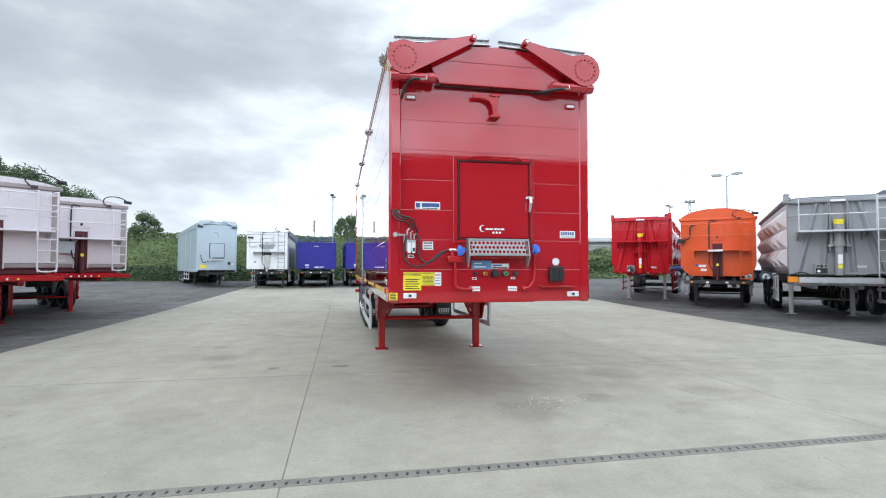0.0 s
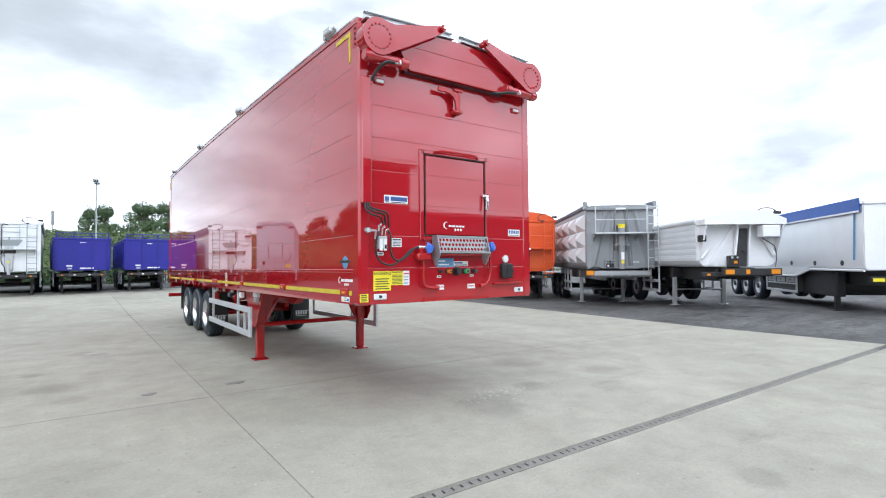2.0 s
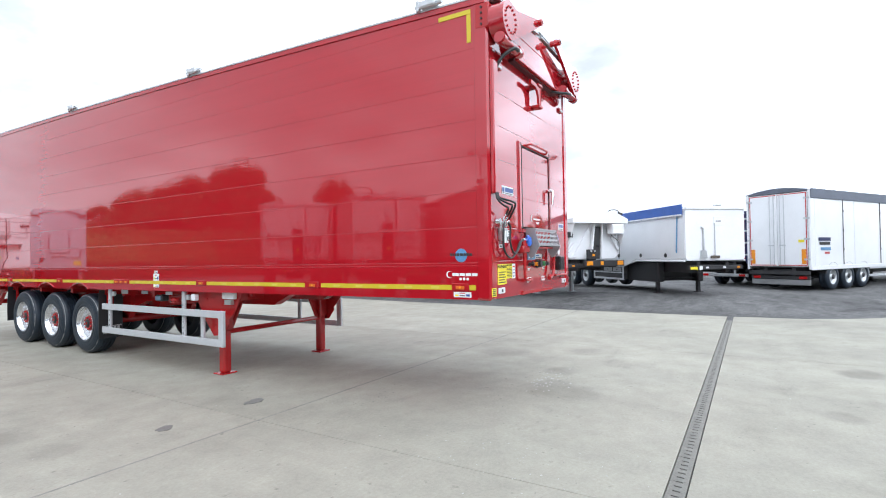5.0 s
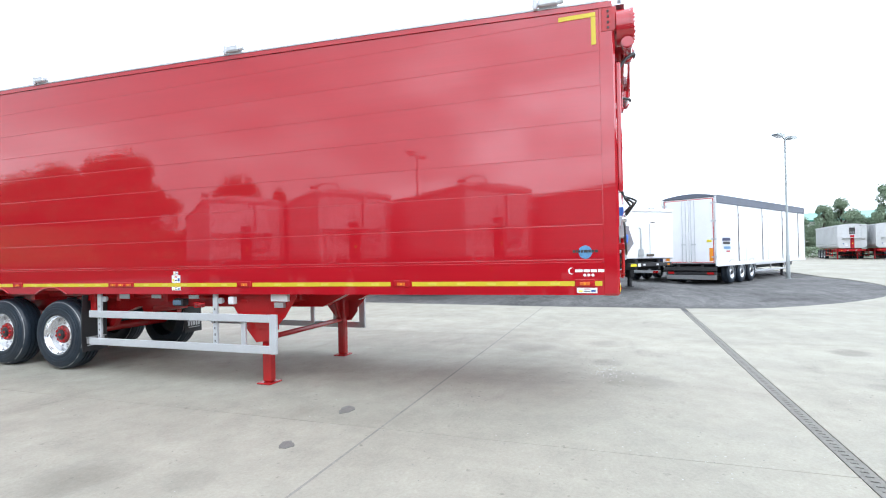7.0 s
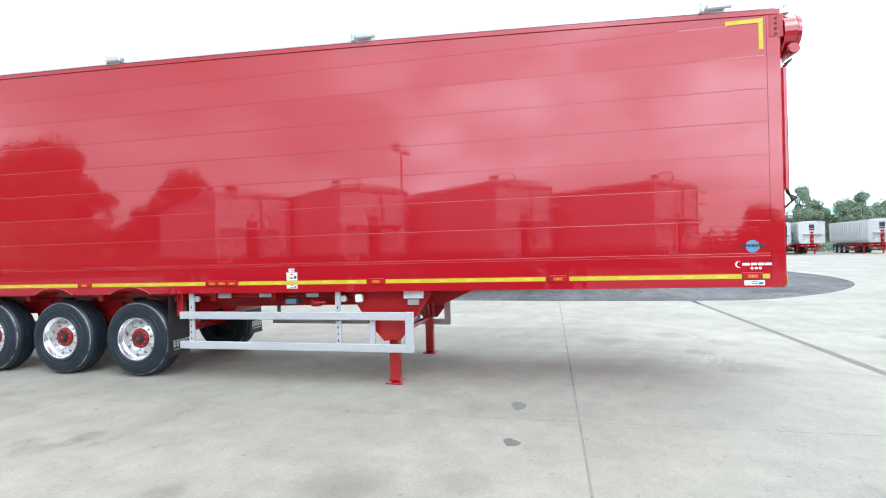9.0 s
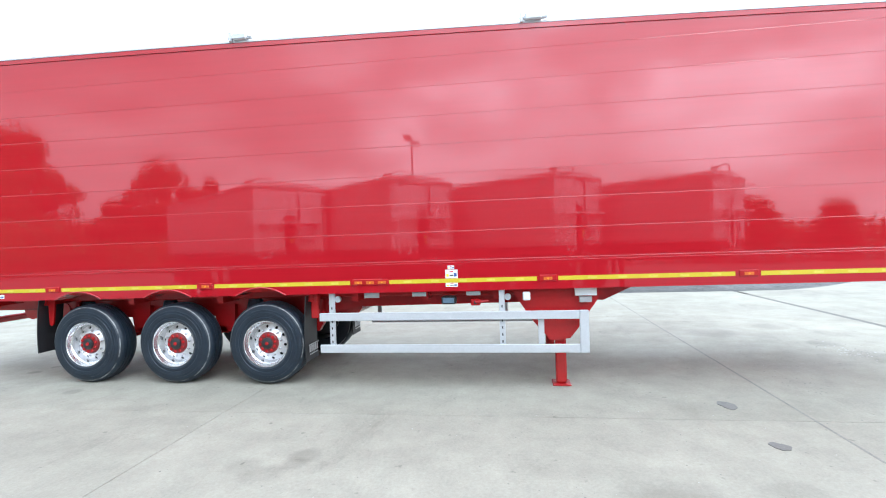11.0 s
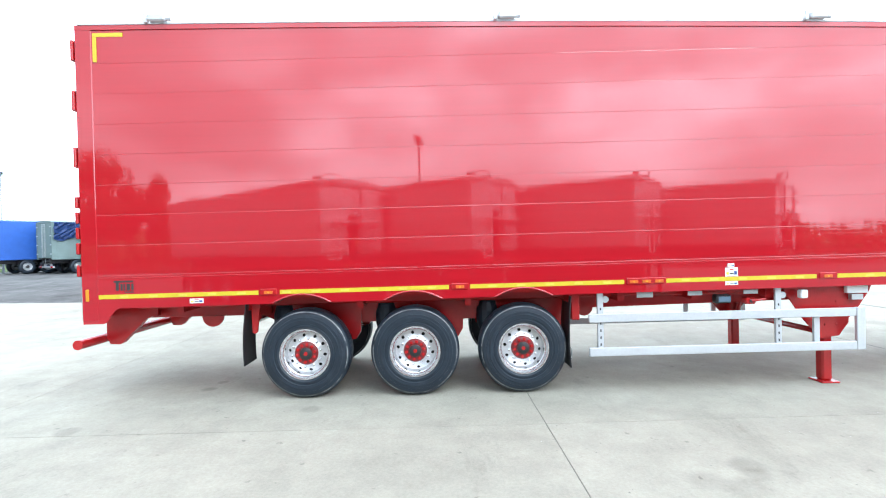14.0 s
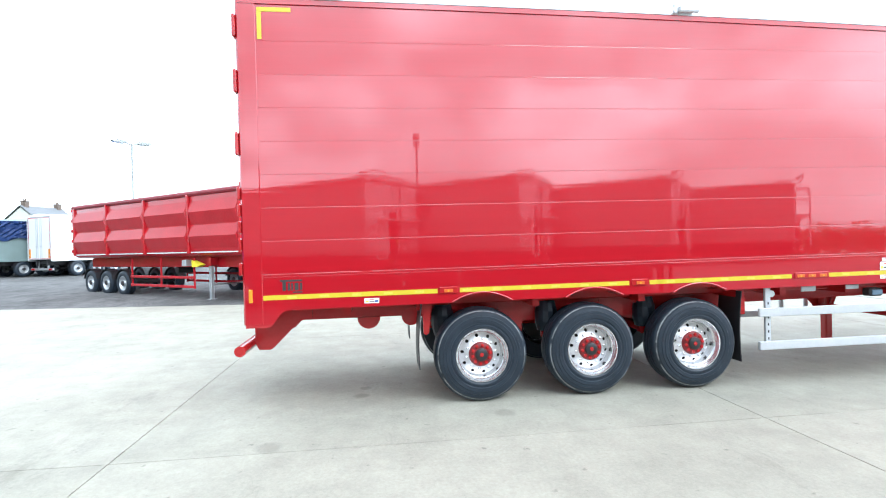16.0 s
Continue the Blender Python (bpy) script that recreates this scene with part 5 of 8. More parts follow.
# wheels with polished rims, red hubs and black caps
def main_wheel_meshes():
    ty = lathe(bmesh.new(), [(0.015, 0.305), (0.0, 0.325), (0.0, 0.345), (0.006, 0.35), (0.006, 0.365), (0.0, 0.37), (-0.002, 0.41), (0.004, 0.415), (0.006, 0.445), (0.012, 0.447), (0.02, 0.485), (0.03, 0.492), (0.038, 0.505), (0.062, 0.525), (0.075, 0.532), (0.118, 0.535), (0.12, 0.522),
                             (0.132, 0.522), (0.134, 0.536), (0.176, 0.537), (0.178, 0.523), (0.19, 0.523), (0.192, 0.537), (0.236, 0.536), (0.238, 0.522), (0.25, 0.522), (0.252, 0.535),
                             (0.30, 0.53), (0.335, 0.51), (0.36, 0.47), (0.37, 0.42), (0.37, 0.35), (0.355, 0.305)], 56, True)
    rm = lathe(bmesh.new(), [(0.015, 0.305), (0.008, 0.302), (0.008, 0.295), (0.02, 0.288), (0.06, 0.282), (0.075, 0.270), (0.082, 0.262), (0.155, 0.252), (0.165, 0.245)], 48)
    # disc with ten round holes
    disc = bmesh.new()
    nh, r_in, r_out, rc, rh = 10, 0.125, 0.247, 0.212, 0.0195

    def dx(r):
        return 0.165 - 0.075 * min(1, max(0, (r_out - r) / (r_out - r_in))) ** 0.8

    half, lo_, hi_ = rc * math.pi / nh, r_in - rc, r_out - rc
    corner = [math.atan2(v, u) for u, v in ((half, hi_), (-half, hi_), (-half, lo_), (half, lo_))]
    angles = sorted([a % (2 * math.pi) for a in corner] + [math.pi / 2, 3 * math.pi / 2, 0.0, math.pi] + [a % (2 * math.pi) for a in (0.25, math.pi - 0.25, -0.5, math.pi + 0.5, 1.1, math.pi - 1.1, -1.3, math.pi + 1.3)])
    for hh in range(nh):
        th = 2 * math.pi * hh / nh

        def put(u, v, extra=0.0):
            r = rc + v
            a = th + u / rc
            return disc.verts.new((dx(r) + extra, r * math.cos(a), r * math.sin(a)))

        ring_o, ring_h, ring_b = [], [], []
        for a in angles:
            ca, sa = math.cos(a), math.sin(a)
            d = min([x for x in (half / abs(ca) if abs(ca) > 1e-6 else 9, hi_ / sa if sa > 1e-6 else 9, lo_ / sa if sa < -1e-6 else 9)])
            ring_o.append(put(d * ca, d * sa))
            ring_h.append(put(rh * ca, rh * sa))
            ring_b.append(put(rh * ca, rh * sa, 0.012))
        m_ = len(angles)
        for k in range(m_):
            j = (k + 1) % m_
            disc.faces.new([ring_o[k], ring_o[j], ring_h[j], ring_h[k]])
            disc.faces.new([ring_h[k], ring_h[j], ring_b[j], ring_b[k]])
    bmesh.ops.remove_doubles(disc, verts=disc.verts, dist=0.0004)
    hub = lathe(bmesh.new(), [(0.10, 0.142), (0.088, 0.140), (0.075, 0.132), (0.068, 0.12), (0.066, 0.06)], 32)
    cap = lathe(bmesh.new(), [(0.067, 0.074), (0.05, 0.072), (0.043, 0.062), (0.042, 0.0)], 24)
    eye = lathe(bmesh.new(), [(0.0419, 0.024), (0.036, 0.022), (0.035, 0.0)], 14)
    nut = lathe(bmesh.new(), [(0.12, 0.016), (0.075, 0.015), (0.070, 0.0)], 6)
    hbolt = lathe(bmesh.new(), [(0.085, 0.0205), (0.060, 0.0195), (0.054, 0.015), (0.053, 0.0)], 8)
    valve = lathe(bmesh.new(), [(0.20, 0.25), (0.20, 0.0)], 20)
    out = {}
    for n, bm, mat in (("tyre", ty, TYRE), ("rim", rm, CHROME), ("disc", disc, DISC_ALLOY), ("hub", hub, HUB_RED), ("hub_cap", cap, BLACK), ("cap_eye", eye, RED_FRAME), ("wheel_nut", nut, CHROME), ("hub_bolt", hbolt, RED_FRAME), ("brake_drum", valve, DARK)):
        me = bpy.data.meshes.new(n)
        bmesh.ops.recalc_face_normals(bm, faces=bm.faces)
        bm.to_mesh(me)
        bm.free()
        me.materials.append(mat)
        if n not in ("wheel_nut", "hub_bolt"):
            for p in me.polygons:
                p.use_smooth = True
            me.set_sharp_from_angle(angle=radians(35))
        out[n] = me
    return out


MW = main_wheel_meshes()
for wy in WHEEL_Y:
    part("axle", tb([(0.40, wy, 0.545), (W - 0.40, wy, 0.545)], 0.07, 12), RED_FRAME, main)
    for s in (-1, 1):
        turn = pose(0.07 if s < 0 else W - 0.07, wy, 0.537, random.Random(int(wy * 10)).uniform(0, 60), 0, 0 if s < 0 else 180)
        wh = mesh_part("wheel", MW["tyre"], None, main, "wide black tyre on a polished rim with a red hub", at=turn)
        for n in ("rim", "disc", "hub", "hub_cap", "cap_eye", "brake_drum"):
            mesh_part(n, MW[n], None, wh)
        for k in range(10):
            a = 2 * math.pi * k / 10
            mesh_part("wheel_nut", MW["wheel_nut"], None, wh, at=pose(0.02, 0.172 * math.cos(a + 0.31), 0.172 * math.sin(a + 0.31)))
            mesh_part("hub_bolt", MW["hub_bolt"], None, wh, at=pose(0.0, 0.106 * math.cos(a + 0.3), 0.106 * math.sin(a + 0.3)))
        x = 0.62 if s < 0 else W - 0.62
        hanger = bmesh.new()
        prism(hanger, [(wy - 0.62, 1.195), (wy - 0.28, 1.195), (wy - 0.34, 0.72), (wy - 0.42, 0.62), (wy - 0.54, 0.62), (wy - 0.60, 0.72)], x - 0.05, x + 0.05, axis="x")
        hg = part("hanger", hanger, RED_FRAME, main)
        part("trailing_arm", bx(x - 0.05, x + 0.05, wy - 0.5, wy + 0.45, 0.60, 0.70, bevel=0.02), RED_FRAME, hg)
        part("air_spring", tb([(x, wy + 0.38, 0.70), (x, wy + 0.38, 0.82), (x, wy + 0.38, 0.95), (x, wy + 0.38, 1.07)], [0.11, 0.14, 0.14, 0.11], 14), RUBBER, hg)
# mud flaps and their red brackets
for s in (-1, 1):
    x0, x1 = (0.06, 0.46) if s < 0 else (W - 0.46, W - 0.06)
    for y, z0, lean in ((11.48, 0.42, 0.02), (7.62, 0.30, 0.0)):
        fl = bmesh.new()
        n = 6
        for k in range(n):
            za, zb_ = 1.15 + (z0 - 1.15) * k / n, 1.15 + (z0 - 1.15) * (k + 1) / n
            f = lambda u: y + lean * u + 0.03 * math.sin(u * 2.6)
            ya, yb = f(k / n), f((k + 1) / n)
            hexa(fl, [(x0, yb, zb_), (x1, yb, zb_), (x1, yb + 0.012, zb_), (x0, yb + 0.012, zb_), (x0, ya, za), (x1, ya, za), (x1, ya + 0.012, za), (x0, ya + 0.012, za)])
        bmesh.ops.remove_doubles(fl, verts=fl.verts, dist=0.0005)
        flap = part("mud_flap", fl, BLACK, main, "black rubber mud flap")
        if y < 8:
            pb = bmesh.new()
            for k in range(5):
                box(pb, x0 + 0.05 + 0.06 * k, x0 + 0.09 + 0.06 * k, y + 0.006, y + 0.009, 0.42, 0.50)
            box(pb, x0 + 0.04, x0 + 0.36, y + 0.006, y + 0.009, 0.505, 0.52)
            box(pb, x0 + 0.06, x0 + 0.32, y + 0.006, y + 0.009, 0.385, 0.398)
            for v in pb.verts:
                v.co.y -= 0.012
            part("print", pb, STEEL, flap)
    x = 0.2 if s < 0 else W - 0.2
    part("flap_bracket", pr([(11.47, 1.15), (11.36, 1.15), (11.40, 0.80), (11.43, 0.78), (11.46, 0.80)], x - 0.012, x + 0.012, axis="x"), RED_FRAME, main)
    part("flap_bracket", bx(x - 0.04, x + 0.04, 7.50, 7.60, 0.85, 1.19, bevel=0.01), RED_FRAME, main)
    # rear bumper cheek
    xb_ = 0.46 if s < 0 else W - 0.46
    ck = bmesh.new()
    prism(ck, [(13.36, 1.0), (13.36, 0.74), (13.32, 0.66), (13.20, 0.655), (13.16, 0.675), (12.88, 0.955), (12.80, 0.99), (12.72, 1.0), (12.72, 1.195), (13.36, 1.195)], xb_ - 0.035, xb_ + 0.035, axis="x")
    part("bumper_cheek", ck, RED_FRAME, main)
    x2 = 0.60 if s < 0 else W - 0.60
    part("chassis_rail", bx(x2 - 0.04, x2 + 0.04, 11.35, 13.2, 0.96, 1.195, bevel=0.012), RED_FRAME, main)
    part("round_gusset", pr(disc_pts(12.08, 0.965, 0.135, 20, 180, 360), x2 - 0.075 if s < 0 else x2 + 0.045, x2 - 0.045 if s < 0 else x2 + 0.075, axis="x"), RED_FRAME, main)
    part("wheel_arch_plate", bx(x2 + (-0.02 if s < 0 else 0.0), x2 + (0.0 if s < 0 else 0.02), 7.7, 11.3, 1.0, 1.19), RED_FRAME, main)
smooth(part("bumper_tube", tb([(-0.02, 13.415, 0.735), (W + 0.02, 13.415, 0.735)], 0.058, 18), RED_FRAME, main, "round red rear bumper tube"), 40)
for x in (0.002, W - 0.002):
    part("rear_corner_plate", pr([(13.35, 1.215), (13.35, 0.972), (13.12, 0.972), (13.095, 0.98), (13.055, 1.02), (13.01, 1.09), (12.96, 1.14), (12.90, 1.17), (12.83, 1.182), (12.83, 1.215)], x - 0.006, x + 0.006, axis="x"), RED, main)


# ---- parked trailers ----
def wheel_meshes():
    tb_ = lathe(bmesh.new(), [(0.02, 0.30), (0.0, 0.34), (0.0, 0.44), (0.03, 0.50), (0.06, 0.525), (0.13, 0.53), (0.135, 0.518), (0.15, 0.518), (0.155, 0.53),
                              (0.19, 0.53), (0.195, 0.518), (0.21, 0.518), (0.215, 0.53), (0.28, 0.525), (0.32, 0.50), (0.35, 0.44), (0.35, 0.34), (0.33, 0.30)], 32, True)
    rm = lathe(bmesh.new(), [(0.02, 0.30), (0.015, 0.29), (0.05, 0.275), (0.12, 0.26), (0.12, 0.15), (0.09, 0.13), (0.03, 0.12), (0.02, 0.09), (0.02, 0.0)], 24)
    out = []
    hb = lathe(bmesh.new(), [(0.045, 0.118), (0.0, 0.105), (-0.012, 0.07), (-0.012, 0.0)], 16)
    for n, bm in (("tyre", tb_), ("rim", rm), ("hub", hb)):
        me = bpy.data.meshes.new(n)
        bmesh.ops.recalc_face_normals(bm, faces=bm.faces)
        bm.to_mesh(me)
        bm.free()
        for p in me.polygons:
            p.use_smooth = True
        out.append(me)
    return out


TYRE_ME, RIM_ME, HUB_ME = wheel_meshes()
TYRE_ME.materials.append(RUBBER)
RIM_ME.materials.append(STEEL)
HUB_ME.materials.append(DARK)


def wheel(parent, x, y, z, side):
    """side -1: the outer face looks to -x."""
    at = pose(x, y, z, 0, 0, 0 if side < 0 else 180)
    w = mesh_part("wheel", TYRE_ME, None, parent, at=at)
    mesh_part("rim", RIM_ME, None, w)
    mesh_part("hub", HUB_ME, None, w)
    return w


def running_gear(t, w, length, axles, legs, beam_mat, bed=1.25, guard=GUARD, leg_mat=None):
    """Chassis beams, landing legs, axles, wheels, guards and lights of a parked trailer. The face looks to -y, its ground at z 0."""
    h = w / 2
    leg_mat = leg_mat or beam_mat
    for s in (-1, 1):
        part("chassis_beam", bx(s * 0.55 - 0.07, s * 0.55 + 0.07, 0.1, length - 0.3, bed - 0.42, bed - 0.03, bevel=0.02), beam_mat, t)
    for k in range(5):
        y = 0.25 + k * (length - 0.9) / 4
        part("cross_member", bx(-0.48, 0.48, y, y + 0.12, bed - 0.32, bed - 0.12), beam_mat, t)
    if legs is not None:
        for s in (-1, 1):
            leg = part("landing_leg", bx(s * 0.85 - 0.065, s * 0.85 + 0.065, legs - 0.065, legs + 0.065, 0.03, bed - 0.3, bevel=0.012), leg_mat, t)
            part("foot", bx(s * 0.85 - 0.15, s * 0.85 + 0.15, legs - 0.11, legs + 0.11, 0.0, 0.035, bevel=0.01), leg_mat, leg)
            part("bracket", bx(s * 0.62, s * 0.95, legs - 0.1, legs + 0.1, bed - 0.36, bed - 0.04, bevel=0.02), beam_mat, leg)
        part("leg_brace", tb([(-0.85, legs, 0.55), (0.85, legs, 0.55)], 0.03), leg_mat, t)
    for y in axles:
        part("axle", tb([(-h + 0.2, y, 0.53), (h - 0.2, y, 0.53)], 0.065), DARK, t)
        for s in (-1, 1):
            wheel(t, s * h, y, 0.53, s)
            arch = bmesh.new()
            prism(arch, disc_pts(y, 0.53, 0.60, 10, 15, 165) + disc_pts(y, 0.53, 0.585, 10, 165, 15), s * h - s * 0.36, s * h, axis="x")
            part("mudguard", arch, BLACK, t)
    if guard and axles and legs is not None:
        lo, hi = sorted((legs, min(axles)))
        if max(axles) < legs:
            lo, hi = max(axles), legs
        lo, hi = lo + 0.5, hi - 0.7
        for s in (-1, 1):
            g = part("side_guard", bx(s * h - 0.02, s * h + 0.02, lo, hi, 0.78, 0.88, bevel=0.008), guard, t)
            part("rail", bx(s * h - 0.02, s * h + 0.02, lo, hi, 0.44, 0.54, bevel=0.008), guard, g)
            for y in (lo, (lo + hi) / 2, hi - 0.06):
                part("upright", bx(s * h - s * 0.07, s * h - s * 0.022, y, y + 0.06, 0.42, bed - 0.05), guard, g)
    tank = part("air_tank", tb([(-0.35, length * 0.45, bed - 0.55), (0.35, length * 0.45, bed - 0.55)], 0.14, 14), DARK, t)
    smooth(tank)


def rear_bumper(t, w, y, mat=GUARD):
    b = part("bumper", bx(-w / 2 + 0.1, w / 2 - 0.1, y, y + 0.1, 0.45, 0.6, bevel=0.02), mat, t)
    for s in (-1, 1):
        part("tail_lamp", bx(s * (w / 2 - 0.35) - 0.14, s * (w / 2 - 0.35) + 0.14, y - 0.03, y - 0.002, 0.47, 0.58, bevel=0.01), LENS_RED, b)
        part("hanger", bx(s * 0.5 - 0.05, s * 0.5 + 0.05, y + 0.1, y + 0.16, 0.5, 1.1), mat, b)


def shell_section(w, z0, z1, round_low, round_top=0.06, n=6):
    """The cross-section of a tipping body with rounded lower corners."""
    h = w / 2
    pts = []
    for cx, cz, r, a in ((h - round_low, z0 + round_low, round_low, 270), (h - round_top, z1 - round_top, round_top, 0),
                         (-h + round_top, z1 - round_top, round_top, 90), (-h + round_low, z0 + round_low, round_low, 180)):
        for k in range(n + 1):
            b = radians(a + 90 * k / n)
            pts.append((cx + r * math.cos(b), cz + r * math.sin(b)))
    return pts


def ladder(t, x, y, z0, z1, mat, width=0.36):
    pts = curve_pts([(x - width / 2, y + 0.12, z1), (x - width / 2, y, z1 - 0.02), (x - width / 2, y, z0 + 0.05), (x, y, z0), (x + width / 2, y, z0 + 0.05),
                     (x + width / 2, y, z1 - 0.02), (x + width / 2, y + 0.12, z1)], 4)
    ld = part("ladder", tb(pts, 0.018, 6), mat, t)
    k = z0 + 0.25
    while k < z1 - 0.1:
        part("rung", tb([(x - width / 2, y, k), (x + width / 2, y, k)], 0.013, 6), mat, ld)
        k += 0.3
    return ld


def arch_roof(t, w, length, z, rise, mat):
    """A sheet drawn tight over hoops."""
    h = w / 2
    pts = [(-h * math.cos(math.pi * k / 12), z + rise * math.sin(math.pi * k / 12)) for k in range(13)]
    smooth(part("roof_sheet", pr(pts, 0.06, length), mat, t), 50)
    for k in range(6):
        y = 0.3 + k * (length - 0.6) / 5
        part("hoop", tb([(x * 1.005, y, zz + 0.012) for x, zz in pts], 0.014, 6), mat, t)


def crank_hose(t, h, top):
    hs = part("sheet_hose", tb(curve_pts([(0.50 * h, -0.08, top + 0.02), (0.40 * h, -0.24, top + 0.13), (0.50 * h, -0.28, top + 0.26), (0.75 * h, -0.28, top + 0.27), (0.98 * h, -0.16, top + 0.17)], 6), 0.016, 7), HOSE, t)
    part("motor", tb([(0.90 * h, -0.16, top + 0.16), (1.06 * h, -0.14, top + 0.15)], 0.05, 10), BLACK, hs)
    part("hose_clip", bx(0.52 * h, 0.62 * h, -0.12, -0.035, top - 0.04, top + 0.03, bevel=0.01), DARK, hs)


def round_front(t, w, bed, top, mat, rail, recess, hatch_mat=None, cabinet=None, rise=0.2, hose=True):
    """Smooth front with a ram recess, hatch, catwalk, rails and a ladder with a rounded foot."""
    h, tall = w / 2, top - bed
    bulk = part("front_panel", bx(-h * 0.86, h * 0.86, -0.045, -0.031, bed + 0.12, top - 0.08, bevel=0.006), mat, t)
    if rise:
        arch = [(-h * math.cos(math.pi * k / 12), top - 0.02 + rise * math.sin(math.pi * k / 12)) for k in range(13)]
        part("arched_head", pr(arch, -0.045, 0.05), mat, bulk)
    rc = part("ram_recess", bx(-0.17, 0.17, -0.052, -0.0455, bed - 0.02, bed + 0.57 * tall), recess, bulk)
    for s in (-1, 1):
        part("recess_edge", bx(s * 0.185 - 0.015, s * 0.185 + 0.015, -0.075, -0.0455, bed - 0.02, bed + 0.59 * tall, bevel=0.006), mat, rc)
    ram = bmesh.new()
    tube(ram, [(0, -0.12, bed - 0.15), (0, -0.12, bed + 0.30 * tall)], 0.065, 12)
    tube(ram, [(0, -0.12, bed + 0.30 * tall), (0, -0.12, bed + 0.50 * tall)], 0.045, 12)
    smooth(part("ram", ram, recess, rc), 40)
    part("ram_cap", tb([(0, -0.20, bed + 0.20 * tall), (0, -0.185, bed + 0.20 * tall)], 0.05, 10), YELLOW_SIGN, rc)
    ht = part("hatch", bx(-0.25, 0.25, -0.062, -0.0455, bed + 0.62 * tall, bed + 0.93 * tall, bevel=0.012), hatch_mat or mat, bulk)
    part("hatch_latch", bx(-0.03, 0.03, -0.085, -0.0625, bed + 0.66 * tall, bed + 0.70 * tall, bevel=0.006), DARK, ht)
    zp = bed + 0.44 * tall
    pf = part("platform", bx(-0.80, h - 0.18, -0.42, -0.05, zp, zp + 0.05, bevel=0.008), rail, t)
    for x in (-0.78, -0.2, h - 0.24):
        part("bracket", pr([(-0.05, zp - 0.001), (-0.40, zp - 0.001), (-0.05, zp - 0.24)], x - 0.008, x + 0.008, axis="x"), rail, pf)
    for z, x0 in ((bed + 0.70 * tall, -h + 0.06), (bed + 0.90 * tall, -h + 0.10)):
        part("grab_rail", tb(curve_pts([(x0, -0.05, z), (x0 + 0.02, -0.36, z), (0.0, -0.40, z), (h - 0.55, -0.40, z), (h - 0.17, -0.40, z - 0.01), (h - 0.15, -0.05, z)], 4), 0.018, 7), rail, pf)
    # two stiles that join in a round foot
    x0, x1, zf = h - 0.53, h - 0.15, bed - 0.08
    ld = part("ladder", tb(curve_pts([(x0, -0.10, top - 0.12), (x0, -0.38, top - 0.14), (x0, -0.43, top - 0.3), (x0, -0.43, zf + 0.14), (x0 + 0.04, -0.43, zf + 0.03), (x0 + 0.11, -0.43, zf), (x1 - 0.11, -0.43, zf), (x1 - 0.04, -0.43, zf + 0.03), (x1, -0.43, zf + 0.14),
                                      (x1, -0.43, top - 0.3), (x1, -0.38, top - 0.14), (x1, -0.10, top - 0.12)], 4), 0.02, 7), rail, t)
    for k in range(7):
        z = zf + 0.22 + 0.27 * k
        if z < top - 0.2:
            part("rung", tb([(x0, -0.43, z), (x1, -0.43, z)], 0.014, 6), rail, ld)
    for z in (bed + 0.12, bed + 0.72 * tall):
        part("stay", tb([(x1, -0.43, z), (x1 + 0.02, -0.03, z)], 0.014, 6), rail, ld)
    if cabinet:
        cb = part("cabinet", bx(-0.68, -0.19, -0.20, -0.046, bed + 0.22 * tall, bed + 0.41 * tall, bevel=0.012), cabinet, t)
        part("cabinet_lid", bx(-0.67, -0.20, -0.208, -0.2005, bed + 0.37 * tall, bed + 0.40 * tall), cabinet, cb)
    if hose:
        part("hose", tb(curve_pts([(-0.05, -0.06, bed + 0.96 * tall), (-0.24, -0.10, bed + 0.97 * tall), (-0.28, -0.10, bed + 0.85 * tall), (-0.28, -0.10, bed + 0.45 * tall), (-0.27, -0.22, bed + 0.2 * tall), (-0.16, -0.18, bed + 0.1 * tall), (-0.12, -0.12, bed - 0.1)], 5), 0.02, 7), HOSE, t)
    for x, z, ww, m in ((-0.52, bed + 0.16 * tall, 0.26, WHITE_SIGN), (-0.72, bed + 0.17 * tall, 0.12, INK_BLUE), (-0.48, bed + 0.09 * tall, 0.2, WHITE_SIGN)):
        part("label_plate", bx(x - ww / 2, x + ww / 2, -0.049, -0.0452, z, z + 0.09), m, bulk)
    crank_hose(t, h, top)


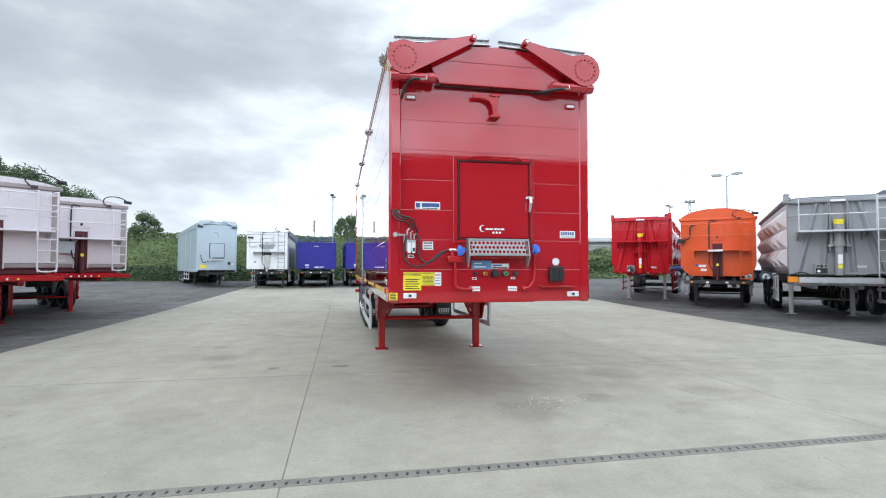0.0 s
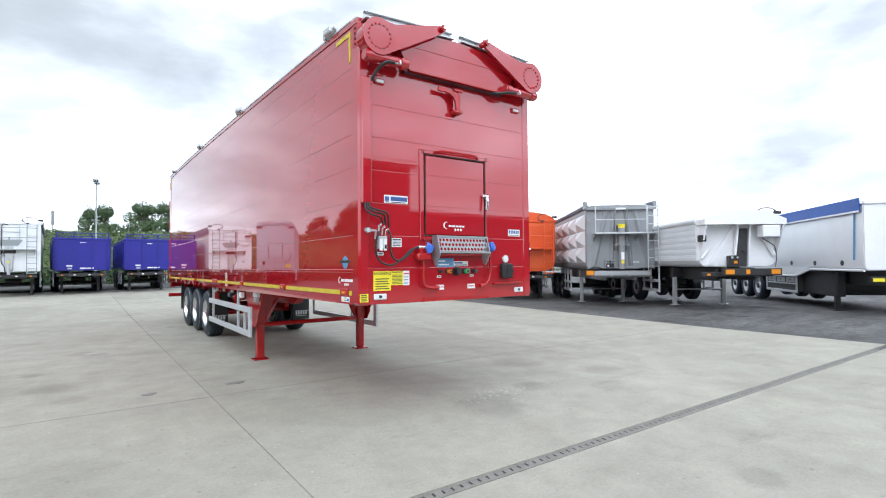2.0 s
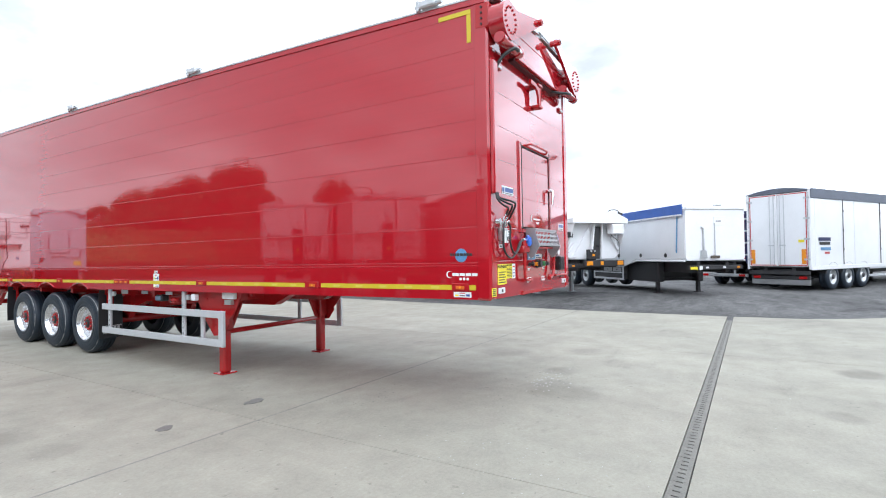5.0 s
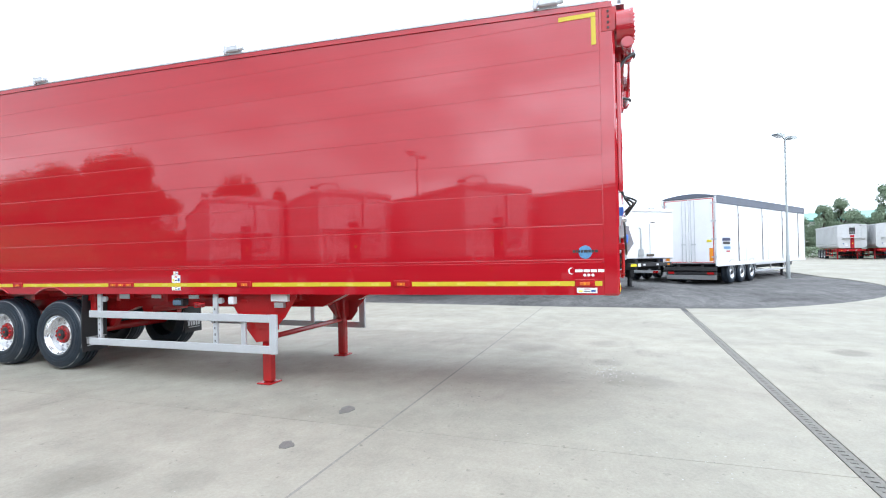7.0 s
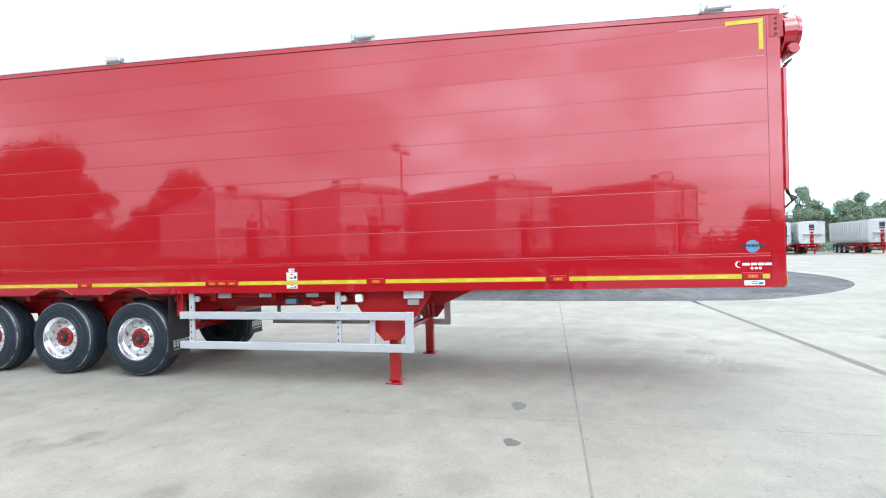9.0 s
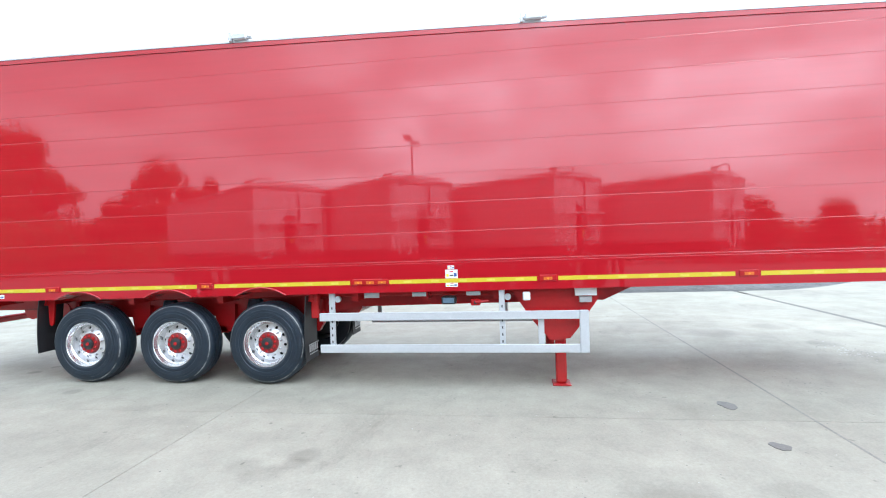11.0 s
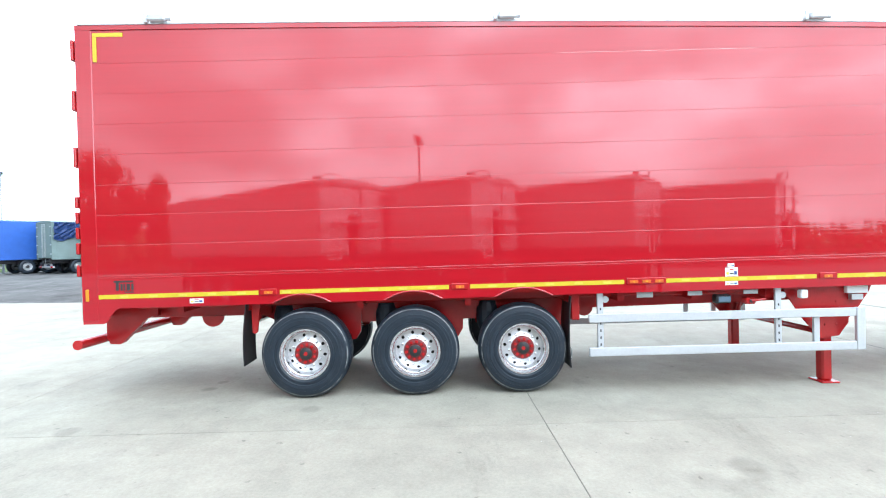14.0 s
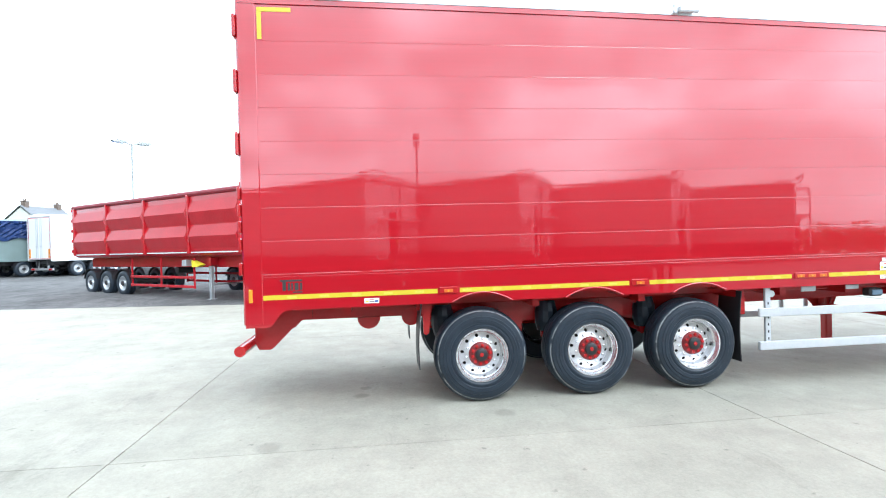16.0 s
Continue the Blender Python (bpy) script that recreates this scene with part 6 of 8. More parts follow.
def steel_front(t, w, bed, top, mat, rail, out=0.12, lower=True):
    """Ribbed steel front: leaning gussets, a long ram with a yellow cap, catwalk frame and a straight ladder."""
    h, tall = w / 2, top - bed
    bulk = part("front_sheet", bx(-h + 0.02, h - 0.02, -0.045, -0.031, bed + 0.02, top - 0.03), mat, t)
    part("top_flange", bx(-h, h, -0.16, -0.0455, top - 0.10, top - 0.02, bevel=0.01), mat, bulk)
    part("foot_flange", bx(-h + 0.05, h - 0.05, -0.12, -0.0455, bed + 0.02, bed + 0.09, bevel=0.01), mat, bulk)
    for s in (-1, 1):
        for xa, xb, d in ((0.28, 0.36, 0.13), (0.62, 0.98, 0.12)):
            g = bmesh.new()
            zt, zb = top - 0.1, bed + 0.1
            hexa(g, [(s * xb - 0.09, -0.046, zb), (s * xb + 0.09, -0.046, zb), (s * xb + 0.015, -d, zb), (s * xb - 0.015, -d, zb),
                     (s * xa * 0.8 - 0.09, -0.046, zt), (s * xa * 0.8 + 0.09, -0.046, zt), (s * xa * 0.8 + 0.015, -d, zt), (s * xa * 0.8 - 0.015, -d, zt)])
            part("gusset", g, mat, bulk)
        part("ram_guide", bx(s * 0.20 - 0.012, s * 0.20 + 0.012, -0.20, -0.046, bed + 0.30 * tall, top - 0.1, bevel=0.004), mat, bulk)
    rm = bmesh.new()
    tube(rm, [(0, -0.20, bed + 0.0), (0, -0.20, bed + 0.38 * tall)], 0.115, 16)
    tube(rm, [(0, -0.20, bed + 0.38 * tall), (0, -0.20, bed + 0.44 * tall)], 0.155, 16)
    tube(rm, [(0, -0.20, bed + 0.44 * tall), (0, -0.20, bed + 0.66 * tall)], 0.135, 16)
    ram = smooth(part("ram", rm, mat, t), 40)
    part("ram_cap", tb([(0, -0.20, bed + 0.69 * tall), (0, -0.20, bed + 0.72 * tall)], 0.135, 16), YELLOW_SIGN, ram)
    part("ram_neck", tb([(0, -0.20, bed + 0.66 * tall), (0, -0.20, bed + 0.69 * tall)], 0.12, 16), YELLOW_SIGN, ram)
    part("trunnion", tb([(-0.26, -0.20, bed + 0.385 * tall), (0.26, -0.20, bed + 0.385 * tall)], 0.03, 8), rail, ram)
    for s in (-1, 1):
        part("trunnion_ear", pr([(s * 0.17, bed + 0.37 * tall), (s * 0.24, bed + 0.37 * tall), (s * 0.19, bed + 0.53 * tall), (s * 0.155, bed + 0.53 * tall)], -0.235, -0.165), mat, ram)
    part("ram_label", bx(-0.055, 0.055, -0.322, -0.312, bed + 0.15 * tall, bed + 0.27 * tall), WHITE_SIGN, ram)
    part("ram_label", bx(-0.05, 0.05, -0.322, -0.312, bed + 0.09 * tall, bed + 0.14 * tall), YELLOW_SIGN, ram)
    zp = bed + 0.57 * tall
    pf = part("platform", bx(-1.02, h - 0.08, -0.55, -0.10, zp - 0.03, zp + 0.03, bevel=0.008), rail, t)
    for x in (-0.99, 0.55, h - 0.12):
        part("bracket", pr([(-0.10, zp - 0.031), (-0.50, zp - 0.031), (-0.05, zp - 0.26), (-0.05, zp - 0.12)], x - 0.02, x + 0.02, axis="x"), mat, pf)
    for x in (-1.0, h - 0.43):
        part("rail_post", tb([(x, -0.53, zp), (x, -0.53, top + 0.02)], 0.02, 6), rail, pf)
    for z in (zp + 0.5 * (top - zp), top + 0.02):
        part("guard_rail", tb([(-h + 0.06, -0.06, z), (-1.0, -0.53, z), (h - 0.43, -0.53, z)], 0.017, 6), rail, pf)
    x0, x1 = h - 0.41, h - 0.05
    ld = part("ladder", join(tb([(x0, -0.56, bed - 0.05), (x0, -0.56, top)], 0.02, 6), tb([(x1, -0.56, bed - 0.05), (x1, -0.56, top)], 0.02, 6)), rail, t)
    k = bed + 0.1
    while k < top - 0.05:
        part("rung", tb([(x0, -0.56, k), (x1, -0.56, k)], 0.015, 6), rail, ld)
        k += 0.3
    vb_ = part("valve_box", bx(-0.60, -0.26, -0.22, -0.046, bed + 0.04, bed + 0.34, bevel=0.012), GREY, t)
    for x, z, r in ((-0.52, bed + 0.27, 0.03), (-0.43, bed + 0.27, 0.045), (-0.33, bed + 0.27, 0.03)):
        part("knob", tb([(x, -0.221, z), (x, -0.235, z)], r, 10), BLACK, vb_)
    part("valve_recess", bx(-0.57, -0.29, -0.226, -0.2205, bed + 0.06, bed + 0.21), BLACK, vb_)
    part("valve_button", tb([(-0.50, -0.227, bed + 0.12), (-0.50, -0.245, bed + 0.12)], 0.04, 10), WHITE_SIGN, vb_)
    part("label_plate", bx(0.40, 0.66, -0.05, -0.0455, bed + 0.22, bed + 0.29), STEEL, bulk)
    part("head_plate", bx(-0.18, 0.18, -0.166, -0.1605, top - 0.09, top - 0.03), WHITE_SIGN, bulk)
    if lower:
        fb = part("cross_beam", bx(-h + 0.25, h - 0.18, -0.14, 0.06, bed - 0.24, bed - 0.06, bevel=0.015), rail, t)
        part("amber_lamp", bx(-h - 0.02, -h + 0.24, -0.12, 0.0, bed - 0.22, bed - 0.05, bevel=0.01), AMBER, fb)
        part("hose", tb(curve_pts([(-h + 0.05, -0.1, bed + 0.0), (-h + 0.3, -0.2, bed + 0.08), (-h + 0.5, -0.15, bed + 0.02)], 5), 0.02, 6), HOSE, t)
        part("hose", tb(curve_pts([(h - 0.6, -0.1, bed + 0.02), (h - 0.3, -0.2, bed + 0.03), (h - 0.05, -0.15, bed + 0.0)], 5), 0.02, 6), HOSE, t)


def tipper(label, at, mat, length=9.0, w=2.45, bed=1.3, top=3.5, style="smooth", low=0.35, beam=DARK, legs=1.9, colour_ram=None, ladders=((0.85, 0),),
           tarp=NAVY_TARP, rail=None, leg_mat=None, open_ram=True, sheet_ends=True, group="parked tipping trailers", arch_top=0.0, box_lamp=True, plain_front=False, bays_n=0, side_mat=None, guard=GUARD, canopy=False, platform=None, valance=None, ears=False, crank=True):
    side_mat = side_mat or mat
    t = thing("tipping_trailer", label, "trailer", at, group)
    rail = rail or mat
    h = w / 2
    sec = shell_section(w, bed, top, low)
    body = smooth(part("body", pr(sec, 0.02, length), mat, t), 40)
    if style in ("ribbed", "diamond"):
        rows = 3 if style == "diamond" else 2
        bays = bays_n or max(4, round(length / 1.5))
        for s in (-1, 1):
            for b in range(bays):
                y0, y1 = 0.15 + b * (length - 0.3) / bays, 0.15 + (b + 1) * (length - 0.3) / bays
                if style != "diamond":
                    part("post", bx(min(s * (h - 0.01), s * (h + 0.10)), max(s * (h - 0.01), s * (h + 0.10)), y0 - 0.05, y0 + 0.07, bed + 0.1, top - 0.02, bevel=0.015), side_mat, t)
                for r in range(rows):
                    z0 = bed + low + 0.02 + r * (top - bed - low - 0.25) / rows
                    z1 = bed + low + 0.02 + (r + 1) * (top - bed - low - 0.25) / rows
                    ya, yb = (y0, y1) if style == "diamond" else (y0 + 0.07, y1 - 0.06)
                    f = bmesh.new()
                    a = [f.verts.new((s * (h - 0.005), y, z)) for y, z in ((ya, z0), (yb, z0), (yb, z1), (ya, z1))]
                    zc = (z0 + z1) / 2
                    if style == "diamond":
                        c = f.verts.new((s * (h + 0.21), (y0 + y1) / 2, zc))
                        for k in range(4):
                            f.faces.new([a[k], a[(k + 1) % 4], c])
                        f.faces.new(a)
                    else:
                        c = [f.verts.new((s * (h + 0.13), y, z)) for y, z in ((y0 + 0.14, z0 + 0.52 * (z1 - z0)), (y1 - 0.12, z0 + 0.52 * (z1 - z0)))]
                        f.faces.new([a[0], a[1], c[1], c[0]])
                        f.faces.new([a[1], a[2], c[1]])
                        f.faces.new([a[2], a[3], c[0], c[1]])
                        f.faces.new([a[3], a[0], c[0]])
                        f.faces.new(a)
                    part("panel", f, side_mat, t)
    elif style == "boards":
        n = 6
        for s in (-1, 1):
            for k in range(n):
                za, zb_ = bed + low * 0.6 + k * (top - 0.06 - bed - low * 0.6) / n, bed + low * 0.6 + (k + 1) * (top - 0.06 - bed - low * 0.6) / n
                part("board", pr([(s * (h - 0.005), za + 0.003), (s * (h + 0.012), za + 0.012), (s * (h + 0.02), (za + zb_) / 2), (s * (h + 0.012), zb_ - 0.012), (s * (h - 0.005), zb_ - 0.003)], 0.06, length - 0.05), side_mat, t)
    elif style == "planked":
        bays = max(5, round(length / 0.55))
        for s in (-1, 1):
            for b in range(bays):
                y0 = 0.2 + b * (length - 0.4) / bays
                part("rib", bx(min(s * (h - 0.01), s * (h + 0.04)), max(s * (h - 0.01), s * (h + 0.04)), y0, y0 + 0.14, bed + low, top - 0.1, bevel=0.02), mat, t)
    for s in (-1, 1):
        part("top_rail", bx(s * h - 0.06, s * h + 0.06, 0.0, length, top - 0.05, top + 0.06, bevel=0.02), rail, t)
    # front bulkhead
    bk = [(x, z) for x, z in shell_section(w - 0.02, bed + 0.02, top - 0.01, max(low - 0.02, 0.03))]
    bulk = part("bulkhead", pr(bk, -0.03, 0.015), mat, t)
    part("head_rail", bx(-h, h, -0.07, 0.0, top - 0.06, top + 0.05, bevel=0.02), rail, bulk)
    if not plain_front:
        for x in (-h * 0.62, h * 0.62):
            prism_bm = pr([(x - 0.09, bed + 0.1), (x + 0.09, bed + 0.1), (x + 0.05, top - 0.1), (x - 0.05, top - 0.1)], -0.10, -0.031)
            part("stiffener", prism_bm, mat, bulk)
        part("cross_rib", bx(-h + 0.08, h - 0.08, -0.085, -0.031, bed + 0.55 * (top - bed), bed + 0.55 * (top - bed) + 0.1, bevel=0.015), mat, bulk)
    if arch_top and not plain_front:
        part("arched_head", pr([(-h, top - 0.02)] + [(h * math.cos(radians(180 - 180 * k / 12)), top - 0.02 + arch_top * math.sin(radians(180 * k / 12))) for k in range(1, 12)] + [(h, top - 0.02)], -0.05, 0.05), mat, bulk)
    if not plain_front:
        # lifting ram in front of the bulkhead
        ram = part("ram_housing", bx(-0.17, 0.17, -0.14, -0.09, bed - 0.1, bed + 0.62 * (top - bed), bevel=0.02), DARK if open_ram else mat, t)
        rb = bmesh.new()
        tube(rb, [(0, -0.22, bed - 0.25), (0, -0.22, bed + 0.35 * (top - bed))], 0.10, 14)
        tube(rb, [(0, -0.22, bed + 0.35 * (top - bed)), (0, -0.22, bed + 0.58 * (top - bed))], 0.075, 14)
        smooth(part("ram", rb, colour_ram or DARK, ram))
        part("ram_plate", bx(-0.32, 0.32, -0.24, -0.03, bed + 0.40 * (top - bed), bed + 0.43 * (top - bed), bevel=0.01), mat, ram)
    if platform:
        pf = part("platform", bx(-h + 0.1, h - 0.1, -0.42, -0.09, bed + 0.50 * (top - bed), bed + 0.50 * (top - bed) + 0.045, bevel=0.01), platform, t)
        for s in (-1, 1):
            part("strut", tb([(s * (h - 0.2), -0.38, bed + 0.50 * (top - bed)), (s * (h - 0.2), -0.09, bed + 0.32 * (top - bed))], 0.018, 6), platform, pf)
        gr_ = bmesh.new()
        zr = bed + 0.50 * (top - bed)
        tube(gr_, curve_pts([(-h + 0.15, -0.10, zr + 0.62), (-h + 0.15, -0.36, zr + 0.6), (-0.3, -0.38, zr + 0.62), (0.4, -0.38, zr + 0.6), (h - 0.15, -0.36, zr + 0.6), (h - 0.15, -0.10, zr + 0.62)], 4), 0.018, 6)
        part("grab_rail", gr_, rail, pf)
    if canopy:
        cp = bmesh.new()
        prism(cp, [(-h - 0.02, top - 0.12), (h + 0.02, top - 0.12), (h + 0.02, top + 0.04), (0.55 * h, top + 0.27), (-0.1 * h, top + 0.30), (-0.62 * h, top + 0.22), (-h - 0.02, top + 0.04)], -0.50, 0.05)
        part("canopy", cp, mat, t)
        for s in (-1, 1):
            w_ = bmesh.new()
            prism(w_, [(-0.48, top - 0.13), (0.0, top - 0.13), (0.0, bed + 0.25), (-0.06, bed + 0.2)], s * (h - 0.05) - 0.02, s * (h - 0.05) + 0.02, axis="x")
            part("canopy_web", w_, mat, t)
            if s < 0:
                part("brace", pr([(-0.92, bed + 0.08), (-0.78, bed + 0.08), (-0.02, top - 0.15), (-0.16, top - 0.15)], -0.09, -0.045), mat, t)
        part("lamp_box", bx(0.50, 1.02, -0.52, -0.2, top - 0.50, top - 0.15, bevel=0.02), mat, t)
        crank_hose(t, h, top + 0.10)
        part("ram_slot", pr([(-0.13, bed + 0.0), (0.20, bed + 0.0), (0.26, top - 0.22), (0.02, top - 0.22)], -0.16, -0.10), DARK, t)
        for s in (-1, 1):
            part("slot_cheek", pr([(0.035 + s * 0.20, bed), (0.035 + s * 0.24, bed), (0.14 + s * 0.21, top - 0.1), (0.14 + s * 0.15, top - 0.1)], -0.20, -0.10), mat, t)
        part("hook", tb([(0.09, -0.17, bed + 0.48), (0.09, -0.24, bed + 0.46), (0.15, -0.24, bed + 0.50)], 0.03, 8), DARK, t)
        vb_ = part("valve_box", bx(-0.42, -0.10, -0.34, -0.165, bed - 0.02, bed + 0.34, bevel=0.02), BLACK, t)
        part("valve_button", bx(-0.28, -0.18, -0.35, -0.3405, bed + 0.10, bed + 0.18), AMBER, vb_)
        for x in (-0.34, -0.18):
            part("knob", tb([(x, -0.341, bed + 0.28), (x, -0.36, bed + 0.28)], 0.035, 8), STEEL, vb_)
        part("short_brace", tb([(0.80, -0.12, top - 0.55), (1.08, -0.10, bed + 0.35)], 0.06, 8), mat, t)
        part("hinge_arm", tb([(-h + 0.08, -0.08, bed + 0.25), (-h + 0.30, -0.12, bed + 0.55)], 0.05, 8), mat, t)
        part("cable", tb(curve_pts([(0.62, -0.4, top - 0.14), (0.60, -0.3, top - 0.5), (1.02, -0.2, top - 0.75), (1.12, -0.15, bed + 0.3), (1.05, -0.2, bed)], 5), 0.012, 6), HOSE, t)
        part("oil_box", bx(-h - 0.06, -h + 0.14, -0.3, -0.12, top - 0.62, top - 0.42, bevel=0.02), BLACK, t)
        lp = part("number_board", bx(-0.62, h - 0.05, -0.36, -0.24, bed - 0.26, bed - 0.05, bevel=0.01), DARK, t)
        for x, r in ((-0.42, 0.13), (0.12, 0.06), (0.95, 0.13)):
            part("amber_lamp", bx(x - r, x + r, -0.375, -0.3605, bed - 0.22, bed - 0.08), AMBER, lp)
    if ears:
        for s in (-1, 1):
            part("sheet_bracket", bx(s * (h + 0.02) - 0.07, s * (h + 0.02) + 0.07, -0.08, 0.12, top - 0.08, top + 0.22, bevel=0.02), rail, t)
    if valance:
        s = -1 if valance is BLUE_TARP else 1
        part("valance", bx(min(s * (h + 0.062), s * (h + 0.09)), max(s * (h + 0.062), s * (h + 0.09)), 0.0, length, top - 0.26, top + 0.12, bevel=0.01), valance, t)
        part("valance_edge", bx(min(s * (h + 0.091), s * (h + 0.1)), max(s * (h + 0.091), s * (h + 0.1)), 0.0, length, top - 0.26, top - 0.21), WHITE_SIGN if valance is BLUE_TARP else valance, t)
    for x, _ in ladders:
        ladder(t, x, -0.16, bed + 0.1, top - 0.05, rail)
    # sheet roll and hooks along the top
    if tarp:
        roll = bmesh.new()
        tube(roll, [(h - 0.12, 0.0, top + 0.1), (h - 0.12, length, top + 0.1)], 0.09, 10)
        tube(roll, [(-h + 0.02, 0.0, top + 0.02), (-h + 0.02, length, top + 0.02)], 0.10, 10)
        smooth(part("sheet_roll", roll, tarp, t))
        cover = bmesh.new()
        n = 8
        for k in range(n):
            a0, a1 = k / n, (k + 1) / n
            f = lambda a: (-h + 0.05 + (w - 0.15) * a, top + 0.05 + (0.12 if crank else 0.02) * math.sin(math.pi * a))
            (xa, za), (xb, zb_) = f(a0), f(a1)
            hexa(cover, [(xa, 0.02, za), (xb, 0.02, zb_), (xb, length - 0.02, zb_), (xa, length - 0.02, za), (xa, 0.02, za + 0.01), (xb, 0.02, zb_ + 0.01), (xb, length - 0.02, zb_ + 0.01), (xa, length - 0.02, za + 0.01)])
        bmesh.ops.remove_doubles(cover, verts=cover.verts, dist=0.0005)
        part("sheet", cover, tarp, t)
    if crank:
        part("crank", tb(curve_pts([(0.1, -0.06, top + 0.03), (0.2, -0.2, top + 0.16), (0.6, -0.2, top + 0.18), (h - 0.1, -0.1, top + 0.1)], 5), 0.014, 6), BLACK, t)
        part("hose", tb(curve_pts([(-0.3, -0.09, bed + 0.9 * (top - bed) - 0.3), (-0.34, -0.14, bed + 0.7), (-0.28, -0.14, bed + 0.3), (-0.3, -0.1, bed - 0.15)], 5), 0.016, 6), HOSE, t)
    # front light bar and couplings
    bar = part("front_beam", bx(-h + 0.12, h - 0.12, -0.06, 0.1, bed - 0.30, bed - 0.16, bevel=0.015), beam, t)
    for x in (-0.9, -0.35, 0.3, 0.85):
        part("marker_lamp", bx(x - 0.05, x + 0.05, -0.075, -0.062, bed - 0.26, bed - 0.20), AMBER if abs(x) > 0.5 else LENS_WHITE, bar)
    if crank:
        part("label_plate", bx(-0.62, -0.42, -0.05, -0.0315, bed + 0.35, bed + 0.45), WHITE_SIGN, bulk)
    if box_lamp:
        part("valve_box", bx(-0.75, -0.5, -0.16, -0.032, bed + 0.15, bed + 0.38, bevel=0.02), DARK, bulk)
    running_gear(t, w, length, [length - 1.4, length - 2.75, length - 4.1], legs, beam, bed, guard=RED_OLD if beam is RED_OLD else guard, leg_mat=leg_mat)
    return t


def box_trailer(label, at, mat, length=13.6, w=2.5, bed=1.2, top=4.2, face="rear", side=None, roof=None, beam=DARK, door_mat=None, group="parked box trailers", trims=True, bumper=STEEL):
    t = thing("box_trailer", label, "trailer", at, group)
    h = w / 2
    side = side or mat
    for s in (-1, 1):
        wall = part("side_wall", bx(min(s * h, s * (h - 0.04)), max(s * h, s * (h - 0.04)), 0.06, length - 0.02, bed, top - 0.02), side, t)
        for k in range(5):
            y = 0.3 + k * (length - 0.7) / 4
            part("pillar", bx(min(s * h, s * (h + 0.015)), max(s * h, s * (h + 0.015)), y, y + 0.07, bed, top - 0.1), side, wall)
        part("bottom_rail", bx(min(s * (h - 0.03), s * (h + 0.02)), max(s * (h - 0.03), s * (h + 0.02)), 0.04, length, bed - 0.14, bed + 0.02, bevel=0.01), door_mat or mat, t)
    part("floor", bx(-h + 0.04, h - 0.04, 0.06, length - 0.05, bed - 0.05, bed + 0.05), DARK, t)
    part("end_wall", bx(-h + 0.04, h - 0.04, length - 0.06, length - 0.01, bed, top - 0.02), mat, t)
    for s in (-1, 1):
        part("corner_post", bx(min(s * h, s * (h - 0.09)), max(s * h, s * (h - 0.09)), -0.01, 0.06, bed - 0.12, top, bevel=0.012), mat, t)
    arch = [(-h, top - 0.03)] + [(-h + w * k / 10, top + 0.02 + 0.16 * math.sin(math.pi * k / 10)) for k in range(11)] + [(h, top - 0.03)]
    part("roof_sheet", pr(arch, 0.0, length), roof or mat, t)
    if roof:
        for s in (-1, 1):
            part("valance", bx(min(s * (h + 0.004), s * (h + 0.03)), max(s * (h + 0.004), s * (h + 0.03)), 0.02, length, top - 0.32, top + 0.03, bevel=0.01), roof, t)
    if face == "rear":
        for s in (-1, 1):
            d = part("door", bx(min(s * 0.008, s * (h - 0.1)), max(s * 0.008, s * (h - 0.1)), 0.0, 0.05, bed, top - 0.06, bevel=0.01), door_mat or mat, t)
            for x in (0.12, 0.28):
                part("lock_rod", tb([(s * x, -0.025, bed + 0.05), (s * x, -0.025, top - 0.1)], 0.015, 6), STEEL, d)
            part("gasket", bx(min(s * (h - 0.1), s * (h - 0.092)), max(s * (h - 0.1), s * (h - 0.092)), -0.006, -0.0005, bed, top - 0.07), BLACK, d)
            part("handle", bx(min(s * 0.1, s * 0.34), max(s * 0.1, s * 0.34), -0.05, -0.03, bed + 0.85, bed + 0.89), STEEL, d)
            for k in range(4):
                z = bed + 0.25 + k * (top - bed - 0.6) / 3
                part("hinge", bx(min(s * (h - 0.24), s * (h - 0.02)), max(s * (h - 0.24), s * (h - 0.02)), -0.025, -0.001, z, z + 0.07), STEEL, d)
            if trims:
                for a in ((0.04, h - 0.14, top - 0.12, top - 0.085), (0.04, h - 0.14, bed + 0.03, bed + 0.065)):
                    part("red_tape", bx(min(s * a[0], s * a[1]), max(s * a[0], s * a[1]), -0.004, -0.0005, a[2], a[3]), INK_RED, d)
                part("red_tape", bx(min(s * (h - 0.17), s * (h - 0.135)), max(s * (h - 0.17), s * (h - 0.135)), -0.005, -0.0005, bed + 0.06, top - 0.1), INK_RED, d)
                part("orange_board", bx(min(s * (h - 0.34), s * (h - 0.18)), max(s * (h - 0.34), s * (h - 0.18)), -0.008, -0.0005, bed + 0.1, bed + 0.7), AMBER, d)
        rear_bumper(t, w, 0.1, bumper)
        running_gear(t, w, length, [1.7, 3.0, 4.3], length - 3.2, beam, bed)
    else:
        fr = part("front_wall", bx(-h + 0.09, h - 0.09, 0.0, 0.05, bed, top - 0.06), door_mat or mat, t)
        for k in range(1, 6):
            z = bed + k * (top - bed) / 6
            part("seam", bx(-h + 0.1, h - 0.1, -0.008, 0.0, z, z + 0.012), mat, fr)
        hatch = part("hatch", bx(-0.42, 0.42, -0.04, -0.002, bed + 0.85, bed + 1.75, bevel=0.015), door_mat or mat, fr)
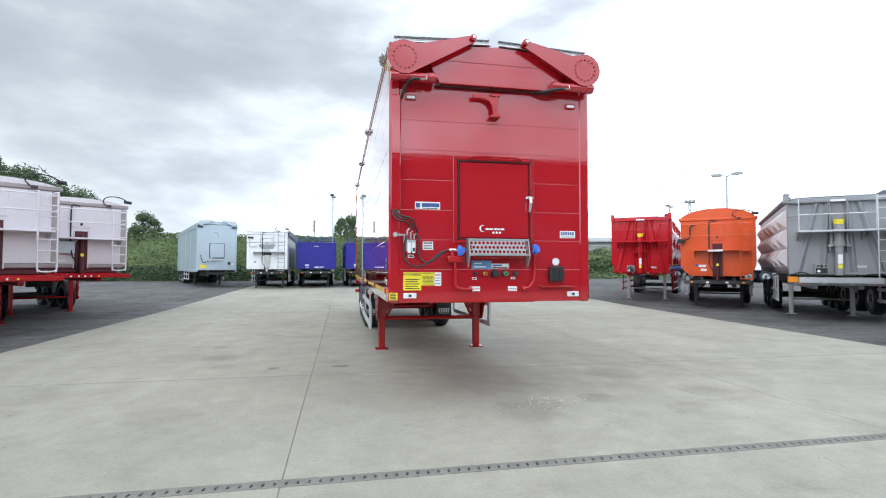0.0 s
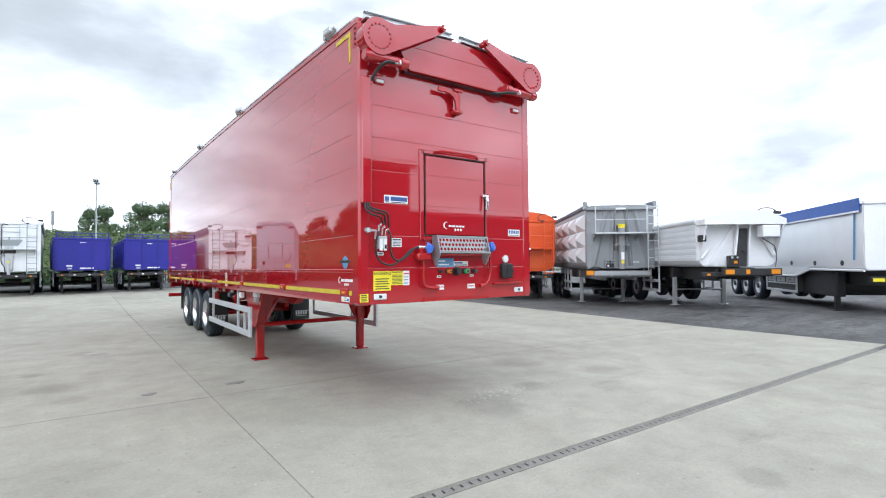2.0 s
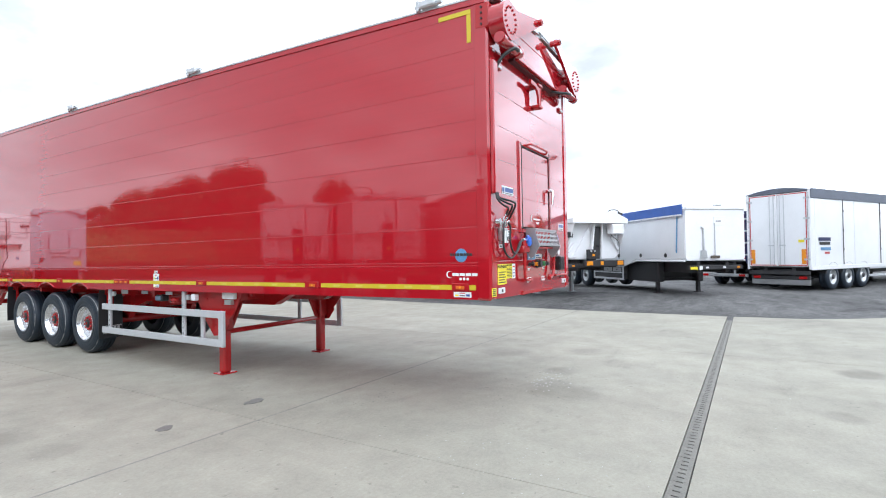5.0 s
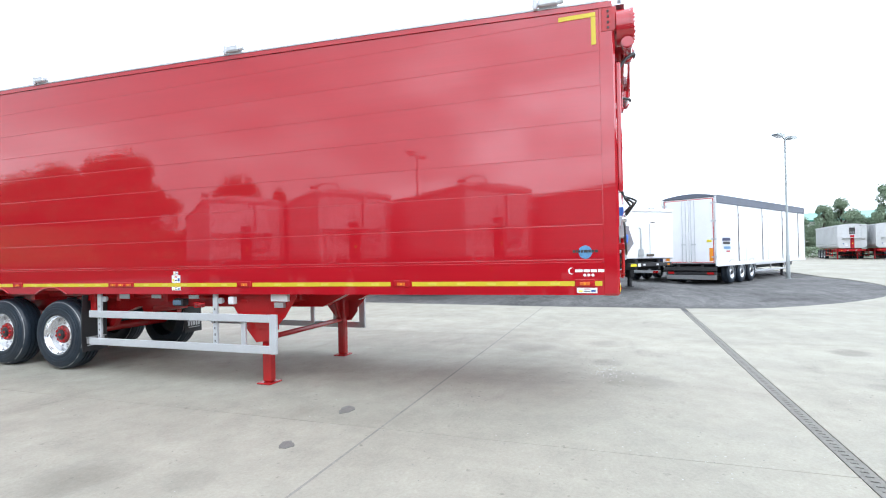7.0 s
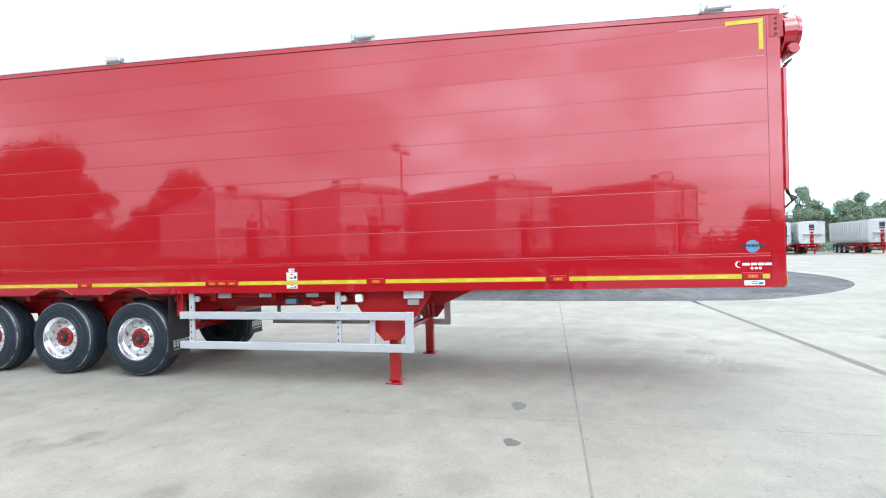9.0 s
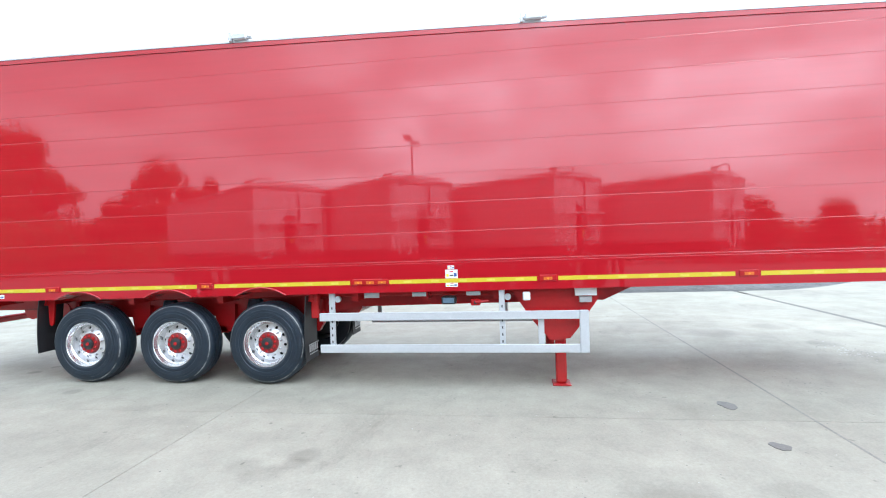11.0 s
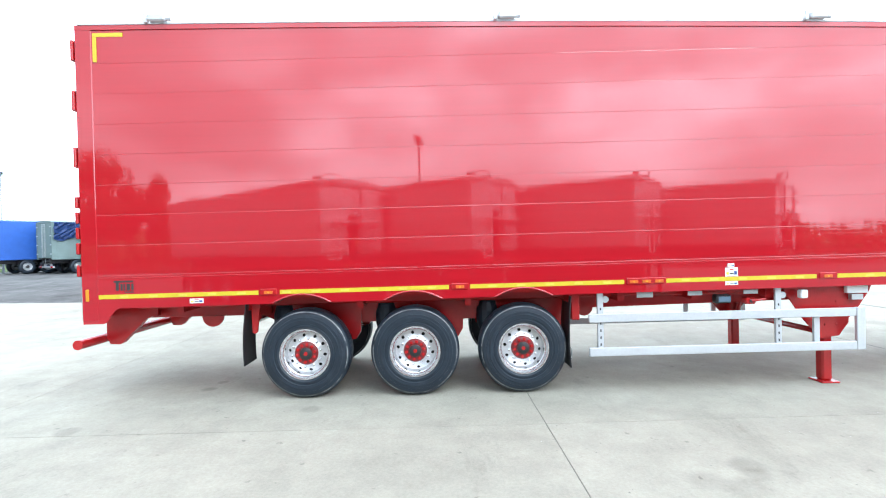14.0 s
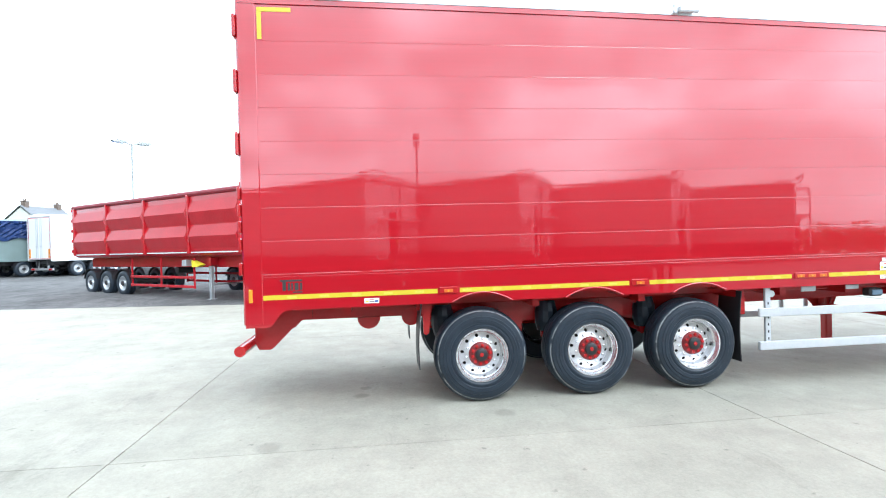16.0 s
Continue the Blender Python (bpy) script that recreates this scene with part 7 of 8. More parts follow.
        part("hatch_frame", tb([(-0.46, -0.02, bed + 0.8), (-0.46, -0.02, bed + 1.8), (0.46, -0.02, bed + 1.8), (0.46, -0.02, bed + 0.8), (-0.46, -0.02, bed + 0.8)], 0.018, 6), DARK, hatch)
        part("step_plate", bx(-0.4, 0.4, -0.12, -0.045, bed + 0.62, bed + 0.72, bevel=0.01), STEEL, fr)
        part("connector_box", bx(0.68, 0.85, -0.07, -0.001, bed + 0.35, bed + 0.55, bevel=0.01), BLACK, fr)
        for x in (0.66, 0.9):
            part("label", bx(x, x + 0.18, -0.005, -0.0005, bed + 0.36, bed + 0.44), WHITE_SIGN, fr)
        part("front_hook", tb(curve_pts([(-0.2, -0.05, top - 0.55), (0.0, -0.06, top - 0.56), (0.08, -0.06, top - 0.68), (0.08, -0.03, top - 0.85)], 4), 0.025, 6), mat, fr)
        for s in (-1, 1):
            part("arm_motor", tb([(s * (h - 0.35), -0.12, top - 0.22), (s * (h - 0.02), -0.12, top - 0.20)], 0.06, 8), DARK, fr)
        part("hose", tb(curve_pts([(-1.0, -0.03, bed + 1.0), (-0.95, -0.1, bed + 0.7), (-0.8, -0.1, bed + 0.5), (-0.5, -0.06, bed + 0.6)], 5), 0.022, 6), HOSE, fr)
        part("warning_label", bx(-1.02, -0.65, -0.006, -0.0005, bed + 0.12, bed + 0.36), YELLOW_SIGN, fr)
        for s in (-1, 1):
            a = part("cover_arm", pr([(s * (h - 0.02), top - 0.02), (s * (h - 0.14), top + 0.18), (s * 0.3, top + 0.24), (s * 0.3, top + 0.16), (s * (h - 0.2), top - 0.12)], -0.14, -0.05), door_mat or mat, t)
        running_gear(t, w, length, [length - 2.3, length - 3.6, length - 4.9], 4.3, beam, bed)
    return t


def place(x, y, az):
    """A pose on the yard; az: degrees clockwise from +y in which the trailer runs away from its face."""
    return pose(x, y, ground_z(x, y) - 0.03, 0, 0, -az)


t_ = tipper("crimson ribbed tipping trailer with a front ladder", place(13.10, 15.65, 38.5), RED_OLD, 12.0, bed=1.6, top=3.86, tarp=RED_SHEET, style="ribbed", low=0.25, beam=RED_OLD, leg_mat=STEEL, ladders=(), plain_front=True, crank=False, box_lamp=False, bays_n=4, ears=True, legs=2.4)
steel_front(t_, 2.45, 1.35, 3.86, RED_OLD, RED_OLD, lower=False)
part("front_apron", bx(-0.98, 0.98, -0.03, 0.02, 1.38, 1.65, bevel=0.01), RED_OLD, t_)
for s in (-1, 1):
    part("subframe_rail", bx(s * 0.55 - 0.06, s * 0.55 + 0.06, 0.3, 11.6, 1.55, 1.65, bevel=0.01), RED_OLD, t_)
    part("white_line", bx(min(s * 1.226, s * 1.235), max(s * 1.226, s * 1.235), 0.2, 11.8, 1.73, 1.77), WHITE_SIGN, t_)
part("wheel_chock", pr([(3.0, 1.22), (3.0, 1.46), (2.45, 1.30), (2.62, 1.22)], -1.24, -1.04, axis="x"), YELLOW_SIGN, t_, "yellow plastic wheel chock")
part("control_box", bx(-1.24, -1.0, 3.35, 3.62, 1.24, 1.48, bevel=0.02), STEEL, t_)
for k in range(5):
    part("tailgate_hinge", bx(-1.30, -1.22, 11.96, 12.08, 1.85 + 0.46 * k, 1.99 + 0.46 * k, bevel=0.01), RED_OLD, t_)
part("tailgate_frame", bx(-1.29, -1.20, 11.78, 11.96, 1.72, 3.9, bevel=0.015), RED_OLD, t_)
t_ = tipper("bright orange tipping trailer with rounded lower corners", place(13.6, 11.35, 40), ORANGE, 9.5, w=2.55, top=3.5, low=0.52, ladders=(), tarp=None, plain_front=True, crank=False, box_lamp=False, legs=2.3)
round_front(t_, 2.55, 1.3, 3.5, ORANGE, ORANGE, MAROON, rise=0.42)
arch_roof(t_, 2.5, 9.4, 3.5, 0.42, ORANGE)
part("white_bar", bx(-0.32, 0.18, -0.44, -0.425, 2.24, 2.31), WHITE_SIGN, t_)
part("pipe", tb(curve_pts([(-1.34, -0.05, 2.75), (-1.2, -0.14, 2.7), (-0.95, -0.14, 2.8), (-0.92, -0.14, 3.2), (-0.75, -0.1, 3.3)], 5), 0.03, 7), HOSE, t_)
part("oil_box", bx(-1.38, -1.12, -0.2, -0.05, 2.58, 2.74, bevel=0.02), BLACK, t_)
t_ = tipper("grey steel tipping trailer with faceted side panels", place(13.8, 6.7, 39), GREY, 9.5, top=3.66, bed=1.4, style="diamond", low=0.2, beam=GREY, leg_mat=STEEL, rail=GREY, ladders=(), side_mat=GREY_PALE, plain_front=True, crank=False, box_lamp=False, ears=True, legs=2.75, bays_n=6)
steel_front(t_, 2.45, 1.4, 3.66, GREY, STEEL)
t_ = tipper("white tipping trailer with a projecting roof peak", place(13.98, 2.73, 35), WHITE, 9.0, w=2.4, bed=1.34, top=2.72, low=0.3, style="boards", side_mat=GREY_PALE, ladders=(), leg_mat=STEEL, tarp=GREY_PALE, canopy=True, plain_front=True, crank=False, box_lamp=False, legs=2.3)
blue_top = tipper("white smooth tipping trailer with a blue top sheet", place(15.2, -1.1, 48), WHITE, 11.4, w=2.3, bed=1.22, top=3.02, low=0.12, ladders=(), tarp=None, guard=None, leg_mat=BLACK, plain_front=True, valance=BLUE_TARP, box_lamp=False, crank=False, legs=2.0)
for s in (-1, 1):
    part("belly", pr([(2.9, 1.3), (3.9, 1.0), (11.3, 1.0), (11.3, 1.3)], min(s * 1.10, s * 1.152), max(s * 1.10, s * 1.152), axis="x"), WHITE, blue_top)
    part("lower_flange", tb([(s * 1.16, 0.0, 1.22), (s * 1.16, 2.9, 1.22), (s * 1.16, 3.9, 0.99), (s * 1.16, 11.3, 0.99)], 0.035, 6), WHITE, blue_top)
    for y in (1.05, 2.6, 4.2):
        part("port", tb([(s * 1.14, y, 1.42), (s * 1.165, y, 1.42)], 0.075, 14), DARK, blue_top)
    part("blue_strap", tb([(s * 1.17, 0.35, 2.75), (s * 1.17, 0.42, 1.5)], 0.025, 6), BLUE_DISC, blue_top)
    tc = part("tool_chest", bx(min(s * 0.82, s * 1.10), max(s * 0.82, s * 1.10), 3.95, 6.45, 0.44, 1.0, bevel=0.02), DARK, blue_top, "dark tool chest in a pale metal frame")
    for a in ((3.93, 6.47, 0.95, 1.03), (3.93, 6.47, 0.41, 0.49), (3.93, 4.01, 0.49, 0.95), (6.39, 6.47, 0.49, 0.95), (3.93, 6.47, 0.69, 0.73)):
        part("frame_bar", bx(min(s * 1.101, s * 1.135), max(s * 1.101, s * 1.135), *a, bevel=0.006), GUARD, tc)
    for k in range(3):
        y = 4.12 + 0.76 * k
        door = part("chest_door", bx(min(s * 1.101, s * 1.118), max(s * 1.101, s * 1.118), y, y + 0.66, 0.75, 0.93, bevel=0.006), GALV_DULL, tc)
        part("latch", bx(min(s * 1.1185, s * 1.13), max(s * 1.1185, s * 1.13), y + 0.29, y + 0.37, 0.82, 0.86), DARK, door)
    # black block put in for the deep shadow beneath the body
    part("shadow_block", bx(min(s * 0.7, s * 0.95), max(s * 0.7, s * 0.95), 1.8, 3.9, 0.42, 1.15, bevel=0.03), BLACK, blue_top)
part("yellow_label", bx(-1.0, -0.74, -0.08, -0.07, 0.93, 1.02), YELLOW_SIGN, blue_top)
part("white_label", bx(-0.66, -0.54, -0.08, -0.07, 0.92, 1.04), WHITE_SIGN, blue_top)
# middle block of the same built-in shadow
part("shadow_block", bx(-0.69, 0.69, 2.1, 3.8, 0.45, 1.15, bevel=0.03), BLACK, blue_top)
part("beacon", bx(0.02, 0.25, -0.05, 0.1, 3.06, 3.14, bevel=0.02), STEEL, blue_top)
nb = part("notice", bx(-0.05, 0.35, -0.045, -0.031, 2.42, 2.72, bevel=0.006), WHITE, blue_top)
part("print", bx(0.02, 0.22, -0.048, -0.0455, 2.55, 2.58), INK, nb)
# shovel and broom clipped to its front
part("shovel", pr([(-0.62, 1.30), (-0.36, 1.30), (-0.38, 1.56), (-0.46, 1.58), (-0.475, 2.33), (-0.57, 2.38), (-0.57, 2.34), (-0.505, 2.30), (-0.51, 1.58), (-0.6, 1.56)], -0.09, -0.05), STEEL, blue_top)
br = part("broom", bx(-0.22, 0.12, -0.10, -0.05, 1.30, 1.39, bevel=0.01), BARK, blue_top)
part("broom_handle", tb([(-0.045, -0.07, 1.385), (-0.045, -0.07, 2.5)], 0.016, 8), GUARD, br)
box_trailer("navy box trailer parked among white ones", place(23.4, -0.95, 120), NAVY, top=3.45)
wb = box_trailer("white box trailer with red-edged rear doors and a slate top sheet", place(20.85, -3.1, 120), WHITE, bed=0.98, top=4.04, roof=NAVY_TARP, bumper=DARK)
part("spray_board", bx(-1.15, 1.15, 0.13, 0.16, 0.22, 0.44, bevel=0.01), GALV_DULL, wb)
part("lamp_bar", bx(-1.2, 1.2, 0.02, 0.08, 0.64, 0.80, bevel=0.012), DARK, wb)
part("top_sheet_edge", bx(1.262, 1.284, 0.0, 13.55, 3.70, 4.09, bevel=0.008), NAVY_TARP, wb)
for y in (2.55, 5.9, 9.2, 12.2):
    part("side_strap", tb([(1.268, y, 1.02), (1.268, y, 3.74)], 0.014, 6), DARK, wb)
    for z in (1.6, 2.4, 3.2):
        part("strap_buckle", bx(1.262, 1.29, y - 0.03, y + 0.03, z, z + 0.1, bevel=0.006), DARK, wb)
for y0, y1, z0, z1, m in ((0.55, 1.5, 2.0, 2.14, NAVY), (0.62, 1.45, 1.84, 1.96, INK), (0.7, 1.5, 1.62, 1.74, BLUE_DISC), (1.0, 1.4, 1.48, 1.55, INK_RED)):
    part("side_mark", bx(1.2655, 1.268, y0, y1, z0, z1), m, wb)
part("yellow_label", bx(0.80, 1.02, -0.014, -0.0085, 1.95, 2.06), YELLOW_SIGN, wb)
box_trailer("pale blue-silver moving-floor trailer with arched top covers", place(-8.8, 31, -21), SILVER_GREEN, top=4.3, face="front", roof=SILVER_GREEN)
t_ = tipper("white tipping trailer with a dark sheet roll", place(-5.15, 28, -2), WHITE, 9.5, top=3.7, low=0.06, ladders=(), tarp=None, plain_front=True, crank=False, box_lamp=False, side_mat=SILVER_GREEN, valance=NAVY_TARP)
round_front(t_, 2.45, 1.3, 3.7, WHITE, LAMP_GREY, STEEL, rise=0.22)
arch_roof(t_, 2.4, 9.4, 3.7, 0.22, WHITE)
hf = part("hatch_frame", tb([(-0.40, -0.07, 2.92), (-0.40, -0.07, 3.64), (0.40, -0.07, 3.64), (0.40, -0.07, 2.92), (-0.40, -0.07, 2.92)], 0.022, 6), STEEL, t_)
part("hatch_bar", tb([(-0.40, -0.07, 3.26), (0.40, -0.07, 3.26)], 0.018, 6), STEEL, hf)
part("ram_plate", pr([(-0.52, 2.86), (0.52, 2.86), (0.34, 2.58), (-0.34, 2.58)], -0.08, -0.044), LAMP_GREY, t_)
part("ram_box", bx(-0.16, 0.16, -0.17, -0.044, 1.40, 2.34, bevel=0.015), STEEL, t_, "grey steel ram housing")
part("ram_head", bx(-0.27, 0.27, -0.19, -0.044, 2.20, 2.40, bevel=0.02), DARK, t_)
part("pipe", tb(curve_pts([(-1.05, -0.05, 3.22), (-1.05, -0.07, 2.75), (-0.8, -0.08, 2.72), (-0.55, -0.08, 2.74)], 4), 0.025, 6), STEEL, t_)
part("air_cylinder", tb([(-1.15, -0.09, 3.30), (-0.82, -0.09, 3.28)], 0.055, 8), DARK, t_)
for bx_, by_, ba_ in ((-2.18, 29.2, -3), (1.0, 29.3, -1)):
    bt = tipper("royal blue tipping trailer with a railed headboard", place(bx_, by_, ba_), BLUE, 9.0, w=2.53, top=3.02, style="planked", tarp=None, low=0.1, ladders=(), plain_front=True, box_lamp=False, crank=False, group="royal blue trailers")
    for z in (3.15, 3.33):
        part("head_rail_bar", tb([(-1.15, -0.04, z), (1.15, -0.04, z)], 0.02, 6), BLUE, bt)
    for x0, x1, z0, z1, m in ((-0.72, -0.46, 1.52, 1.60, WHITE_SIGN), (-0.68, -0.48, 1.38, 1.45, STEEL), (-0.12, 0.16, 1.39, 1.46, WHITE_SIGN), (0.20, 0.5, 1.39, 1.46, WHITE_SIGN), (-0.15, 0.12, 2.80, 2.83, WHITE_SIGN)):
        part("print", bx(x0, x1, -0.04, -0.0305, z0, z1), m, bt)
    for x in (-1.15, -0.4, 0.4, 1.15):
        part("rail_post", bx(x - 0.03, x + 0.03, -0.075, -0.035, 1.4, 3.35), BLUE, bt)
# bodies and roofs wear the shade-darkened silver, fronts the pale one
for x_, y_, top_ in ((-8.32, 11.6, 3.54), (-8.30, 7.6, 3.54), (-8.5, 3.2, 3.48), (-8.9, -0.9, 3.34)):
    t_ = tipper("pale silver tipping trailer on a red chassis", place(x_, y_, -41), SHADED_SILVER, 9.0, w=2.5, top=top_, low=0.14, bed=1.6, beam=RED_OLD, ladders=(), legs=3.7, group="row of pale tipping trailers", tarp=None, plain_front=True, crank=False, box_lamp=False)
    round_front(t_, 2.5, 1.6, top_, WHITE_PINK, WHITE_PINK, MAROON, cabinet=SILVER_GREEN)
    arch_roof(t_, 2.45, 8.9, top_, 0.2, SHADED_SILVER)
    part("lower_skirt", bx(-1.05, 1.05, -0.02, 8.6, 1.42, 1.595, bevel=0.05), MAROON, t_)
    bb_ = part("lamp_board", bx(-0.55, 1.3, -0.28, -0.18, 1.30, 1.40, bevel=0.01), RED_OLD, t_)
    for x in (-0.3, -0.1, 0.06, 0.22, 0.42):
        part("lamp", tb([(x, -0.281, 1.35), (x, -0.292, 1.35)], 0.026, 8), WHITE_SIGN if x < 0.3 else YELLOW_SIGN, bb_)
box_trailer("blue curtain trailer with a white top edge", place(7.1, 33.0, 0), BLUE_TARP, length=11.5, top=3.55, face="front", roof=WHITE)
for ax, ay in ((57.5, -22.6), (56.6, -25.5), (54.5, -31.0)):
    t_ = tipper("pale ribbed alloy tipping trailer on a red chassis", place(ax, ay, 97), ALLOY, 10.0, top=3.6, style="planked", low=0.35, beam=RED_OLD, ladders=(), group="far row of alloy trailers", tarp=None, plain_front=True, crank=False, box_lamp=False)
    round_front(t_, 2.45, 1.3, 3.6, ALLOY, ALLOY, RED_OLD, hatch_mat=DARK, hose=False)
box_trailer("blue curtain trailer at the far side of the yard", place(31.9, 42.0, 122), BLUE_TARP, top=3.9)
gt = box_trailer("grey-green canvas trailer with a crumpled blue side sheet", place(31.84, 38.15, 122), GREEN_GREY, top=3.8, trims=False)
rs = bmesh.new()
rnd = random.Random(4)
gr = [[rs.verts.new((1.30 + rnd.uniform(0, 0.14), 0.12 + 2.9 * i / 14 + rnd.uniform(-0.03, 0.03), 2.55 + 1.25 * j / 9 - (0.12 * math.sin(i * 0.7) if j == 0 else 0))) for j in range(10)] for i in range(15)]
for i in range(14):
    for j in range(9):
        rs.faces.new([gr[i][j], gr[i + 1][j], gr[i + 1][j + 1], gr[i][j + 1]])
bmesh.ops.solidify(rs, geom=rs.faces[:], thickness=0.015)
part("side_sheet", rs, NAVY_BLUE, gt, "crumpled blue sheet")
box_trailer("plain white box trailer", place(31.87, 34.73, 118), WHITE, top=4.1)


# ---- trees, banks, lamps and buildings ----
def leaf_cloud(bm, centre, radii, count, size, rnd):
    """Small folded leaf clumps scattered through an uneven ellipsoid, thicker near its skin."""
    for _ in range(count):
        d = Vector((rnd.gauss(0, 1), rnd.gauss(0, 1), rnd.gauss(0, 1))).normalized()
        r = rnd.uniform(0.45, 1.0) ** 0.6
        p = Vector((centre[0] + d.x * r * radii[0], centre[1] + d.y * r * radii[1], centre[2] + d.z * r * radii[2]))
        u = Vector((rnd.gauss(0, 1), rnd.gauss(0, 1), rnd.gauss(0, 0.6))).normalized()
        v = u.cross(d + Vector((0, 0, 0.4))).normalized()
        s = size * rnd.uniform(0.6, 1.4)
        m = d * s * 0.25
        a, b, c, e = p - u * s, p + v * s * 0.7 + m, p + u * s, p - v * s * 0.7 + m
        vs = [bm.verts.new(q) for q in (a, b, c, e)]
        bm.faces.new([vs[0], vs[1], vs[2]])
        bm.faces.new([vs[0], vs[2], vs[3]])


def tree_meshes(seed, h, spread, lobes, per_lobe, leaf, lobe=(0.05, 0.11), limb=1.0):
    rnd = random.Random(seed)
    tk = bmesh.new()
    lean = rnd.uniform(-0.03, 0.03)
    top = 0.72 * h
    spine = [(lean * z * 3, lean * z, z) for z in (0, 0.12 * h, 0.3 * h, 0.5 * h, top)]
    tube(tk, spine, [0.045 * h * 0.8, 0.032 * h * 0.8, 0.026 * h * 0.8, 0.017 * h * 0.8, 0.004 * h], 8)
    cr = bmesh.new()
    for k in range(lobes):
        a = 2 * math.pi * k / lobes + rnd.uniform(-0.5, 0.5)
        z = h * rnd.uniform(0.20, 0.88)
        reach = spread * (1.0 - 0.8 * abs(z / h - 0.48) / 0.42) * rnd.uniform(0.5, 1.05)
        c = (reach * math.cos(a), reach * math.sin(a), z)
        z0 = z - 0.16 * h
        tube(tk, curve_pts([(lean * z0 * 3, lean * z0, z0), (0.5 * c[0], 0.5 * c[1], z - 0.07 * h), c], 3), [limb * f * h for f in (0.012, 0.011, 0.010, 0.008, 0.006, 0.004, 0.003)], 5)
        rr = h * rnd.uniform(*lobe)
        leaf_cloud(cr, c, (rr * 1.25, rr * 1.25, rr * 0.9), per_lobe, leaf, rnd)
    leaf_cloud(cr, (0, 0, 0.86 * h), (0.15 * h, 0.15 * h, 0.12 * h), per_lobe, leaf, rnd)
    out = []
    for n, bm, m in (("trunk", tk, BARK), ("crown", cr, LEAF)):
        me = bpy.data.meshes.new(n)
        bm.to_mesh(me)
        bm.free()
        me.materials.append(m)
        out.append(me)
    return out


TREES = [tree_meshes(11, 10, 3.3, 62, 520, 0.095), tree_meshes(23, 10, 2.7, 54, 500, 0.09), tree_meshes(37, 10, 3.8, 70, 520, 0.095)]


AIRY = [tree_meshes(41, 10, 3.6, 64, 300, 0.105, (0.04, 0.085), 0.45), tree_meshes(53, 10, 3.0, 56, 300, 0.105, (0.04, 0.085), 0.45), tree_meshes(67, 10, 4.0, 70, 280, 0.11, (0.04, 0.09), 0.45)]


def tree(x, y, h, kind, turn, base=None, wide=1.0, group="broadleaf trees", leaves=None, crowns=TREES):
    z = ground_z(x, y) - 0.1 if base is None else base
    t = thing("tree", "leafy green broadleaf tree with an uneven crown", "tree", pose(x, y, z, 0, 0, turn), group)
    s = h / 10
    for me in crowns[kind]:
        ob = mesh_part(me.name.split(".")[0], me, None, t)
        ob.scale = (s * wide, s * wide, s)
        if leaves and ob.name.startswith("crown"):
            ob.material_slots[0].link = "OBJECT"
            ob.material_slots[0].material = leaves
    return t


def bank_z(x, y):
    """The grassy bank along the far side of the yard."""
    u = (y - 43 - 0.6 * math.sin(x * 0.13)) / 8.0
    fade = min(1, max(0, (14 - x) / 8)) * min(1, max(0, (x + 75) / 10))
    u = min(1, max(0, u))
    return 0.2 + (1.1 + 3.2 * fade) * u * u * (3 - 2 * u)


xs = [-85 + 2.5 * k for k in range(73)]
ys = [42 + 1.2 * k for k in range(18)]
bm = bmesh.new()
gr = [[bm.verts.new((x, y, bank_z(x, y) + 0.12 * noise.noise((x * 0.5, y * 0.5, 0)))) for y in ys] for x in xs]
for i in range(len(xs) - 1):
    for j in range(len(ys) - 1):
        bm.faces.new([gr[i][j], gr[i + 1][j], gr[i + 1][j + 1], gr[i][j + 1]])
tagged(part("grass_bank", bm, GRASS, None), "overgrown grassy bank behind the yard", "bank", kind="structure")


def scrub(name, label, place_at, count, size, seed, mat=None, low=0.3):
    """Countless leaves of bushes over a strip; place_at gives a random foot and the height there."""
    rnd = random.Random(seed)
    vs, fs = [], []
    for _ in range(count):
        x, y, z0, h = place_at(rnd)
        z = z0 + h * rnd.uniform(0, 1) ** 0.7
        a, b = rnd.uniform(0, 6.28), rnd.uniform(-0.6, 0.9)
        u = Vector((math.cos(a), math.sin(a), b * 0.6)).normalized()
        v = Vector((-math.sin(a) * 0.5, math.cos(a) * 0.5, 0.7)).normalized()
        s = size * rnd.uniform(0.5, 1.5)
        p = Vector((x, y, z))
        n0 = len(vs)
        vs += [tuple(p - u * s), tuple(p + v * s * 0.8), tuple(p + u * s), tuple(p - v * s * 0.6)]
        fs += [(n0, n0 + 1, n0 + 2), (n0, n0 + 2, n0 + 3)]
    me = bpy.data.meshes.new(name)
    me.from_pydata(vs, [], fs)
    me.materials.append(mat or LEAF_LIGHT)
    ob = new(name, me)
    return tagged(ob, label, "bushes", kind="stuff")


def on_bank(rnd):
    x = rnd.uniform(-75, 30)
    y = rnd.uniform(43.2, 54)
    lump = 0.5 + 0.5 * noise.noise((x * 0.22, y * 0.3, 3.0)) + 0.35 * noise.noise((x * 0.7, y * 0.7, 9.0))
    return x, y, bank_z(x, y) - 0.1, max(0.12, 0.95 * lump)


scrub("bank_bushes", "dense green bushes and weeds on the bank", on_bank, 120000, 0.075, 5)
scrub("bank_scrub", "low scrub along the foot of the bank, darkened with painted shade", lambda r: (r.uniform(-75, 14), 42.5 + abs(r.gauss(0, 1.1)), 0.15, 1.5), 46000, 0.07, 6, LEAF_DARK)
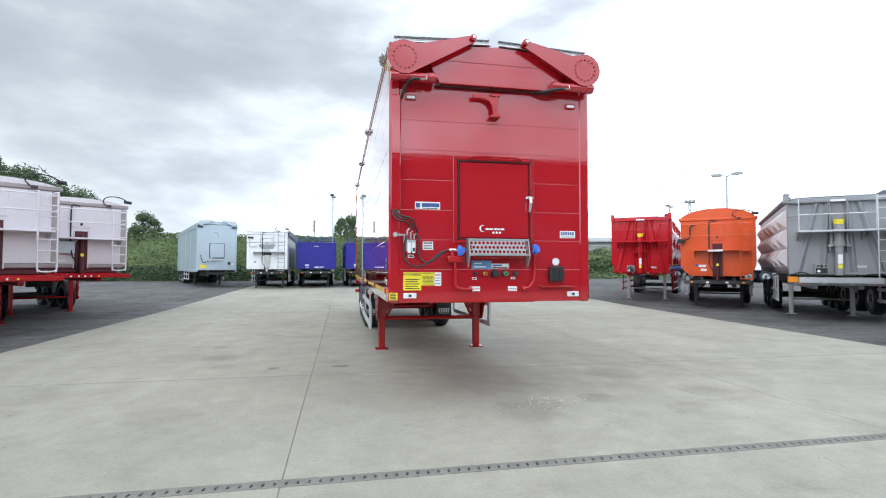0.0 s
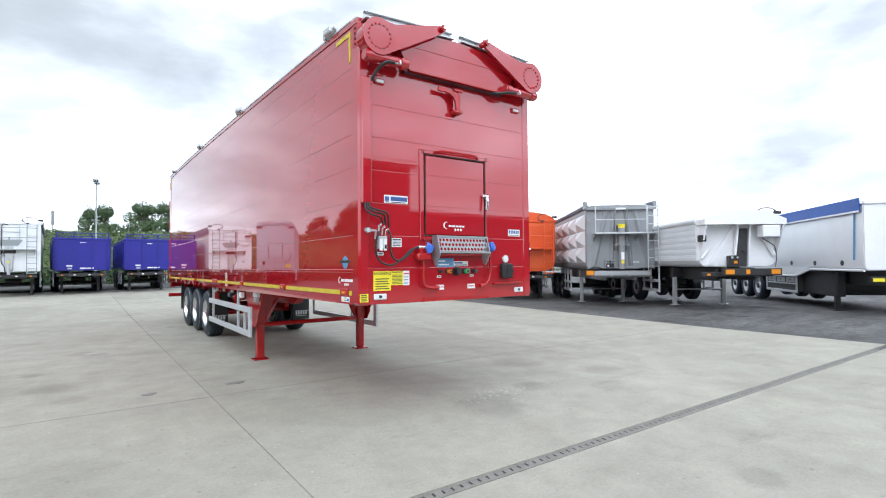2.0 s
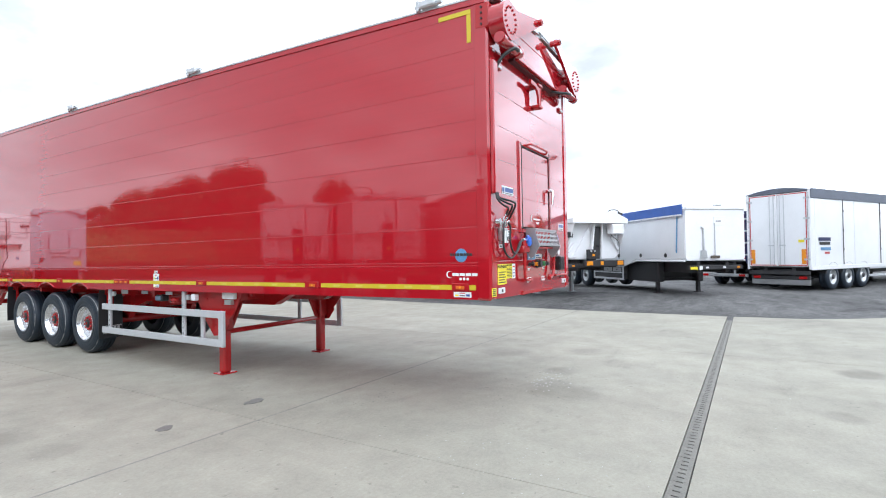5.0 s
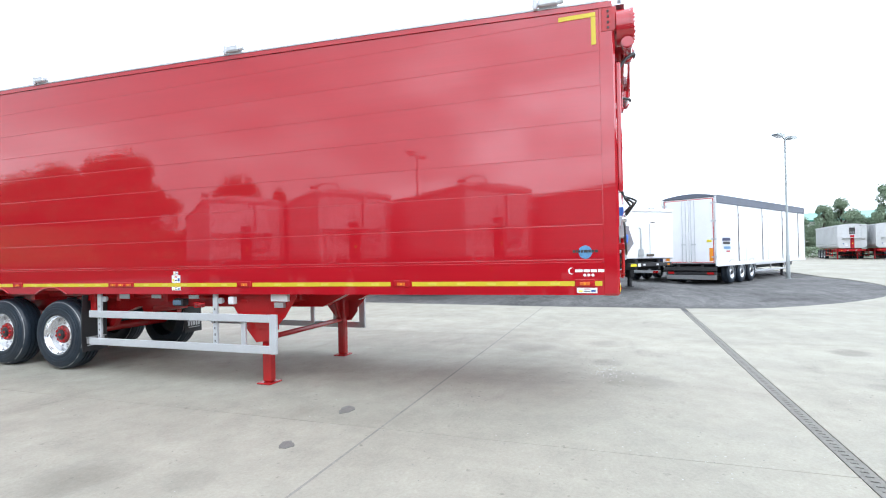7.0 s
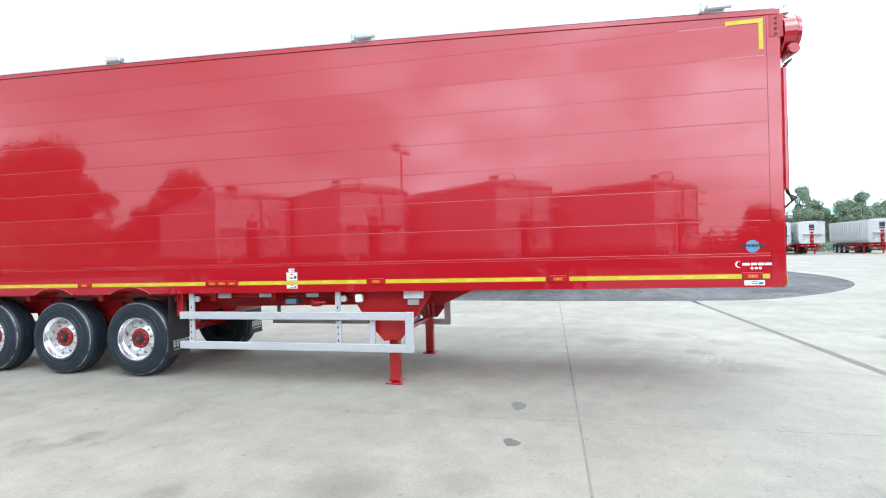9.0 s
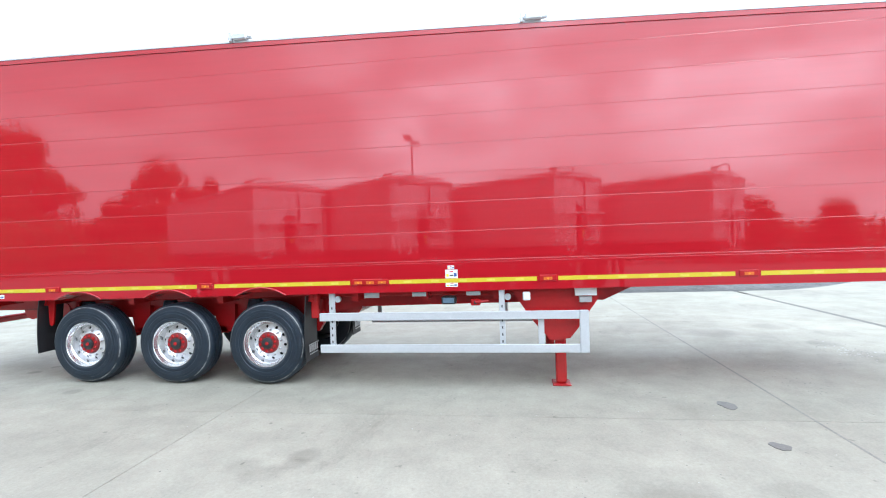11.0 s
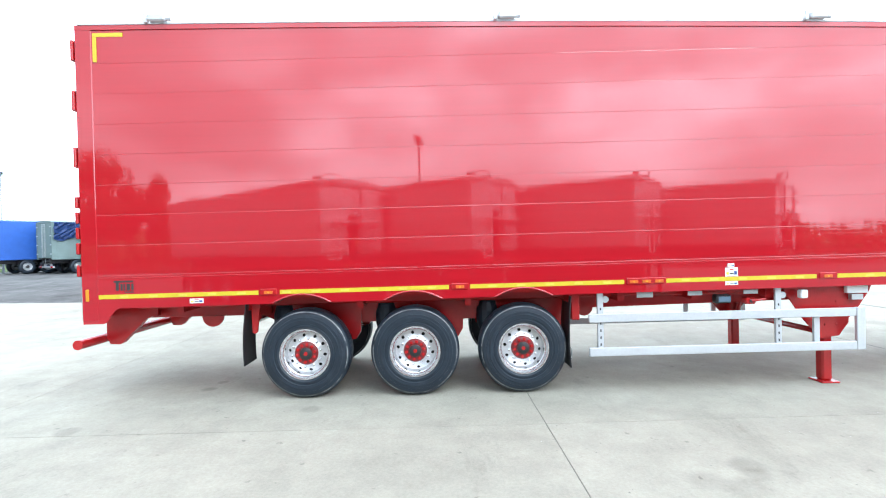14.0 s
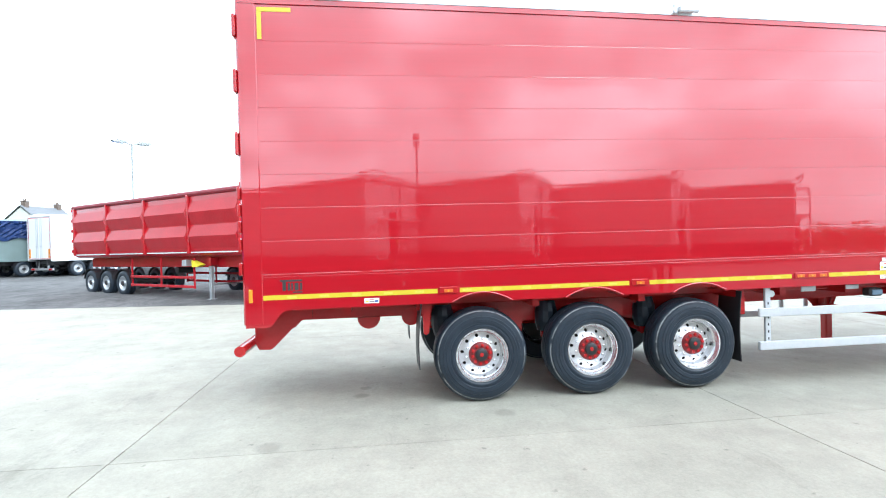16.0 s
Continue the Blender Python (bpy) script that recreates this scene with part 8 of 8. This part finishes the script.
scrub("hedge", "clipped green hedge beside the road", lambda r: (r.uniform(18, 62), 47 + r.uniform(0, 2.0), 0.3, 2.3), 22000, 0.14, 8)
# the embankment that carries a road over the low works building's yard
em = bmesh.new()
for k in range(16):
    for j in range(6):
        x, y, z = 21 + 2.6 * k, (51, 55, 59, 63, 66, 73)[j], (-0.2, 0.9, 2.1, 3.3, 3.9, 3.9)[j]
        em.verts.new((x, y, z + (0.35 * noise.noise((x * 0.3, y * 0.3, 1.0)) if 0 < j < 5 else 0)))
em.verts.ensure_lookup_table()
for k in range(15):
    for j in range(5):
        em.faces.new([em.verts[k * 6 + j], em.verts[(k + 1) * 6 + j], em.verts[(k + 1) * 6 + j + 1], em.verts[k * 6 + j + 1]])
smooth(tagged(part("embankment", em, GRASS, None), "grassy road embankment beyond the hedge", "bank", kind="structure"))


def on_embankment(rnd):
    x, y = rnd.uniform(21.5, 59), rnd.uniform(51.5, 67)
    lump = max(0.0, noise.noise((x * 0.25, y * 0.25, 5.0)) + 0.15)
    return x, y, min(3.8, max(-0.2, (y - 51) * 0.265)) - 0.1, 0.25 + 2.0 * lump


scrub("embankment_bushes", "rough grass and dark bushes on the embankment", on_embankment, 24000, 0.12, 12)
rail = thing("road_parapet", "pale steel parapet along the embankment road", "parapet", pose(40, 67.5, 3.85))
part("lower_rail", bx(-18, 18, -0.05, 0.05, 0.45, 0.6), LAMP_GREY, rail)
part("top_rail", bx(-18, 18, -0.06, 0.06, 1.0, 1.12), LAMP_GREY, rail)
for k in range(19):
    part("post", bx(-18 + 2 * k - 0.05, -18 + 2 * k + 0.05, -0.045, 0.045, 0, 1.0), LAMP_GREY, rail)
scrub("west_scrub", "dark tall scrub behind the parked row", lambda r: (r.uniform(-48, -30), r.uniform(46, 86), -0.1, 4.6 + 1.6 * noise.noise((r.uniform(0, 9), 2.0, 0))), 30000, 0.2, 14, LEAF)
# hedge in the haze-lightened leaf colour
scrub("far_hedge", "green hedge paled by painted haze in front of the far trees", lambda r: (69 + r.uniform(0, 3), r.uniform(-70, 0), 0.2, 1.5), 12000, 0.13, 9, LEAF_FAR)
scrub("west_hedge", "tall green hedge behind the parked row", lambda r: (-34 - r.uniform(0, 4), r.uniform(-50, 60), -0.1, 2.4 + 0.8 * noise.noise((0, r.uniform(0, 60) * 0.2, 0))), 14000, 0.22, 10)

for x, y, h, k, a, w in ((-40, 55.2, 15.4, 0, 10, 0.95), (-41, 61, 15.2, 2, 80, 0.9), (-40, 68, 14.6, 1, 200, 1.1), (-41, 75, 14.2, 0, 150, 1.0), (-41, 82, 13.8, 2, 30, 1.0), (-43, 90, 13.6, 0, 60, 1.1), (-38, 53, 8.5, 1, 100, 1.1),
                         (-40, 39.0, 11.4, 2, 45, 0.85), (-40.5, 44.5, 7.4, 0, 120, 1.1), (-40.5, 34.4, 9.4, 1, 260, 0.55), (-40, 30.5, 6.8, 2, 20, 1.0),
                         (-33, -12, 4.6, 2, 45, 1.2), (-34, -18, 4.2, 0, 260, 1.3)):
    tree(x, y, h, k, a, wide=w, group="trees behind the parked row")
for x, y, top, k, a, w in ((-20.7, 52, 7.6, 0, 15, 1.0),):
    tree(x, y, top - 1.2, k, a, base=1.2, wide=w, group="trees on the bank", crowns=AIRY)
for x, y, top, k, a, w in ((-1.9, 54, 7.7, 1, 300, 0.62), (-0.7, 54.5, 8.1, 0, 70, 0.62), (2.5, 54, 8.5, 0, 70, 0.8), (4.6, 55, 8.7, 2, 130, 0.75), (6.8, 53.5, 8.4, 1, 210, 0.9), (9.6, 54, 7.4, 0, 20, 1.0), (12.8, 53, 7.0, 2, 95, 1.0)):
    # a line of trees well beyond the road, 2.4 times as far as the bank's crest
    tree(-2.7 + 2.4 * (x + 2.7), -4.3 + 2.4 * (y + 4.3), 1.65 + 2.4 * (top - 1.65) + 0.8, k, a, base=-0.8, wide=w, group="trees beyond the bank", crowns=AIRY)
# far trees carry the same leaf colour, lightened for haze
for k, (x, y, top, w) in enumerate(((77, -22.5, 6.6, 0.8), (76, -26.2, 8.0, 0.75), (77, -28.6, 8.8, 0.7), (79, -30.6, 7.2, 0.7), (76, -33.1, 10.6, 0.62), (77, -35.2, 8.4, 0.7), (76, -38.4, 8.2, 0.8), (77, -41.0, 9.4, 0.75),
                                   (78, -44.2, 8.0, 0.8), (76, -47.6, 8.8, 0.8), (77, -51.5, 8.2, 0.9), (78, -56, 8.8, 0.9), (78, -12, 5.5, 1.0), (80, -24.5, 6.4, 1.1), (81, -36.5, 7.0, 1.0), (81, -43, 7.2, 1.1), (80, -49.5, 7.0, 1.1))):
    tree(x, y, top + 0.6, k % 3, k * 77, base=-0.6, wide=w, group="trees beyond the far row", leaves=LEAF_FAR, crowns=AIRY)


def lamp_post(x, y, h=8.0, turn=0.0):
    t = thing("street_lamp", "grey steel lamp post with two flat heads", "street lamp", pose(x, y, ground_z(x, y) - 0.03, 0, 0, turn), "yard lamp posts")
    smooth(part("pole", tb([(0, 0, 0), (0, 0, 1.2), (0, 0, 1.25), (0, 0, h)], [0.10, 0.09, 0.065, 0.045], 10), LAMP_GREY, t))
    part("base", bx(-0.17, 0.17, -0.17, 0.17, 0, 0.03, bevel=0.01), LAMP_GREY, t)
    for s in (-1, 1):
        arm = part("arm", tb([(0, 0, h - 0.05), (s * 0.35, 0, h + 0.08)], 0.03, 8), LAMP_GREY, t)
        hd = bmesh.new()
        pts = [(s * 0.3, h + 0.05), (s * 0.5, h + 0.0), (s * 1.0, h + 0.06), (s * 1.05, h + 0.13), (s * 0.8, h + 0.2), (s * 0.35, h + 0.16)]
        prism(hd, pts, -0.16, 0.16)
        head = part("lamp_head", hd, LAMP_GREY, arm)
        part("lens", pr([(s * 0.5, h - 0.004), (s * 0.98, h + 0.05), (s * 0.98, h + 0.044), (s * 0.5, h - 0.012)], -0.12, 0.12), LENS_WHITE, head)
    return t


for x, y, a in ((27.0, 26.5, -50), (25.9, -8.42, -40), (-1.35, 41.5, 85), (-19.6, 10.0, 5), (34, 43, 40)):
    lamp_post(x, y, 7.0 if x < -10 else 7.4 if y < 0 else 7.65 if y > 40 else 8.1, a)
ps = thing("sign_post", "tall grey post with a narrow dark board", "post", pose(-6.0, 100, 0.3))
part("pole", tb([(0, 0, 0), (0, 0, 9.4)], 0.09, 8), LAMP_GREY, ps)
part("plate", bx(-0.22, 0.22, -0.14, -0.095, 8.2, 10.6, bevel=0.01), GREY, ps)


OLD_BRICK = material("sooty_brick", (0.17, 0.13, 0.11), 0.9, vary=0.3, scale=1.5, grain=12)


def house(x, y, turn):
    t = thing("house", "pale rendered house with a slate roof and two chimneys", "house", pose(x, y, ground_z(x, y) - 0.05, 0, 0, turn))
    for n, a in (("front_wall", (-5.4, 5.4, -3.6, -3.35, 0, 7.6)), ("back_wall", (-5.4, 5.4, 3.35, 3.6, 0, 7.6))):
        part(n, bx(*a), RENDER_WALL, t)
    for s in (-1, 1):
        part("gable_wall", pr([(-3.35, 0), (3.35, 0), (3.35, 7.6), (0, 10.4), (-3.35, 7.6)], min(s * 5.4, s * 5.15), max(s * 5.4, s * 5.15), axis="x"), RENDER_WALL, t)
        part("roof_slope", pr([(s * 3.95, 7.35), (s * 3.95, 7.5), (0, 10.85), (0, 10.7)], -5.6, 5.6, axis="x"), ROOF, t)
        ch = part("chimney", bx(s * 4.3 - 0.5, s * 4.3 + 0.5, -0.5, 0.5, 8.8, 11.6, bevel=0.03), OLD_BRICK, t)
        part("chimney_cap", bx(s * 4.3 - 0.57, s * 4.3 + 0.57, -0.57, 0.57, 11.6, 11.72), OLD_BRICK, ch)
        for d in (-0.2, 0.2):
            part("pot", tb([(s * 4.3 + d, 0, 11.72), (s * 4.3 + d, 0, 12.15)], [0.13, 0.1], 8), OLD_BRICK, ch)
    for xx in (-3.6, 0, 3.6):
        for z in (1.2, 4.2):
            win = part("window", bx(xx - 0.5, xx + 0.5, -3.66, -3.62, z, z + 1.25, bevel=0.02), WHITE, t)
            part("pane", bx(xx - 0.42, xx + 0.42, -3.68, -3.662, z + 0.08, z + 1.17), GLASS_DARK, win)
    return t


house(109.5, 81.3, -7)


def warehouse(label, x, y, turn, length, depth, height, wall, roof, doors=2, rise=1.6):
    t = thing("warehouse", label, "building", pose(x, y, ground_z(x, y) - 0.05, 0, 0, turn))
    for s in (-1, 1):
        part("long_wall", bx(-length / 2, length / 2, min(s * depth / 2, s * (depth / 2 - 0.3)), max(s * depth / 2, s * (depth / 2 - 0.3)), 0, height), wall, t)
        part("end_wall", pr([(-depth / 2 + 0.3, 0), (depth / 2 - 0.3, 0), (depth / 2 - 0.3, height), (0, height + rise), (-depth / 2 + 0.3, height)], min(s * length / 2, s * (length / 2 - 0.3)), max(s * length / 2, s * (length / 2 - 0.3)), axis="x"), wall, t)
        part("roof_slope", pr([(s * (depth / 2 + 0.4), height - 0.1), (s * (depth / 2 + 0.4), height + 0.15), (0, height + rise + 0.25), (0, height + rise)], -length / 2 - 0.4, length / 2 + 0.4, axis="x"), roof, t)
    n = int(length / 1.5)
    for k in range(n):
        xx = -length / 2 + (k + 0.5) * length / n
        part("cladding_rib", bx(xx - 0.06, xx + 0.06, -depth / 2 - 0.05, -depth / 2 - 0.002, 0.2, height - 0.15), wall, t)
    part("gutter", bx(-length / 2, length / 2, -depth / 2 - 0.55, -depth / 2 - 0.42, height - 0.1, height + 0.15), roof, t)
    for k in range(doors):
        xx = -length / 2 + (k + 0.5) * length / max(1, doors)
        d = part("roller_door", bx(xx - 2, xx + 2, -depth / 2 - 0.12, -depth / 2 - 0.055, 0, 4.6), ROOF, t)
        for z in range(9):
            part("slat", bx(xx - 1.95, xx + 1.95, -depth / 2 - 0.14, -depth / 2 - 0.121, 0.1 + z * 0.5, 0.5 + z * 0.5), ROOF, d)
    return t


warehouse("white warehouse with a green metal roof edge", 98, -38, 70, 46, 20, 5.4, RENDER_WALL, GREEN_ROOF)
warehouse("low pale works building beyond the hedge", 46, 84, -15, 34, 14, 5.2, WALL_GREY, LAMP_GREY, 0, 0.8)
warehouse("grey clad workshop hall closing the yard", 0, -40, 180, 36, 24, 9.0, HALL, ROOF, 4)
warehouse("lower grey clad lean-to shed beside the workshop hall", 30.3, -38, 180, 23.4, 18, 5.6, HALL, ROOF, 2, 1.0)


def mast(x, y, h):
    """A slim lattice mast with a ring of lamps at its head."""
    t = thing("lattice_mast", "slim grey lattice mast with floodlights at its head", "mast", pose(x, y, ground_z(x, y) - 0.03))
    for k in range(3):
        a = 2 * math.pi * k / 3
        part("leg", tb([(0.45 * math.cos(a), 0.45 * math.sin(a), 0), (0.22 * math.cos(a), 0.22 * math.sin(a), h)], 0.05, 5), LAMP_GREY, t)
        b = a + 2 * math.pi / 3
        for j in range(12):
            z0, z1 = h * j / 12, h * (j + 1) / 12
            r0, r1 = 0.45 - 0.23 * j / 12, 0.45 - 0.23 * (j + 1) / 12
            part("lattice_bar", tb([(r0 * math.cos(a), r0 * math.sin(a), z0), (r1 * math.cos(b), r1 * math.sin(b), z1)], 0.025, 4), LAMP_GREY, t)
    for k in range(6):
        a = math.pi * k / 3
        part("floodlight", bx(0.7 * math.cos(a) - 0.18, 0.7 * math.cos(a) + 0.18, 0.7 * math.sin(a) - 0.18, 0.7 * math.sin(a) + 0.18, h - 0.1, h + 0.35, bevel=0.05), LAMP_GREY, t)
    part("head_ring", tb(disc_ring(0.7, h), 0.04, 5), LAMP_GREY, t)


def disc_ring(r, z):
    return [(r * math.cos(radians(20 * k)), r * math.sin(radians(20 * k)), z) for k in range(19)]


mast(60, 74, 12.2)
